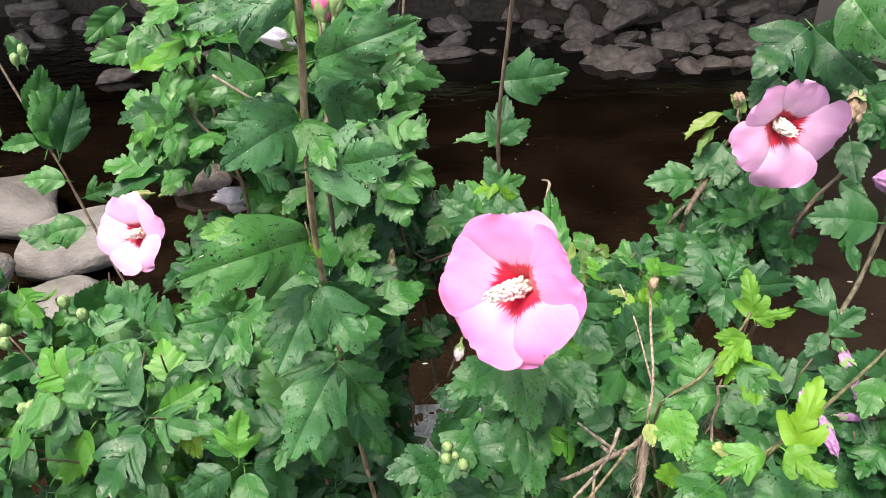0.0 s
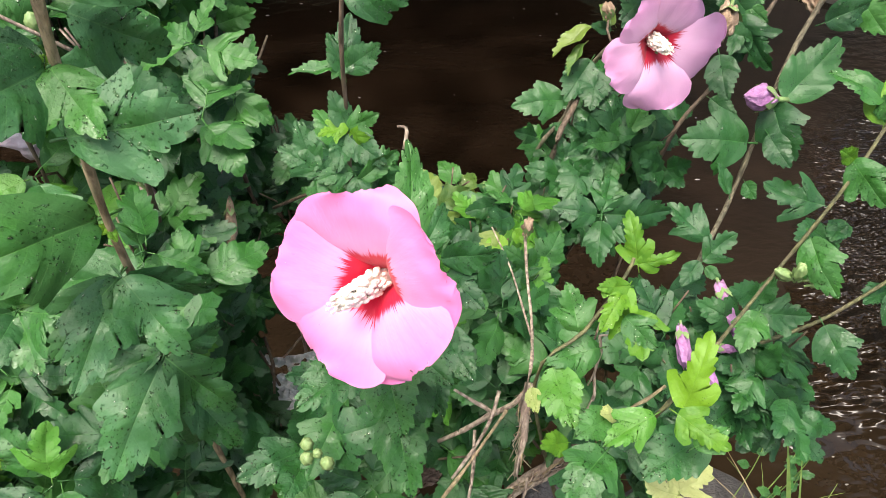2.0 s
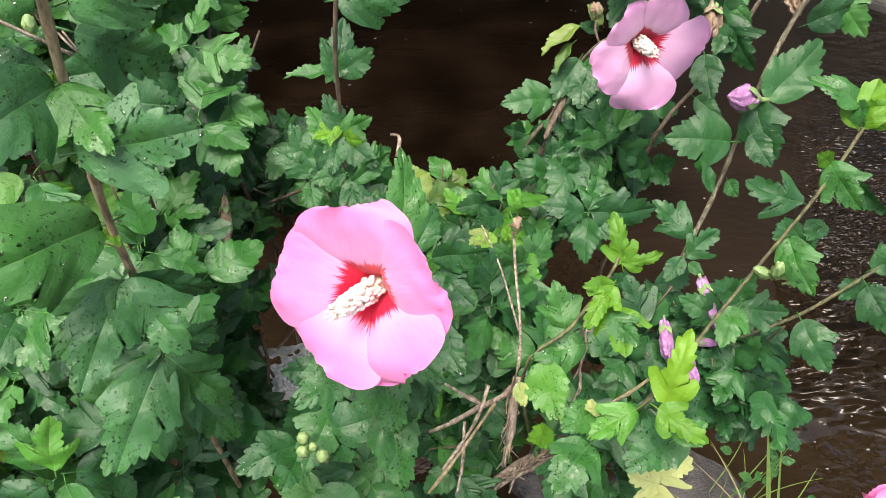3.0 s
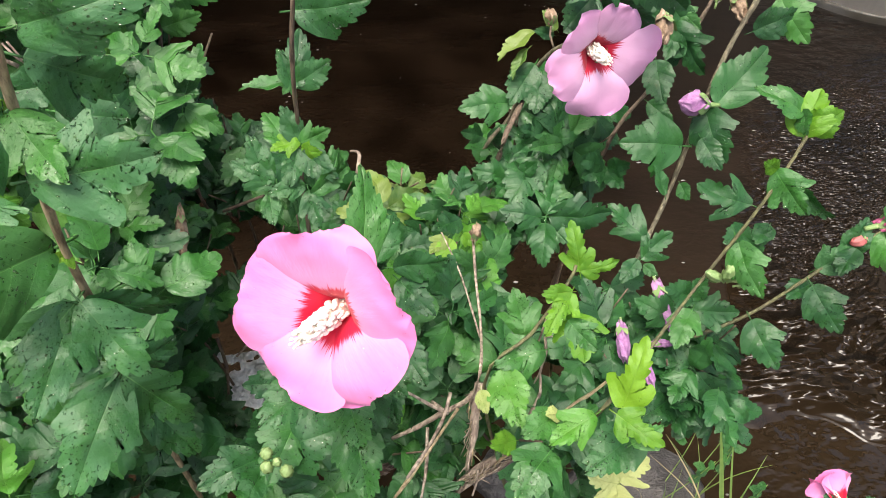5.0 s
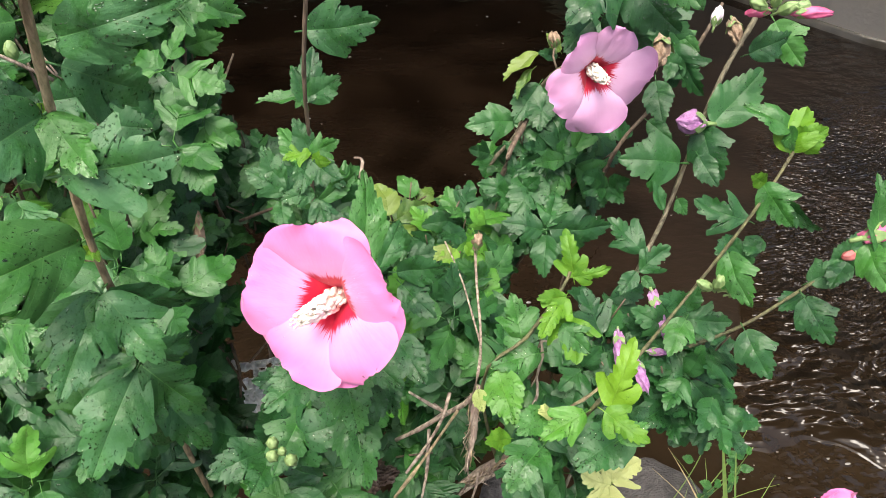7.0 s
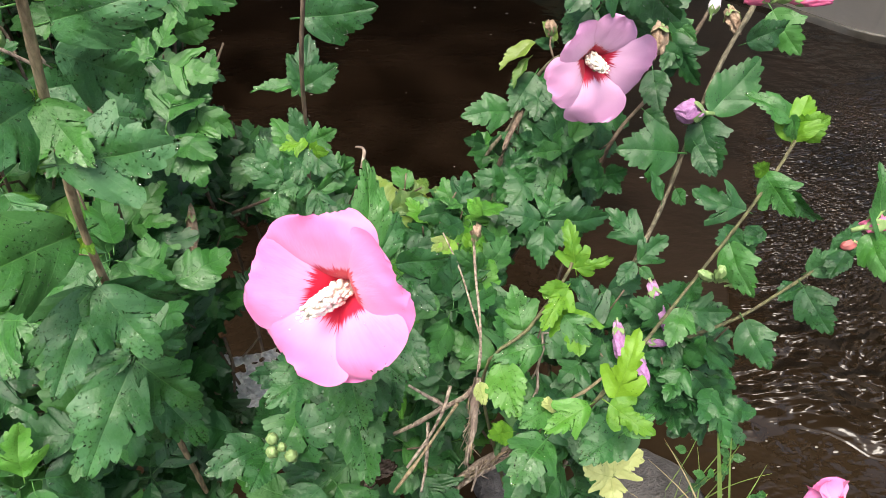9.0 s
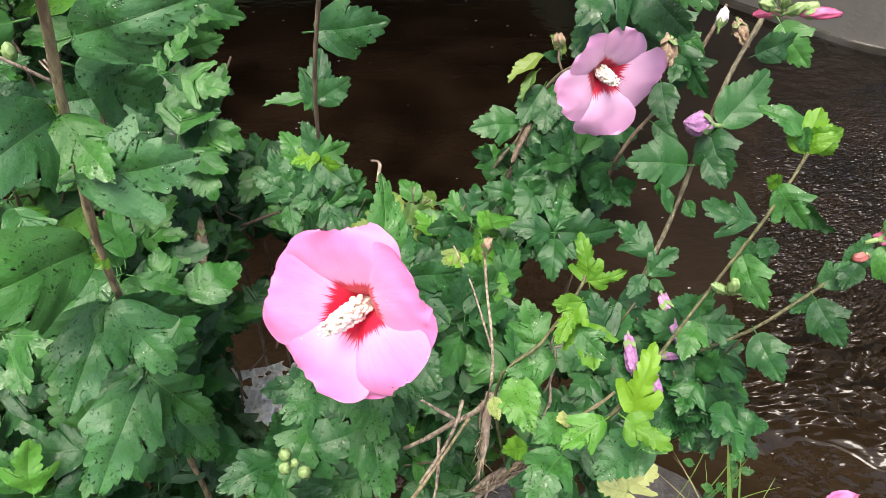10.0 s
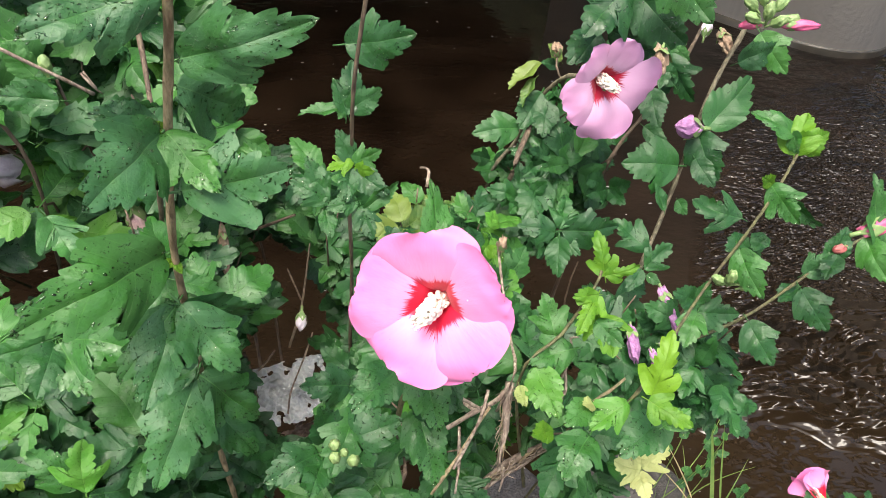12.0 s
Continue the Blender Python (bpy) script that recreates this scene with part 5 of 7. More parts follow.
middle.leaf((0.071, 0.577, 1.372), (0.066, 0.565, 1.372), (0.55, -0.23, 0.8), 0.9, "mid", 2, rain=True)
middle.leaf((0.072, 0.546, 1.34), (0.062, 0.559, 1.365), (0.03, -0.88, 0.47), 0.9, "dark", 0, rain=True)
middle.leaf((0.072, 0.546, 1.34), (0.093, 0.539, 1.354), (-0.48, -0.81, 0.33), 1.0, "mid", 2, rain=True)
middle.leaf((0.073, 0.547, 1.341), (0.051, 0.54, 1.342), (0.16, -0.39, 0.91), 1.0, "lime", 2)
middle.leaf((0.071, 0.544, 1.337), (0.062, 0.518, 1.322), (0.12, -0.54, 0.84), 0.9, "dark", 0, rain=True)
middle.leaf((0.073, 0.543, 1.337), (0.085, 0.529, 1.34), (-0.76, -0.63, 0.15), 1.0, "lime", 1)
middle.leaf((0.073, 0.541, 1.335), (0.096, 0.514, 1.328), (-0.49, -0.58, 0.65), 0.9, "dark", 0, rain=True)
middle.leaf((0.073, 0.524, 1.317), (0.046, 0.518, 1.317), (0.16, -0.65, 0.75), 0.9, "dark", 1, rain=True)
middle.leaf((0.076, 0.519, 1.312), (0.105, 0.517, 1.334), (-0.17, -0.97, 0.16), 0.8, "mid", 3, rain=True)
middle.leaf((0.075, 0.521, 1.314), (0.08, 0.494, 1.302), (-0.12, -0.41, 0.9), 0.9, "dark", 2, rain=True)
middle.leaf((0.046, 0.53, 1.315), (0.036, 0.55, 1.348), (0.06, -0.84, 0.53), 0.8, "dark", 0, rain=True)
middle.leaf((0.05, 0.529, 1.315), (0.02, 0.54, 1.333), (0.05, -0.8, 0.59), 0.9, "dark", 1, rain=True)
middle.leaf((0.046, 0.526, 1.31), (0.047, 0.502, 1.3), (0.02, -0.39, 0.92), 0.9, "dark", 0, rain=True)
middle.leaf((-0.047, 0.88, 1.152), (-0.007, 0.865, 1.165), (-0.43, -0.86, 0.28), 0.9, "dark", 0)
middle.leaf((-0.077, 0.869, 1.131), (-0.007, 0.848, 1.147), (-0.35, -0.87, 0.35), 0.9, "dark", 3)
middle.leaf((-0.041, 0.863, 1.135), (-0.014, 0.811, 1.107), (-0.24, -0.56, 0.79), 0.9, "dark", 0)
middle.leaf((-0.047, 0.861, 1.132), (-0.078, 0.84, 1.118), (0.14, -0.67, 0.73), 0.9, "dark", 2)
middle.leaf((-0.073, 0.897, 1.162), (-0.034, 0.925, 1.221), (0.22, -0.93, 0.3), 0.9, "mid", 0)
middle.leaf((-0.083, 0.942, 1.206), (-0.035, 0.926, 1.221), (-0.37, -0.91, 0.2), 0.9, "mid", 1)
middle.stem([(0.02, 0.95, 0.45), (0, 0.92, 0.95), (-0.056, 0.847, 1.084), (-0.044, 0.879, 1.122)], 0.0025, 0.0015, TWIG_RED, "stem")
middle.stem([(-0.01, 0.711, 1.148), (0.035, 0.688, 1.182)], 0.0018, 0.0014, TWIG_RED, "stem")
middle.leaf((0.099, 0.386, 1.358), (0.105, 0.428, 1.403), (0.39, -0.7, 0.6), 0.62, "mid", 0, rain=True)
middle.stem([(0.1005, 0.430, 1.394), (0.103, 0.436, 1.4015), (0.102, 0.440, 1.4025), (0.098, 0.441, 1.4025)], 0.0011, 0.0006, DRY, "leaf_tip", label="dry curled brown leaf tip")
middle.leaf((0.121, 0.495, 1.256), (0.144, 0.525, 1.28), (0.28, -0.71, 0.64), 0.8, "dark", 0, rain=True)
middle.leaf((0.097, 0.352, 1.291), (0.077, 0.335, 1.252), (-0.43, -0.72, 0.54), 0.9, "dark", 5, rain=True)
middle.leaf((0.108, 0.376, 1.275), (0.11, 0.344, 1.257), (-0.43, -0.46, 0.77), 0.9, "dark", 0, rain=True)
middle.leaf((0.134, 0.489, 1.253), (0.176, 0.475, 1.266), (-0.36, -0.91, 0.21), 0.9, "dark", 0, rain=True)
middle.leaf((0.138, 0.489, 1.24), (0.159, 0.452, 1.236), (-0.41, -0.3, 0.86), 0.9, "dark", 1, rain=True)
middle.leaf((0.125, 0.434, 1.237), (0.141, 0.392, 1.227), (-0.26, -0.31, 0.91), 0.9, "dark", 0, rain=True)
middle.leaf((0.068, 0.348, 1.318), (0.03, 0.32, 1.316), (0.15, -0.3, 0.94), 0.9, "dark", 0, rain=True)
middle.leaf((0.077, 0.341, 1.325), (0.082, 0.303, 1.304), (-0.1, -0.5, 0.86), 0.9, "mid", 5, rain=True)
middle.leaf((0.094, 0.363, 1.303), (0.114, 0.336, 1.298), (-0.36, -0.45, 0.82), 0.9, "dark", 0, rain=True)
middle.leaf((0.051, 0.409, 1.195), (0.023, 0.362, 1.18), (0.19, -0.4, 0.9), 1.0, "mid", 1)
middle.leaf((0.083, 0.356, 1.256), (0.086, 0.307, 1.238), (-0.09, -0.36, 0.93), 0.8, "mid", 5, rain=True)
middle.stem([(0.1, 0.55, 0.6), (0.1, 0.48, 1), (0.1, 0.42, 1.25), (0.098, 0.37, 1.38), (0.094, 0.345, 1.4)], 0.0035, 0.0022, TWIG_GREEN, "stem")
middle.leaf((0.052, 0.446, 1.178), (0.013, 0.435, 1.2), (0.51, -0.67, 0.55), 1.0, "dark", 1, rain=True)
middle.leaf((0.049, 0.443, 1.173), (0.026, 0.408, 1.159), (0.17, -0.47, 0.87), 1.0, "mid", 2)
middle.leaf((0.017, 0.395, 1.164), (-0.025, 0.373, 1.174), (0.38, -0.41, 0.83), 1.0, "dark", 1, rain=True)
middle.leaf((0.026, 0.397, 1.17), (0.074, 0.38, 1.21), (-0.66, -0.48, 0.58), 1.0, "dark", 1, rain=True)
middle.leaf((0.026, 0.399, 1.171), (0.021, 0.4, 1.215), (0.28, -0.96, 0.05), 1.0, "dark", 0, rain=True)
middle.leaf((0.019, 0.39, 1.16), (0.005, 0.358, 1.166), (0.38, 0.02, 0.92), 1.0, "dark", 0, rain=True)
bud(middle, (0.026, 0.367, 1.212), (-0.22, -0.22, 0.95), 0.0047, PALEBUD, 1.1, 0.0, "bud", "", True, 141)
bud(middle, (0.025, 0.361, 1.205), (-0.22, -0.22, 0.95), 0.0047, PALEBUD, 1.1, 0.0, "bud", "", True, 142)
bud(middle, (0.032, 0.362, 1.208), (-0.22, -0.22, 0.95), 0.0035, PALEBUD, 1.1, 0.0, "bud", "", True, 143)
bud(middle, (0.038, 0.356, 1.204), (-0.22, -0.22, 0.95), 0.0050, PALEBUD, 1.1, 0.0, "bud", "", True, 144)
middle.spray(145, (-0.002, 0.835, 1.088), (0.064, 0.112, 0.103), 40, 0.05, tones=('dark', 'dark', 'mid'), keep=10)
# low inner sprays all in the dark tone: interior shade set by leaf colour
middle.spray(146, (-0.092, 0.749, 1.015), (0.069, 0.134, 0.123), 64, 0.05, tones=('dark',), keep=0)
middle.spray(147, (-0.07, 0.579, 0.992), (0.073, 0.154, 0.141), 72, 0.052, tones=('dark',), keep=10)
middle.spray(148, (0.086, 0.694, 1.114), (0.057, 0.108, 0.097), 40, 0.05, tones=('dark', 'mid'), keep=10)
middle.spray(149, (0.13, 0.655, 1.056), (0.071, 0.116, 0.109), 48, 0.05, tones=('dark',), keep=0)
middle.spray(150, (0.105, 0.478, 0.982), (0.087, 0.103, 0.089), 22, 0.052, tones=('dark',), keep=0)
middle.spray(151, (0.169, 0.523, 1.107), (0.044, 0.127, 0.128), 80, 0.05, tones=('dark', 'mid', 'dark', 'fresh_lit'), keep=20)
middle.spray(152, (0.215, 0.61, 1.123), (0.042, 0.094, 0.09), 48, 0.045, tones=('dark', 'mid', 'dark', 'fresh_lit'), keep=10)
middle.spray(153, (0.177, 0.707, 1.125), (0.032, 0.064, 0.057), 16, 0.045, tones=('blotch', 'mid', 'blotch'), keep=5)
middle.spray(154, (0.079, 0.483, 1.086), (0.068, 0.111, 0.102), 48, 0.052, tones=('dark', 'mid'), keep=10)
# dark leaves behind the open lanes deepen their shade by colour
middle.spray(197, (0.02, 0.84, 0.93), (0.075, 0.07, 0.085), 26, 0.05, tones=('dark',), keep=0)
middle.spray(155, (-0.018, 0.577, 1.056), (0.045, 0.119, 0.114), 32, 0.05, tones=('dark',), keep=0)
flower(middle, (0.0815, 0.3250, 1.3986), (-0.561, -0.742, 0.371), 0.047, PETAL, 14, "large wet pink hibiscus bloom with a crimson heart", droop=(2, 3, 2, 3, 3))
bud(middle, (0.03, 0.636, 1.075), (-0.2, -0.83, -0.52), 0.0072, WHITEBUD, 1.4, 0.05, "bud", "small white bud on a bare twig", True, 156)
middle.stem([(0.013, 0.631, 1.031), (0.033, 0.659, 1.07), (0.051, 0.703, 1.126)], 0.0016, 0.001, TWIG_RED, "twig")
middle.stem([(0.0522, 0.7355, 0.9377), (0.0374, 0.7133, 0.9169), (0.0233, 0.6973, 0.8963), (0.0118, 0.6829, 0.878), (0.0059, 0.6688, 0.8544)], 0.0011, 0.0014, DRY, "twig", 0.3, "thin dry twig across the paper")
middle.stem([(-0.0018, 0.6903, 0.9638), (-0.0137, 0.6805, 0.9556), (-0.0257, 0.6793, 0.9419)], 0.0011, 0.0013, DRY, "twig", 0.3)
middle.stem([(-0.0592, 0.6328, 1.0385), (-0.0552, 0.6161, 1.0228), (-0.052, 0.6055, 1.0), (-0.0491, 0.5936, 0.9643)], 0.0032, 0.0036, TWIG_RED, "stem")
middle.stem([(0.033, 0.663, 1.075), (0.022, 0.691, 1.102)], 0.0012, 0.0009, TWIG_RED, "twig")
middle.finish()

# ---- right shrub: mauve bloom, long bare stems, lime shoots, dry twigs ----
right = Shrub("hibiscus shrub with a mauve bloom, lime shoots and dry twigs", (0.36, 0.62, 0.42))
right.stem([(0.48, 0.68, 0.45), (0.49, 0.66, 0.8), (0.417, 0.577, 1.089), (0.466, 0.626, 1.17), (0.488, 0.649, 1.245), (0.518, 0.679, 1.316), (0.544, 0.694, 1.368), (0.564, 0.715, 1.397)], 0.0031, 0.0025, BARK, "stem")
right.stem([(0.34, 0.6, 0.5), (0.3, 0.45, 1), (0.259, 0.35, 1.218), (0.308, 0.385, 1.225), (0.383, 0.442, 1.234), (0.421, 0.457, 1.291), (0.447, 0.471, 1.328), (0.47, 0.488, 1.352)], 0.0021, 0.0014, TWIG_GREEN, "stem")
right.stem([(0.405, 0.457, 1.138), (0.47, 0.46, 1.16), (0.508, 0.462, 1.188), (0.546, 0.47, 1.207), (0.576, 0.476, 1.223), (0.625, 0.486, 1.233)], 0.002, 0.0014, TWIG_GREEN, "stem")
right.stem([(0.33, 0.8, 0.45), (0.32, 0.8, 0.9), (0.293, 0.767, 1.134), (0.33, 0.782, 1.191), (0.341, 0.774, 1.244), (0.353, 0.739, 1.3), (0.363, 0.702, 1.323)], 0.0034, 0.0024, BARK, "stem")
right.stem([(0.42, 0.75, 0.9), (0.426, 0.713, 1.176), (0.482, 0.738, 1.248), (0.525, 0.754, 1.307), (0.564, 0.785, 1.351)], 0.003, 0.0022, TWIG_RED, "stem")
right.stem([(0.25, 0.44, 0.95), (0.196, 0.416, 1.181), (0.231, 0.423, 1.228), (0.26, 0.437, 1.266), (0.268, 0.445, 1.276)], 0.0019, 0.0013, TWIG_GREEN, "stem")
right.stem([(0.3249, 0.7377, 1.2399), (0.3122, 0.7203, 1.234), (0.2978, 0.7019, 1.2264), (0.2891, 0.6913, 1.2067), (0.2917, 0.7122, 1.1662)], 0.0030, 0.0034, TWIG_RED, "stem")
right.stem([(0.353, 0.739, 1.3), (0.35, 0.75, 1.311), (0.353, 0.758, 1.32)], 0.0013, 0.001, TWIG_RED, "twig")
right.leaf((0.419, 0.792, 1.33), (0.374, 0.767, 1.306), (0, -0.71, 0.71), 1.1, "dark", 0)
right.leaf((0.44, 0.789, 1.334), (0.467, 0.736, 1.3), (-0.58, -0.62, 0.53), 1.0, "dark", 5, rain=True)
right.leaf((0.484, 0.788, 1.346), (0.507, 0.739, 1.316), (-0.62, -0.6, 0.51), 1.1, "dark", 1)
right.leaf((0.31, 0.737, 1.24), (0.253, 0.737, 1.239), (-0.03, -0.74, 0.68), 1.0, "dark", 1)
right.leaf((0.348, 0.75, 1.265), (0.332, 0.715, 1.239), (-0.21, -0.53, 0.82), 1.1, "dark", 0)
right.leaf((0.342, 0.759, 1.273), (0.307, 0.728, 1.245), (-0.06, -0.63, 0.77), 1.0, "dark", 0)
right.leaf((0.498, 0.755, 1.316), (0.512, 0.702, 1.279), (-0.83, -0.45, 0.33), 0.9, "dark", 2)
right.leaf((0.473, 0.732, 1.284), (0.47, 0.69, 1.254), (-0.51, -0.48, 0.71), 1.0, "dark", 0)
right.leaf((0.459, 0.703, 1.249), (0.478, 0.675, 1.24), (-0.6, -0.59, 0.54), 1.0, "dark", 0)
right.leaf((0.477, 0.681, 1.232), (0.441, 0.676, 1.231), (0.09, -0.77, 0.63), 1.0, "dark", 1)
right.leaf((0.503, 0.766, 1.329), (0.519, 0.736, 1.316), (-0.67, -0.55, 0.49), 0.9, "mid", 1, rain=True)
right.leaf((0.503, 0.728, 1.288), (0.48, 0.745, 1.314), (-0.37, -0.89, 0.25), 0.9, "dark", 0)
right.leaf((0.503, 0.749, 1.311), (0.48, 0.723, 1.291), (-0.19, -0.47, 0.86), 0.8, "dark", 1)
right.leaf((0.342, 0.774, 1.304), (0.295, 0.757, 1.289), (-0.28, -0.08, 0.96), 0.9, "blotch", 3)
right.leaf((0.333, 0.764, 1.29), (0.306, 0.738, 1.273), (-0.55, 0.02, 0.83), 0.8, "blotch", 3)
right.leaf((0.366, 0.77, 1.307), (0.349, 0.777, 1.327), (0.09, -0.91, 0.4), 0.8, "blotch", 0)
right.leaf((0.362, 0.767, 1.302), (0.338, 0.765, 1.31), (0.22, -0.87, 0.44), 0.8, "dark", 0)
right.leaf((0.366, 0.669, 1.432), (0.315, 0.63, 1.408), (0.13, -0.63, 0.76), 1.1, "dark", 2)
right.leaf((0.371, 0.669, 1.432), (0.413, 0.617, 1.394), (-0.66, -0.71, 0.24), 1.0, "dark", 0)
right.leaf((0.379, 0.634, 1.47), (0.398, 0.575, 1.438), (-0.7, -0.5, 0.51), 1.1, "mid", 1, rain=True)
right.leaf((0.367, 0.684, 1.383), (0.412, 0.657, 1.363), (-0.52, -0.86, -0), 0.9, "dark", 0)
right.leaf((0.356, 0.683, 1.381), (0.323, 0.659, 1.362), (0.04, -0.65, 0.76), 1.0, "dark", 0)
right.leaf((0.298, 0.681, 1.178), (0.259, 0.681, 1.196), (0.25, -0.8, 0.54), 0.95, "dark", 1)
right.leaf((0.301, 0.682, 1.18), (0.298, 0.696, 1.217), (-0.28, -0.91, 0.32), 0.95, "dark", 2)
right.leaf((0.304, 0.68, 1.179), (0.318, 0.661, 1.209), (-0.73, -0.68, -0.08), 0.95, "dark", 1)
right.leaf((0.3, 0.679, 1.177), (0.278, 0.654, 1.179), (0.39, -0.27, 0.88), 0.95, "dark", 7)
right.leaf((0.303, 0.678, 1.177), (0.314, 0.65, 1.184), (-0.89, -0.24, 0.39), 0.95, "dark", 7)
right.leaf((0.302, 0.587, 1.199), (0.261, 0.593, 1.211), (0.07, -0.74, 0.67), 0.95, "dark", 1)
right.leaf((0.307, 0.588, 1.202), (0.322, 0.613, 1.231), (-0.1, -0.73, 0.67), 0.95, "dark", 8, rain=True)
right.leaf((0.305, 0.583, 1.196), (0.296, 0.552, 1.165), (-0.58, -0.48, 0.66), 0.95, "dark", 0)
right.leaf((0.309, 0.586, 1.2), (0.375, 0.572, 1.205), (-0.22, -0.91, 0.35), 0.85, "dark", 1)
right.leaf((0.311, 0.59, 1.191), (0.324, 0.563, 1.183), (-0.5, -0.43, 0.75), 0.9, "dark", 0)
right.leaf((0.302, 0.79, 1.16), (0.273, 0.784, 1.174), (0.34, -0.87, 0.36), 0.95, "dark", 7)
right.leaf((0.303, 0.788, 1.158), (0.285, 0.747, 1.158), (-0.06, 0.02, 1), 0.95, "dark", 7)
right.leaf((0.306, 0.788, 1.16), (0.324, 0.757, 1.179), (-0.89, -0.44, 0.13), 0.95, "dark", 6)
right.leaf((0.302, 0.788, 1.159), (0.286, 0.784, 1.144), (-0.48, -0.58, 0.66), 0.95, "dark", 8)
right.leaf((0.344, 0.71, 1.207), (0.309, 0.685, 1.207), (0.46, -0.68, 0.57), 0.95, "dark", 8)
right.leaf((0.348, 0.709, 1.208), (0.363, 0.68, 1.202), (-0.48, -0.41, 0.78), 0.95, "dark", 4, rain=True)
right.leaf((0.346, 0.709, 1.206), (0.329, 0.664, 1.198), (-0.35, -0.04, 0.94), 0.95, "dark", 8)
right.leaf((0.349, 0.71, 1.209), (0.367, 0.678, 1.229), (-0.86, -0.17, 0.49), 0.95, "dark", 7)
right.leaf((0.344, 0.711, 1.209), (0.317, 0.7, 1.229), (0.5, -0.84, 0.22), 0.95, "dark", 2)
right.leaf((0.408, 0.67, 1.185), (0.374, 0.653, 1.194), (0.47, -0.54, 0.7), 0.95, "dark", 7)
right.leaf((0.412, 0.67, 1.186), (0.419, 0.644, 1.211), (-0.94, -0.32, -0.07), 0.95, "dark", 0)
right.leaf((0.409, 0.669, 1.184), (0.398, 0.656, 1.166), (-0.24, -0.7, 0.67), 0.95, "dark", 4)
right.leaf((0.411, 0.669, 1.184), (0.414, 0.635, 1.188), (-0.54, 0.05, 0.84), 0.95, "dark", 0)
right.leaf((0.408, 0.671, 1.186), (0.375, 0.657, 1.213), (0.56, -0.77, 0.29), 0.95, "dark", 6)
right.leaf((0.25, 0.742, 1.124), (0.225, 0.746, 1.131), (0.1, -0.68, 0.72), 0.95, "blotch", 8)
right.leaf((0.254, 0.741, 1.125), (0.269, 0.733, 1.145), (-0.79, -0.45, 0.42), 0.95, "blotch", 3)
right.leaf((0.251, 0.74, 1.122), (0.237, 0.708, 1.126), (0.35, -0.05, 0.93), 0.95, "dark", 5)
right.leaf((0.249, 0.74, 1.122), (0.213, 0.734, 1.107), (-0.09, -0.83, 0.55), 0.95, "dark", 8)
right.leaf((0.211, 0.712, 1.111), (0.192, 0.712, 1.102), (-0.38, -0.53, 0.76), 0.95, "dark", 1)
right.leaf((0.214, 0.712, 1.112), (0.233, 0.689, 1.125), (-0.71, -0.23, 0.67), 0.95, "blotch", 2)
right.leaf((0.212, 0.714, 1.113), (0.206, 0.704, 1.149), (-0.26, -0.91, -0.31), 0.95, "blotch", 1)
right.leaf((0.464, 0.625, 1.243), (0.399, 0.634, 1.247), (-0.07, -0.83, 0.55), 1.2, "dark", 1)
right.leaf((0.502, 0.646, 1.276), (0.558, 0.667, 1.329), (-0.27, -0.76, 0.59), 0.9, "dark", 0)
right.leaf((0.548, 0.688, 1.334), (0.592, 0.683, 1.357), (-0.23, -0.94, 0.24), 1.0, "dark", 0, rain=True)
right.leaf((0.579, 0.706, 1.362), (0.595, 0.66, 1.333), (-0.7, -0.53, 0.47), 1.0, "mid", 1)
right.leaf((0.489, 0.647, 1.274), (0.497, 0.597, 1.238), (-0.72, -0.48, 0.51), 1.0, "dark", 1)
right.leaf((0.456, 0.6, 1.214), (0.458, 0.58, 1.208), (-0.84, -0.24, 0.49), 1.2, "dark", 0)
right.leaf((0.483, 0.626, 1.25), (0.494, 0.593, 1.232), (-0.61, -0.51, 0.61), 1.0, "dark", 0)
right.leaf((0.527, 0.568, 1.202), (0.473, 0.588, 1.222), (-0.08, -0.8, 0.59), 0.9, "dark", 4)
right.leaf((0.413, 0.57, 1.17), (0.38, 0.594, 1.2), (-0.1, -0.83, 0.54), 0.9, "dark", 2)
right.leaf((0.408, 0.556, 1.154), (0.44, 0.56, 1.182), (-0.4, -0.74, 0.55), 1.0, "dark", 4)
right.leaf((0.405, 0.557, 1.154), (0.381, 0.539, 1.142), (-0.13, -0.4, 0.91), 0.9, "dark", 0)
right.leaf((0.41, 0.552, 1.15), (0.418, 0.535, 1.149), (-0.63, -0.33, 0.7), 1.0, "dark", 0, rain=True)
right.leaf((0.44, 0.595, 1.205), (0.43, 0.612, 1.233), (0.23, -0.81, 0.54), 0.7, "dark", 0)
right.leaf((0.439, 0.473, 1.327), (0.446, 0.435, 1.311), (-0.79, -0.35, 0.5), 1.0, "mid", 2, rain=True)
right.leaf((0.456, 0.48, 1.31), (0.481, 0.438, 1.295), (-0.86, -0.51, -0.02), 0.8, "dark", 3, rain=True)
right.leaf((0.44, 0.472, 1.327), (0.422, 0.468, 1.339), (0.24, -0.97, 0.03), 1.0, "lime", 0)
right.leaf((0.415, 0.454, 1.27), (0.418, 0.41, 1.247), (-0.78, -0.34, 0.53), 0.9, "mid", 1, rain=True)
right.leaf((0.446, 0.476, 1.259), (0.414, 0.465, 1.26), (0.21, -0.49, 0.85), 1.0, "dark", 0)
right.leaf((0.435, 0.468, 1.247), (0.455, 0.463, 1.269), (-0.63, -0.67, 0.39), 1.0, "dark", 1)
right.leaf((0.463, 0.476, 1.263), (0.44, 0.459, 1.261), (0.05, -0.18, 0.98), 1.0, "dark", 0)
right.leaf((0.521, 0.454, 1.199), (0.532, 0.41, 1.178), (-0.64, -0.45, 0.63), 1.0, "dark", 1, rain=True)
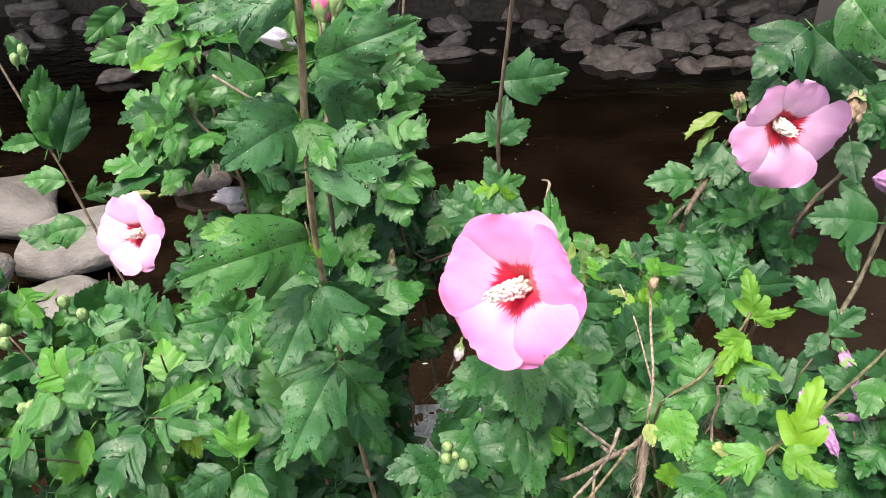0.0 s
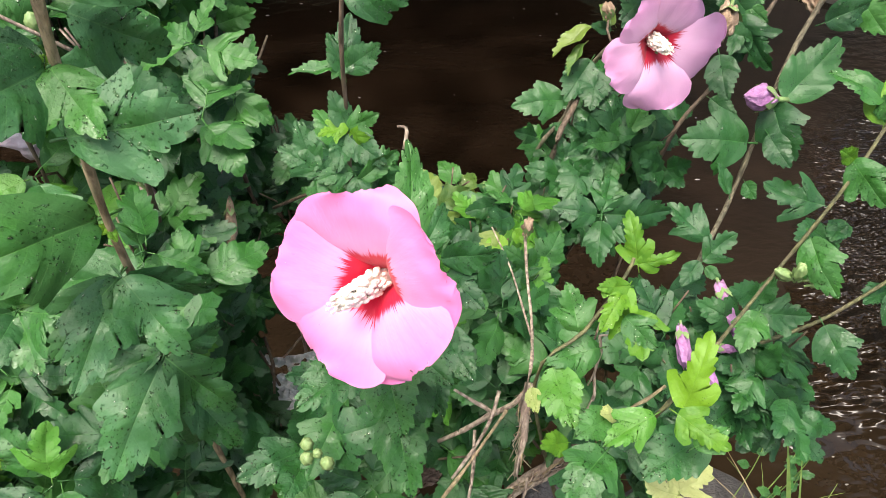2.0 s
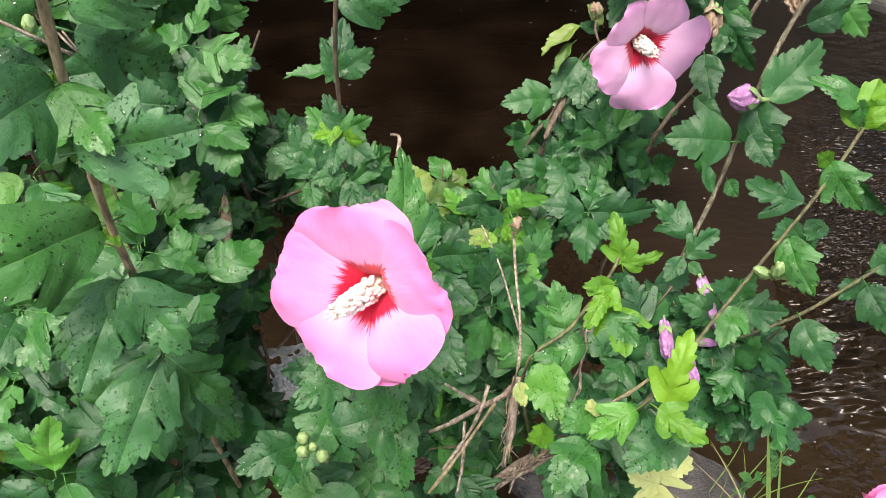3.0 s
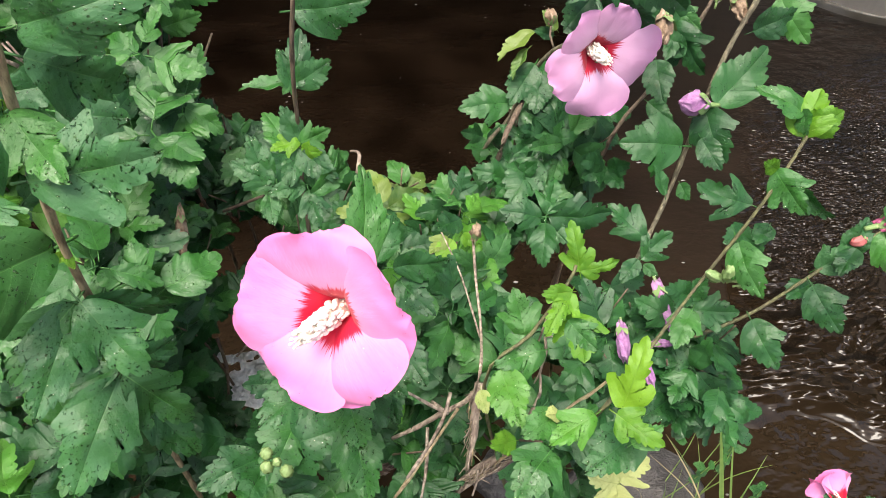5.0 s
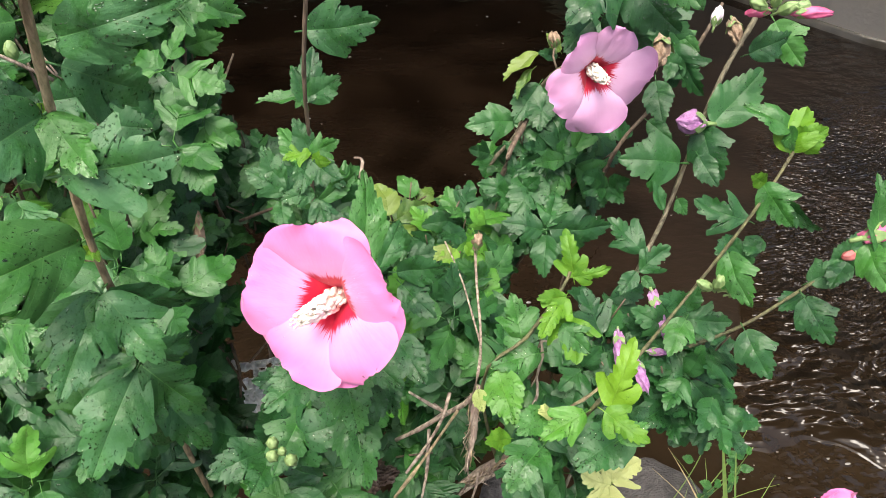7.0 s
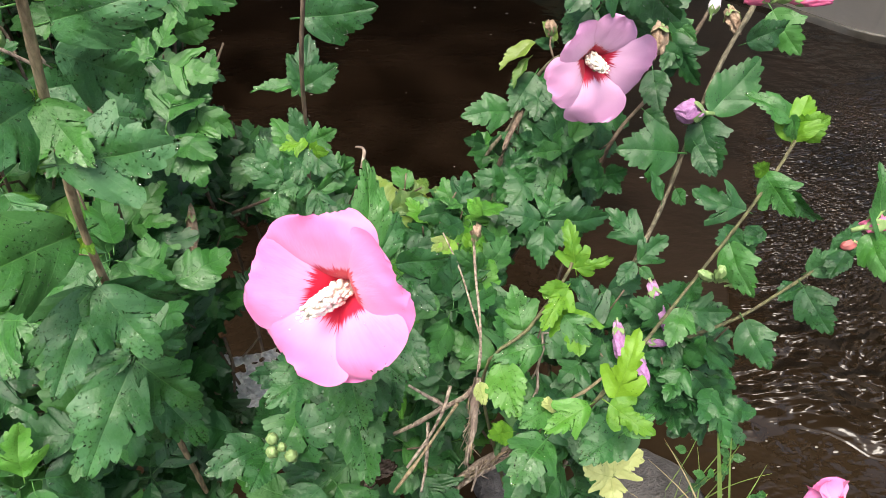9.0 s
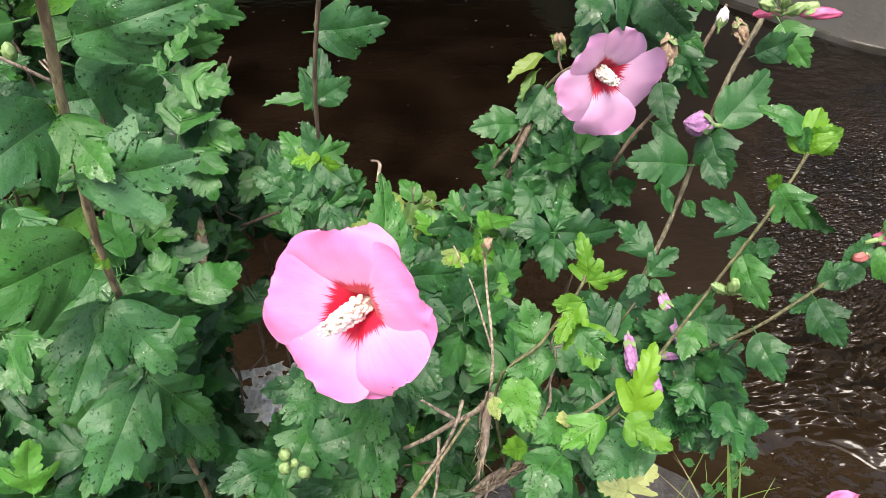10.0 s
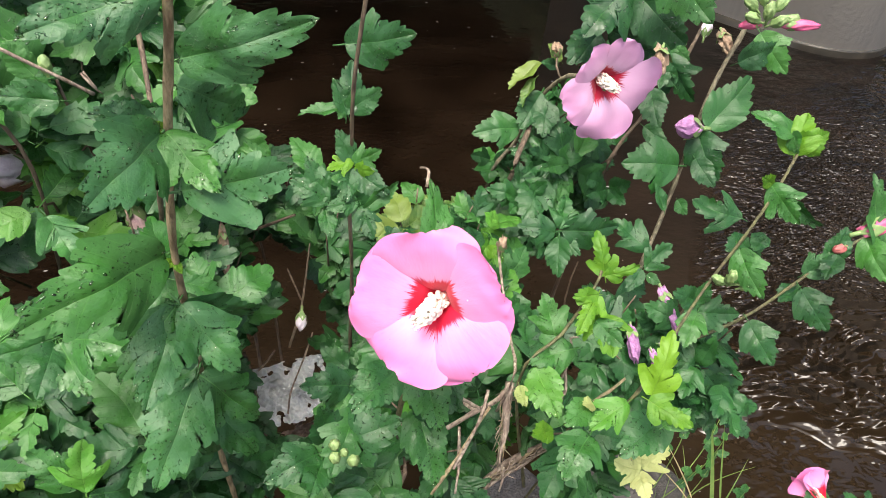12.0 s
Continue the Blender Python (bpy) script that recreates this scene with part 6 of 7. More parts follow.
right.leaf((0.469, 0.451, 1.165), (0.479, 0.406, 1.143), (-0.57, -0.46, 0.68), 1.0, "dark", 1)
right.leaf((0.536, 0.467, 1.187), (0.501, 0.455, 1.186), (-0, -0.05, 1), 1.0, "dark", 0)
right.leaf((0.534, 0.469, 1.203), (0.562, 0.466, 1.23), (-0.57, -0.64, 0.52), 1.0, "dark", 1)
right.leaf((0.562, 0.47, 1.213), (0.577, 0.481, 1.251), (-0.48, -0.78, 0.41), 0.9, "dark", 0)
right.leaf((0.565, 0.468, 1.226), (0.536, 0.447, 1.218), (-0.27, 0, 0.96), 0.9, "dark", 0)
right.leaf((0.405, 0.459, 1.184), (0.439, 0.439, 1.195), (-0.53, -0.52, 0.67), 1.0, "dark", 2)
right.leaf((0.4, 0.453, 1.191), (0.374, 0.426, 1.178), (-0.23, -0.25, 0.94), 1.0, "mid", 1)
right.leaf((0.409, 0.465, 1.191), (0.377, 0.468, 1.208), (0.16, -0.86, 0.48), 1.0, "dark", 0)
right.leaf((0.406, 0.464, 1.189), (0.412, 0.467, 1.217), (-0.69, -0.68, 0.25), 0.9, "dark", 0, rain=True)
right.leaf((0.402, 0.473, 1.153), (0.366, 0.483, 1.176), (0.04, -0.87, 0.48), 1.0, "dark", 1)
right.leaf((0.466, 0.498, 1.361), (0.434, 0.514, 1.383), (0.18, -0.65, 0.73), 0.8, "mid", 5, rain=True)
right.leaf((0.465, 0.5, 1.363), (0.458, 0.479, 1.354), (-0.93, 0.17, 0.33), 1.0, "mid", 0, rain=True)
right.leaf((0.463, 0.485, 1.347), (0.471, 0.502, 1.382), (-0.81, -0.43, 0.39), 1.15, "lime", 5)
right.leaf((0.468, 0.488, 1.352), (0.48, 0.476, 1.372), (-0.76, -0.65, 0.04), 1.3, "lime", 5)
right.leaf((0.514, 0.404, 1.294), (0.51, 0.433, 1.356), (-0.31, -0.86, 0.39), 0.6, "mid", 3)
right.leaf((0.506, 0.414, 1.303), (0.504, 0.373, 1.286), (-0.84, -0.14, 0.52), 0.9, "mid", 1)
right.leaf((0.394, 0.485, 1.134), (0.366, 0.495, 1.151), (-0.05, -0.89, 0.44), 0.95, "dark", 0)
right.leaf((0.394, 0.482, 1.131), (0.378, 0.457, 1.109), (-0.25, -0.55, 0.8), 0.95, "dark", 8, rain=True)
right.leaf((0.398, 0.482, 1.132), (0.411, 0.45, 1.128), (-0.59, -0.35, 0.73), 0.95, "dark", 7)
right.leaf((0.396, 0.485, 1.135), (0.393, 0.484, 1.174), (-0.79, -0.6, -0.09), 0.95, "dark", 5)
right.leaf((0.408, 0.425, 1.134), (0.438, 0.394, 1.108), (-0.29, -0.76, 0.58), 1.0, "dark", 3)
right.leaf((0.406, 0.429, 1.138), (0.402, 0.423, 1.18), (-0.8, -0.57, -0.17), 1.0, "dark", 3)
right.leaf((0.402, 0.429, 1.137), (0.368, 0.443, 1.142), (-0.21, -0.74, 0.64), 1.0, "dark", 8)
right.leaf((0.403, 0.427, 1.135), (0.373, 0.402, 1.133), (-0.08, 0.03, 1), 1.0, "dark", 2)
right.leaf((0.394, 0.425, 1.101), (0.372, 0.427, 1.124), (0.02, -0.99, 0.1), 1.0, "dark", 4)
right.leaf((0.396, 0.422, 1.099), (0.396, 0.389, 1.11), (-0.74, 0.22, 0.64), 1.0, "dark", 8)
right.leaf((0.393, 0.424, 1.099), (0.357, 0.402, 1.114), (0.49, -0.22, 0.85), 1.0, "dark", 5, rain=True)
right.leaf((0.395, 0.422, 1.098), (0.384, 0.386, 1.099), (-0.54, 0.19, 0.82), 1.0, "dark", 2)
right.leaf((0.43, 0.412, 1.098), (0.444, 0.382, 1.079), (-0.24, -0.59, 0.77), 0.95, "dark", 4)
right.leaf((0.427, 0.413, 1.098), (0.41, 0.388, 1.079), (-0.18, -0.51, 0.84), 0.95, "dark", 4)
right.leaf((0.43, 0.415, 1.101), (0.447, 0.408, 1.114), (-0.62, -0.55, 0.56), 0.95, "dark", 6)
right.leaf((0.321, 0.476, 1.103), (0.293, 0.458, 1.101), (0.12, -0.3, 0.95), 0.95, "dark", 7)
right.leaf((0.324, 0.475, 1.103), (0.342, 0.45, 1.1), (-0.34, -0.36, 0.87), 0.95, "dark", 4)
right.leaf((0.324, 0.478, 1.106), (0.33, 0.471, 1.136), (-0.77, -0.63, 0.03), 0.95, "dark", 5)
right.leaf((0.321, 0.475, 1.101), (0.296, 0.431, 1.092), (-0.16, -0.12, 0.98), 0.95, "dark", 2)
right.leaf((0.186, 0.516, 1.134), (0.162, 0.494, 1.143), (0.57, -0.36, 0.74), 0.95, "dark", 3, rain=True)
right.leaf((0.19, 0.517, 1.137), (0.209, 0.518, 1.154), (-0.57, -0.53, 0.63), 0.95, "dark", 0)
right.leaf((0.189, 0.515, 1.134), (0.192, 0.484, 1.133), (-0.42, -0.08, 0.9), 0.95, "dark", 6)
right.leaf((0.187, 0.518, 1.136), (0.17, 0.515, 1.164), (0.32, -0.94, 0.11), 0.95, "dark", 8)
right.leaf((0.265, 0.335, 1.245), (0.280, 0.355, 1.292), (-0.54, -0.71, 0.45), 0.82, "lime", 9)
right.leaf((0.257, 0.329, 1.250), (0.277, 0.299, 1.252), (-0.55, -0.28, 0.79), 1.0, "lime", 9)
right.leaf((0.250, 0.34, 1.235), (0.214, 0.325, 1.234), (0.15, -0.35, 0.93), 0.85, "fresh_lit", 2, rain=True)
right.leaf((0.2616, 0.4285, 1.2455), (0.2567, 0.384, 1.2417), (-0.30, -0.40, 0.87), 1.0, "lime", 4)
right.leaf((0.27, 0.441, 1.273), (0.264, 0.461, 1.307), (-0.35, -0.83, 0.43), 0.9, "lime", 9)
right.leaf((0.27, 0.441, 1.273), (0.296, 0.432, 1.287), (-0.45, -0.82, 0.36), 0.8, "lime", 9)
right.leaf((0.262, 0.432, 1.261), (0.234, 0.403, 1.252), (-0.02, -0.29, 0.96), 0.9, "lime", 9, rain=True)
right.leaf((0.263, 0.432, 1.261), (0.237, 0.429, 1.266), (0.18, -0.66, 0.73), 0.8, "lime", 0)
right.leaf((0.257, 0.418, 1.245), (0.267, 0.388, 1.246), (-0.57, -0.18, 0.8), 1.0, "mid", 2, rain=True)
right.leaf((0.233, 0.435, 1.211), (0.225, 0.455, 1.245), (-0.24, -0.85, 0.46), 1.0, "mid", 2, rain=True)
right.leaf((0.244, 0.418, 1.212), (0.202, 0.407, 1.217), (0.24, -0.5, 0.83), 1.0, "mid", 2, rain=True)
right.leaf((0.205, 0.41, 1.207), (0.207, 0.361, 1.201), (-0.3, -0.13, 0.94), 1.0, "fresh_lit", 0, rain=True)
right.leaf((0.233, 0.356, 1.217), (0.2, 0.341, 1.221), (0.25, -0.3, 0.92), 1.0, "mid", 0, rain=True)
right.leaf((0.205, 0.36, 1.184), (0.182, 0.352, 1.197), (0.58, -0.36, 0.73), 1.0, "lime", 0)
right.leaf((0.233, 0.356, 1.217), (0.22, 0.353, 1.225), (0.54, -0.23, 0.81), 1.2, "yellow", 0)
right.leaf((0.186, 0.397, 1.203), (0.186, 0.379, 1.197), (-0.23, -0.25, 0.94), 1.0, "yellow", 0, label="yellowing leaf", rain=True)
right.leaf((0.218, 0.331, 1.216), (0.184, 0.301, 1.219), (0.15, -0.09, 0.98), 1.1, "mid", 1, rain=True)
right.leaf((0.289, 0.335, 1.212), (0.239, 0.314, 1.205), (-0.01, -0.3, 0.95), 1.0, "dark", 0, rain=True)
right.leaf((0.263, 0.311, 1.239), (0.279, 0.31, 1.257), (-0.69, -0.43, 0.59), 1.0, "mid", 2, rain=True)
right.leaf((0.294, 0.339, 1.128), (0.314, 0.341, 1.152), (-0.65, -0.45, 0.61), 1.3, "yellow", 4, label="pale yellowing lobed leaf")
right.leaf((0.294, 0.339, 1.129), (0.297, 0.352, 1.15), (-0.5, -0.71, 0.5), 1.2, "yellow", 4)
right.leaf((0.293, 0.338, 1.127), (0.269, 0.344, 1.142), (0.22, -0.69, 0.69), 1.2, "yellow", 4)
right.leaf((0.291, 0.338, 1.127), (0.285, 0.311, 1.127), (-0.29, 0.07, 0.95), 1.0, "yellow", 1)
right.leaf((0.207, 0.571, 1.199), (0.187, 0.552, 1.191), (-0.04, -0.37, 0.93), 1.0, "lime", 0)
right.leaf((0.216, 0.573, 1.203), (0.225, 0.555, 1.204), (-0.7, -0.3, 0.65), 1.0, "lime", 1, rain=True)
right.leaf((0.202, 0.574, 1.201), (0.183, 0.56, 1.198), (0.14, -0.36, 0.92), 1.0, "blotch", 2)
# mostly dark tones: shade under bloom and leaves, carried by leaf colour
right.spray(157, (0.361, 0.735, 1.15), (0.075, 0.085, 0.092), 51, 0.058, tones=('dark', 'dark', 'mid'), keep=30)
right.spray(158, (0.3, 0.657, 1.109), (0.084, 0.067, 0.062), 40, 0.052, tones=('dark', 'dark', 'mid'), keep=16)
right.spray(159, (0.408, 0.768, 1.228), (0.06, 0.073, 0.08), 32, 0.05, tones=('dark',), keep=10)
right.spray(160, (0.232, 0.575, 1.121), (0.052, 0.087, 0.079), 40, 0.045, tones=('dark', 'mid', 'dark', 'fresh_lit'), keep=10)
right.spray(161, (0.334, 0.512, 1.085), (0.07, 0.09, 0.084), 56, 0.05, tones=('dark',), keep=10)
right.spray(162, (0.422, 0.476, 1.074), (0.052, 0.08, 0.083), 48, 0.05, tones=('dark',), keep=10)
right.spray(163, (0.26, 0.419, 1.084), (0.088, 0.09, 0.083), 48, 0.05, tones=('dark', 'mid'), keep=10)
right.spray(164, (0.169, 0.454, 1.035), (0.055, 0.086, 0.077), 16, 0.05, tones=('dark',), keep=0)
right.stem([(0.22, 0.55, 0.85), (0.191, 0.42, 1.169), (0.208, 0.468, 1.18), (0.214, 0.515, 1.201), (0.22, 0.556, 1.224)], 0.0018, 0.0012, DRY, "twig", label="bare dry brown twig")
right.stem([(0.207, 0.467, 1.178), (0.201, 0.522, 1.204), (0.191, 0.557, 1.223)], 0.001, 0.0007, DRY, "twig")
right.stem([(0.1303, 0.4609, 1.0516), (0.1517, 0.4516, 1.0785), (0.1703, 0.4434, 1.1068), (0.188, 0.4357, 1.1301), (0.1991, 0.4361, 1.1458)], 0.0020, 0.0028, DRY, "twig", 0.35, "thick dry broken twig")
right.stem([(0.1183, 0.3936, 1.0624), (0.1367, 0.4053, 1.0769), (0.1519, 0.4151, 1.091), (0.1689, 0.4267, 1.1074), (0.1824, 0.433, 1.1268)], 0.0016, 0.0014, BARK_TAN, "twig", 0.5, "pale knobbly dry twig")
right.stem([(0.159, 0.4433, 1.0887), (0.1551, 0.4249, 1.0714), (0.1517, 0.4129, 1.0602), (0.1453, 0.3986, 1.0453)], 0.0016, 0.0011, DRY, "twig", 0.4)
right.stem([(0.1632, 0.4727, 1.0952), (0.1715, 0.4492, 1.1073), (0.1746, 0.4404, 1.1117)], 0.0012, 0.0018, DRY, "twig", 0.3)
right.stem([(0.2011, 0.4384, 1.1519), (0.1964, 0.4267, 1.1321), (0.1944, 0.4153, 1.1116), (0.1861, 0.4012, 1.0772)], 0.0040, 0.0022, DRY, "twig", 0.5, "frayed dry stub")
right.stem([(0.1844, 0.4206, 0.9946), (0.2048, 0.4253, 1.0072), (0.2261, 0.4238, 1.0232), (0.2398, 0.4182, 1.0535), (0.2491, 0.4059, 1.0877)], 0.0024, 0.0022, DRY, "twig", 0.35, "dry twig with torn bark")
right.stem([(0.1909, 0.427, 1.0052), (0.2119, 0.4291, 1.0227), (0.2297, 0.4221, 1.0529), (0.2483, 0.4082, 1.0864)], 0.0042, 0.0030, DRY, "twig", 0.45)
right.stem([(0.2532, 0.4394, 1.2008), (0.2552, 0.4357, 1.1851), (0.2511, 0.4297, 1.1653), (0.2505, 0.4202, 1.1517), (0.2417, 0.4107, 1.1352), (0.2355, 0.4088, 1.1190)], 0.0013, 0.0019, DRY, "twig", 0.4, "pale dry upright twig")
right.stem([(0.2511, 0.4297, 1.1653), (0.2462, 0.4265, 1.1560)], 0.0012, 0.0006, DRY, "twig", 0.3)
right.stem([(0.2532, 0.4394, 1.2008), (0.2580, 0.4395, 1.2005), (0.2610, 0.4380, 1.2010)], 0.0010, 0.0006, DRY, "twig", 0.3)
right.stem([(0.1349, 0.4253, 1.1743), (0.1528, 0.4187, 1.1612), (0.1677, 0.4146, 1.1499)], 0.0011, 0.0015, DRY, "twig", 0.3)
right.stem([(0.1684, 0.4168, 1.1767), (0.1606, 0.4047, 1.1598), (0.1457, 0.3881, 1.1514), (0.1230, 0.3644, 1.1502)], 0.0016, 0.0012, DRY, "twig", 0.4, "pale dry forked twig")
right.stem([(0.2067, 0.4219, 1.0349), (0.2034, 0.4138, 1.0238), (0.1988, 0.4073, 1.0134)], 0.0014, 0.0010, DRY, "twig", 0.3)
right.stem([(0.34, 0.60, 1.02), (0.3278, 0.5614, 1.0598), (0.3206, 0.5357, 1.0427), (0.3142, 0.5146, 1.0307), (0.3049, 0.4996, 1.0292), (0.2897, 0.482, 1.0242)], 0.0013, 0.0016, BARK_TAN, "twig", 0.5)
right.stem([(0.3054, 0.4116, 1.1628), (0.2906, 0.4101, 1.1481), (0.2763, 0.4103, 1.1355), (0.2491, 0.4059, 1.0877)], 0.0013, 0.0017, BARK_TAN, "twig", 0.4)


def frayed(shrub, a, b, n, loose, seed):
    """Thin torn fibres of bark that lie along a broken twig."""
    rng = random.Random(seed)
    a, b = Vector(a), Vector(b)
    for q in range(n):
        f = rng.uniform(0.0, 0.8)
        g = min(1.1, f + rng.uniform(0.15, 0.5))
        p, e = a.lerp(b, f), a.lerp(b, g)
        side = Vector((rng.gauss(0, loose), rng.gauss(0, loose), rng.gauss(0, loose)))
        bend = Vector((rng.gauss(0, loose), rng.gauss(0, loose), rng.gauss(0, loose)))
        shrub.stem([p + side * 0.4, p.lerp(e, 0.5) + bend * 0.7, e + side], rng.uniform(0.0005, 0.0012), 0.0004, rng.choice((DRY, DRY, BARK, BARK_TAN)), "bark_fibre", 0.2)


frayed(right, (0.2011, 0.4384, 1.1519), (0.1861, 0.4012, 1.0772), 26, 0.0045, 31)
frayed(right, (0.1880, 0.4250, 1.0000), (0.2491, 0.4059, 1.0877), 24, 0.0040, 32)
frayed(right, (0.1880, 0.4357, 1.1301), (0.2050, 0.4330, 1.1450), 8, 0.0060, 33)
flower(right, (0.3520, 0.6630, 1.3430), (0.12, -0.98, 0.06), 0.0555, PETAL_MAUVE, -30, "mauve-pink hibiscus bloom with a dark crimson heart", droop=(-4, -4, -8, -12, -10), sizes=(0.92, 0.84, 0.98, 1.17, 1.12))
bud(right, (0.481, 0.642, 1.281), (-0.99, 0, 0.14), 0.0125, PURPLE, 1.2, 0.15, "spent_flower", "closed purple spent bloom", True, 165)
bud(right, (0.542, 0.632, 1.404), (0.87, -0.47, 0.13), 0.0066, MAGENTA, 2.8, 0.02, "bud", "magenta-pink bud in a green calyx", True, 166)
bud(right, (0.526, 0.658, 1.395), (-0.99, 0.11, -0.13), 0.006, MAGENTA, 2.2, 0.02, "bud", "magenta-pink bud", True, 167)
bud(right, (0.523, 0.644, 1.409), (-0.08, 0.03, 1), 0.006, BUDGREEN, 1.6, 0.1, "bud", "", True, 168)
bud(right, (0.511, 0.645, 1.405), (-0.91, 0.13, 0.39), 0.006, BUDGREEN, 1.6, 0.1, "bud", "", True, 169)
bud(right, (0.534, 0.647, 1.416), (0.58, 0.05, 0.81), 0.006, BUDGREEN, 1.6, 0.1, "bud", "", True, 170)
bud(right, (0.521, 0.655, 1.42), (-0.23, 0.42, 0.88), 0.006, BUDGREEN, 1.6, 0.1, "bud", "", True, 171)
bud(right, (0.528, 0.637, 1.404), (0.5, -0.57, 0.65), 0.006, BUDGREEN, 1.6, 0.1, "bud", "", True, 172)
bud(right, (0.51, 0.654, 1.415), (-0.69, 0.41, 0.6), 0.006, BUDGREEN, 1.6, 0.1, "bud", "", True, 173)
bud(right, (0.539, 0.636, 1.406), (0.83, -0.38, 0.41), 0.006, BUDGREEN, 1.6, 0.1, "bud", "", True, 174)
bud(right, (0.449, 0.698, 1.345), (-0.45, -0.76, -0.48), 0.009, BROWNED, 2.0, 0.5, "spent_flower", "shrivelled brown spent bloom", True, 175)
bud(right, (0.536, 0.713, 1.356), (-0.06, -0.88, -0.47), 0.007, BROWNED, 2.2, 0.45, "spent_flower", "shrivelled brown spent bloom", True, 176)
bud(right, (0.529, 0.737, 1.35), (0.23, 0.36, 0.9), 0.0065, WHITEBUD, 1.6, 0.1, "spent_flower", "pale lilac spent bloom", True, 177)
bud(right, (0.353, 0.76, 1.322), (-0.18, 0.36, 0.91), 0.0065, BROWNED, 1.2, 0.3, "spent_flower", "brown withered bud", True, 178)
bud(right, (0.396, 0.500, 1.169), (0.10, -0.85, -0.50), 0.0078, PURPLE, 3.2, 0.15, "spent_flower", "wilted purple bloom", True, 179)
bud(right, (0.400, 0.488, 1.156), (0.20, -0.86, -0.46), 0.0078, PURPLE, 2.2, 0.2, "spent_flower", "wilted purple bloom", True, 180)
bud(right, (0.359, 0.485, 1.136), (-0.10, -0.80, -0.59), 0.0066, PURPLE, 3.0, 0.2, "spent_flower", "wilted purple bloom", True, 181)
bud(right, (0.351, 0.434, 1.157), (0.18, -0.82, -0.54), 0.0059, PURPLE, 2.8, 0.2, "spent_flower", "wilted purple bloom", True, 182)
bud(right, (0.384, 0.462, 1.137), (0.9, -0.42, 0.12), 0.0044, PURPLE, 2.0, 0.2, "spent_flower", "wilted purple bloom", True, 183)
bud(right, (0.577, 0.474, 1.229), (-1, -0.09, 0.03), 0.006, DUSKY, 1.7, 0.0, "bud", "dusky red bud in a green calyx", True, 184)
bud(right, (0.512, 0.417, 1.308), (0.88, -0.22, 0.41), 0.01, MAGENTA, 2.0, 0.1, "bud", "bright pink opening bud", True, 185)
bud(right, (0.408, 0.441, 1.243), (-0.09, -0.14, 0.99), 0.005, BUDGREEN, 1.8, 0.15, "bud", "", True, 186)
bud(right, (0.416, 0.438, 1.242), (0.74, -0.25, 0.62), 0.005, BUDGREEN, 1.8, 0.15, "bud", "", True, 187)
bud(right, (0.400, 0.442, 1.242), (-0.82, 0.08, 0.57), 0.005, BUDGREEN, 1.8, 0.15, "bud", "", True, 188)
bud(right, (0.413, 0.443, 1.247), (0.53, -0.24, 0.82), 0.005, BUDGREEN, 1.8, 0.15, "bud", "", True, 189)
bud(right, (0.421, 0.434, 1.239), (0.86, -0.25, 0.44), 0.005, BUDGREEN, 1.8, 0.15, "bud", "", True, 190)
bud(right, (0.218, 0.54, 1.229), (0.13, 0.42, 0.9), 0.0042, BROWNED, 1.8, 0.6, "seed_pod", "dry brown seed pod", True, 191)
right.stem([(-0.055, 0.948, 1.162), (-0.029, 0.968, 1.19), (-0.012, 0.989, 1.218)], 0.0022, 0.0014, TWIG_RED, "twig")
right.stem([(-0.231, 0.937, 1.246), (-0.206, 0.913, 1.228), (-0.189, 0.892, 1.21)], 0.0022, 0.0014, TWIG_RED, "twig")
right.stem([(-0.238, 0.906, 1.241), (-0.207, 0.898, 1.242), (-0.189, 0.912, 1.232)], 0.0022, 0.0014, TWIG_RED, "twig")
right.stem([(-0.076, 0.483, 1.185), (-0.06, 0.472, 1.178), (-0.06, 0.494, 1.127)], 0.0022, 0.0014, TWIG_RED, "twig")
right.stem([(-0.039, 0.656, 1.008), (-0.032, 0.632, 0.985), (-0.031, 0.597, 0.978)], 0.0022, 0.0014, TWIG_RED, "twig")
right.stem([(0.087, 0.401, 1.073), (0.096, 0.409, 1.084), (0.1, 0.429, 1.077)], 0.0022, 0.0014, TWIG_RED, "twig")
right.finish()

# ---- a bloom low over the water ----
low = Shrub("low hibiscus branch with one pink bloom", (0.80, 0.42, 0.42))
low.stem([(0.8, 0.42, 0.43), (0.8, 0.45, 0.6), (0.824, 0.469, 0.676)], 0.004, 0.0025, TWIG_GREEN, "stem")
flower(low, (0.8160, 0.434, 0.680), (0.02, 0.98, 0.04), 0.056, PETAL, 15, "pink funnel-shaped bloom seen from its side", droop=(34, 30, 32, 36, 30))
low.spray(196, (0.859, 0.368, 0.622), (0.109, 0.091, 0.085), 8, 0.05, tones=('mid', 'dark'), keep=10)
low.finish()

# ---- clutter on the bank ----


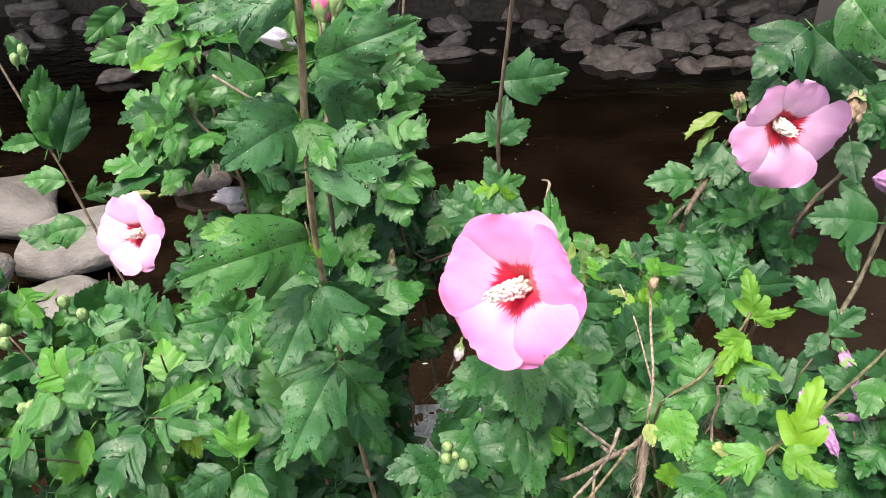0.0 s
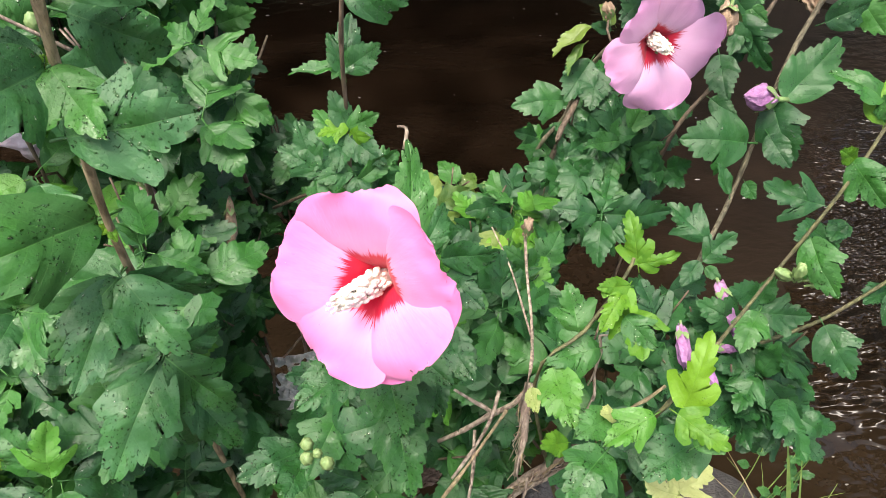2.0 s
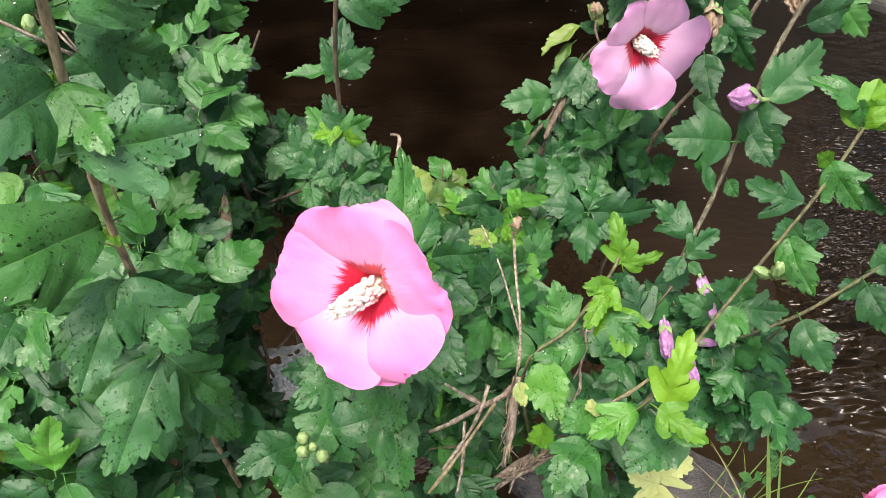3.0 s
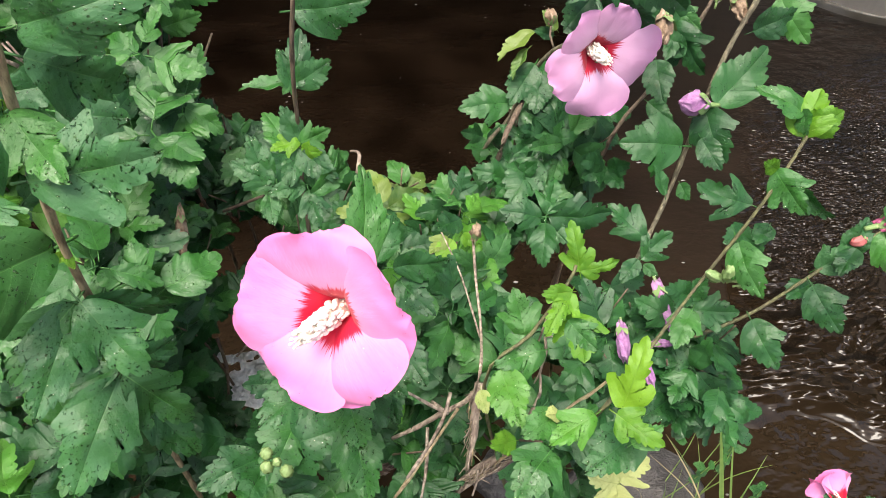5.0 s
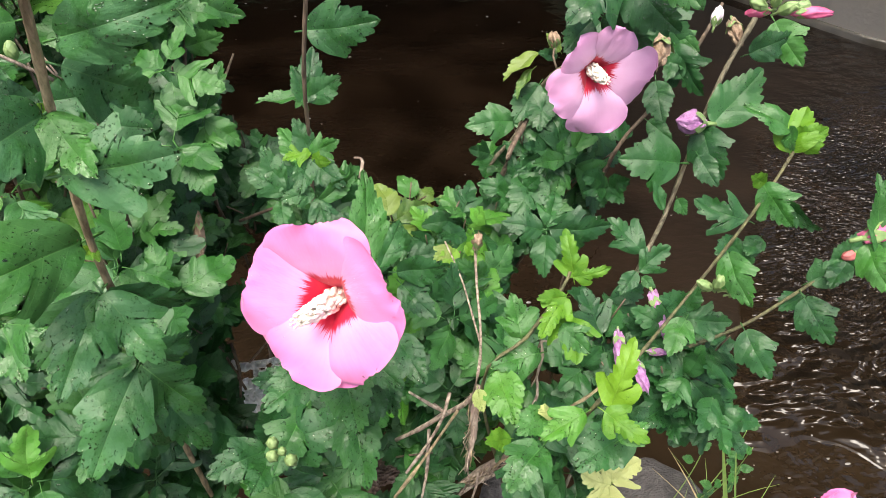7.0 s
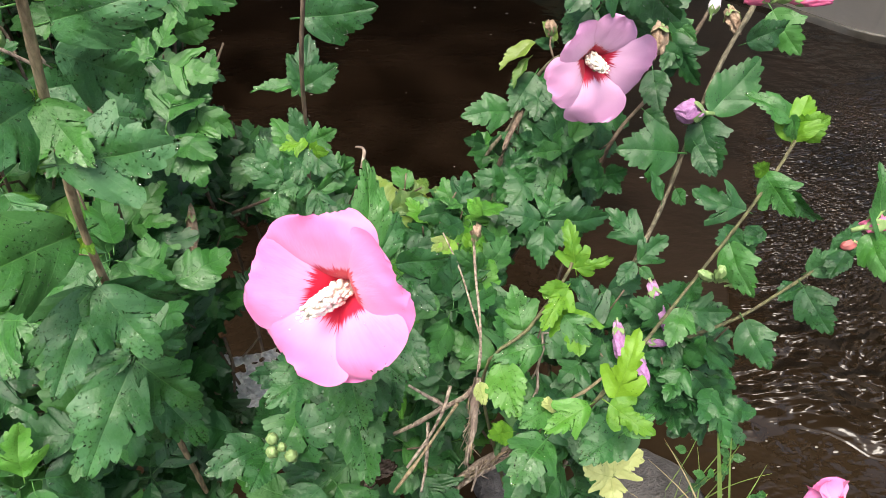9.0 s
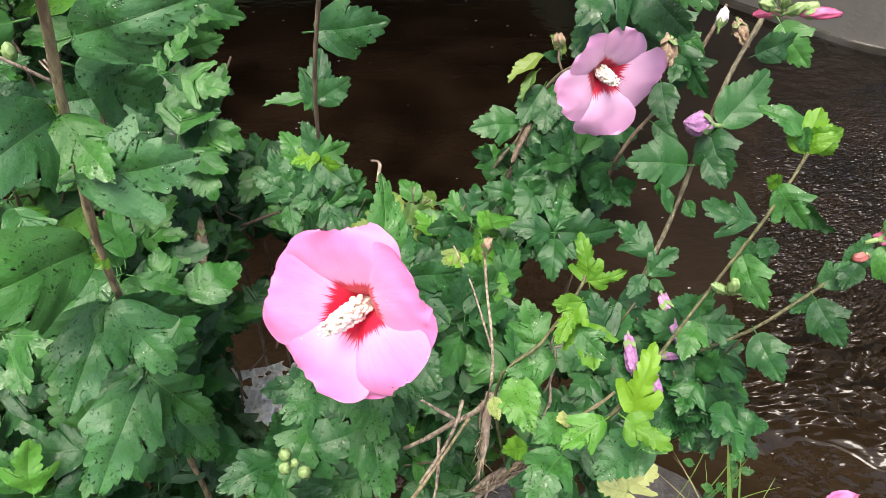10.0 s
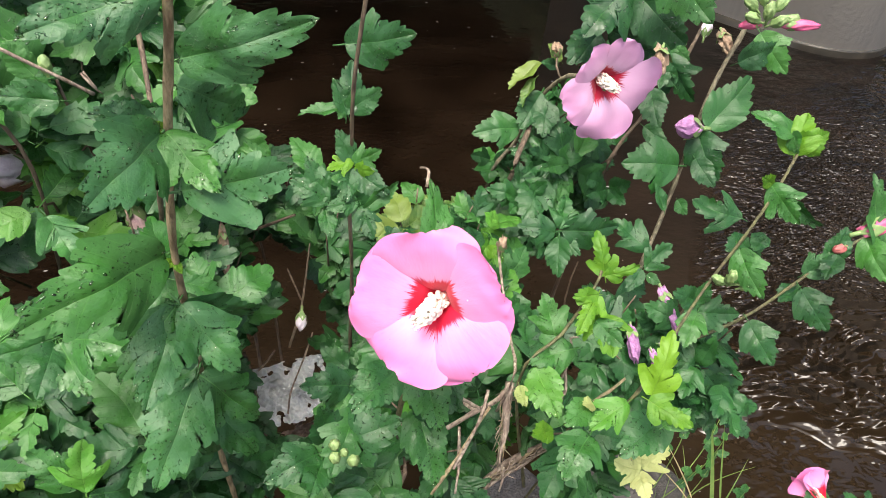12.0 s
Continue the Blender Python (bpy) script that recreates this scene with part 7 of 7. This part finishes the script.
def scrap(name, at, size, turn, mat, label, category, seed, holes=0.0):
    """A crumpled, torn sheet with ragged edges."""
    bm = bmesh.new()
    n = 110
    rows = []
    for i in range(n + 1):
        ring = []
        for j in range(n + 1):
            u, v = i / n - 0.5, j / n - 0.5
            p = Vector((u * size[0], v * size[1], 0))
            k = p * (3.2 / max(size)) + Vector((seed, 0, 0))
            p.z = size[2] * (noise.noise(k * 1.6) + 0.5 * abs(noise.noise(k * 4.0)) + 0.3 * noise.noise(k * 9))
            ring.append(bm.verts.new(p))
        rows.append(ring)
    for i in range(n):
        for j in range(n):
            u, v = (i + 0.5) / n - 0.5, (j + 0.5) / n - 0.5
            if max(abs(u), abs(v)) * 2 + 0.55 * noise.noise(Vector((u * 5 + seed, v * 5, 1))) + 0.2 * noise.noise(Vector((u * 14, v * 14, seed))) < 0.88:
                bm.faces.new((rows[i][j], rows[i + 1][j], rows[i + 1][j + 1], rows[i][j + 1]))
    bmesh.ops.delete(bm, geom=[v for v in bm.verts if not v.link_faces], context="VERTS")
    bmesh.ops.solidify(bm, geom=bm.faces[:], thickness=0.0006)
    ob = mesh_ob(name, bm, mat, smooth=False)
    ob.matrix_basis = pose(*at, *turn)
    return tagged(ob, label, category)


scrap("torn_paper", (0.005, 0.735, 0.815), (0.135, 0.09, 0.03), (48, 5, 10), PAPER, "torn grey-white printed paper caught among the twigs", "paper scrap", 3)
scrap("paper_scrap", (-0.073, 0.76, 0.85), (0.035, 0.03, 0.01), (50, 10, 40), PAPER, "small white scrap of paper among the leaves", "paper scrap", 21)
scrap("dead_leaf", (0.12, 0.62, 0.74), (0.09, 0.07, 0.03), (40, 10, 40), DEADLEAF, "curled brown dead leaf caught among the twigs", "dead leaf", 8)
scrap("dead_leaf", (0.03, 0.70, 0.72), (0.09, 0.08, 0.03), (35, -10, 80), DEADLEAF, "greyish brown dead leaf under the paper", "dead leaf", 12)


def grass_tuft(x, y, z, blades, tall, mat, label, seed, sprigs=0):
    rng = random.Random(seed)
    top = tagged(new("grass_tuft"), label, "grass")
    top.location = (x, y, z)
    for q in range(blades):
        bm = bmesh.new()
        a, lean, h = rng.uniform(0, 6.3), rng.uniform(0.05, 0.5), tall * rng.uniform(0.5, 1.0)
        side = Vector((-math.sin(a), math.cos(a), 0)) * 0.0025
        foot = Vector((rng.uniform(-0.05, 0.05), rng.uniform(-0.04, 0.04), 0))
        prev = None
        for s in range(9):
            f = s / 8
            p = foot + Vector((math.cos(a) * lean * h * f * f, math.sin(a) * lean * h * f * f, h * f * (1 - 0.2 * lean * f)))
            w = side * (1 - f * 0.9)
            pair = (bm.verts.new(p - w), bm.verts.new(p + Vector((0, 0, 0.0006))), bm.verts.new(p + w))
            if prev:
                bm.faces.new((prev[0], prev[1], pair[1], pair[0]))
                bm.faces.new((prev[1], prev[2], pair[2], pair[1]))
            prev = pair
        part("blade", bm, mat, top)
    for q in range(sprigs):
        foot = Vector((rng.uniform(-0.05, 0.08), rng.uniform(-0.03, 0.05), 0))
        bm = bmesh.new()
        tip = foot + Vector((rng.uniform(0.0, 0.07), rng.uniform(-0.02, 0.05), tall * rng.uniform(0.7, 1.0)))
        tube(bm, spline([foot, foot.lerp(tip, 0.5) + Vector((0.01, 0, 0)), tip], 0.02), 0.0012, 0.0008, 5)
        stalk = part("stalk", bm, GRASS, top)
        for s in range(4):
            base = foot.lerp(tip, 0.55 + 0.14 * s)
            way = Vector((rng.choice((-1, 1)) * 0.02, rng.uniform(-0.015, 0.01), 0.008))
            m = axes(base, way, (0, -0.6, 0.8)) @ Matrix.Scale(0.024, 4)
            piece("leaflet", LEAF_MESH["mid", 0], stalk, m)


def tall_blade(top, foot, tip, width, bend, mat):
    """One strap-shaped blade with a keel."""
    bm = bmesh.new()
    prev = None
    a, b = Vector(foot), Vector(tip)
    for s in range(11):
        f = s / 10
        p = a.lerp(b, f) + Vector((bend * math.sin(f * 3.1), 0, 0))
        w = Vector((width * (1 - f ** 4 * 0.9), 0.2 * width, 0))
        ring = (bm.verts.new(p - w), bm.verts.new(p + Vector((0, width * 0.5, 0))), bm.verts.new(p + w))
        if prev:
            bm.faces.new((prev[0], prev[1], ring[1], ring[0]))
            bm.faces.new((prev[1], prev[2], ring[2], ring[1]))
        prev = ring
    part("blade", bm, mat, top)


edge_grass = tagged(new("grass_tuft"), "upright green and dry straw grass blades on the bank", "grass")
edge_grass.location = (0.60, 0.47, 0.44)
tall_blade(edge_grass, (0.11, 0.0, 0.0), (-0.022, 0.045, 0.44), 0.0052, 0.004, GRASS)
tall_blade(edge_grass, (0.135, 0.0, 0.0), (0.004, 0.045, 0.43), 0.0026, -0.004, GRASS)
tall_blade(edge_grass, (0.10, 0.01, 0.0), (-0.09, 0.05, 0.41), 0.0016, 0.02, STRAW)
tall_blade(edge_grass, (0.11, 0.02, 0.0), (-0.11, 0.04, 0.38), 0.0014, 0.03, STRAW)

grass_tuft(0.70, 0.62, 0.42, 4, 0.22, GRASS, "thin green grass on the stream bank", 4, 4)
grass_tuft(0.62, 0.60, 0.44, 2, 0.18, STRAW, "dry straw-coloured grass on the stream bank", 9)
grass_tuft(0.78, 0.60, 0.36, 2, 0.20, GRASS, "thin green grass on the stream bank", 14, 2)
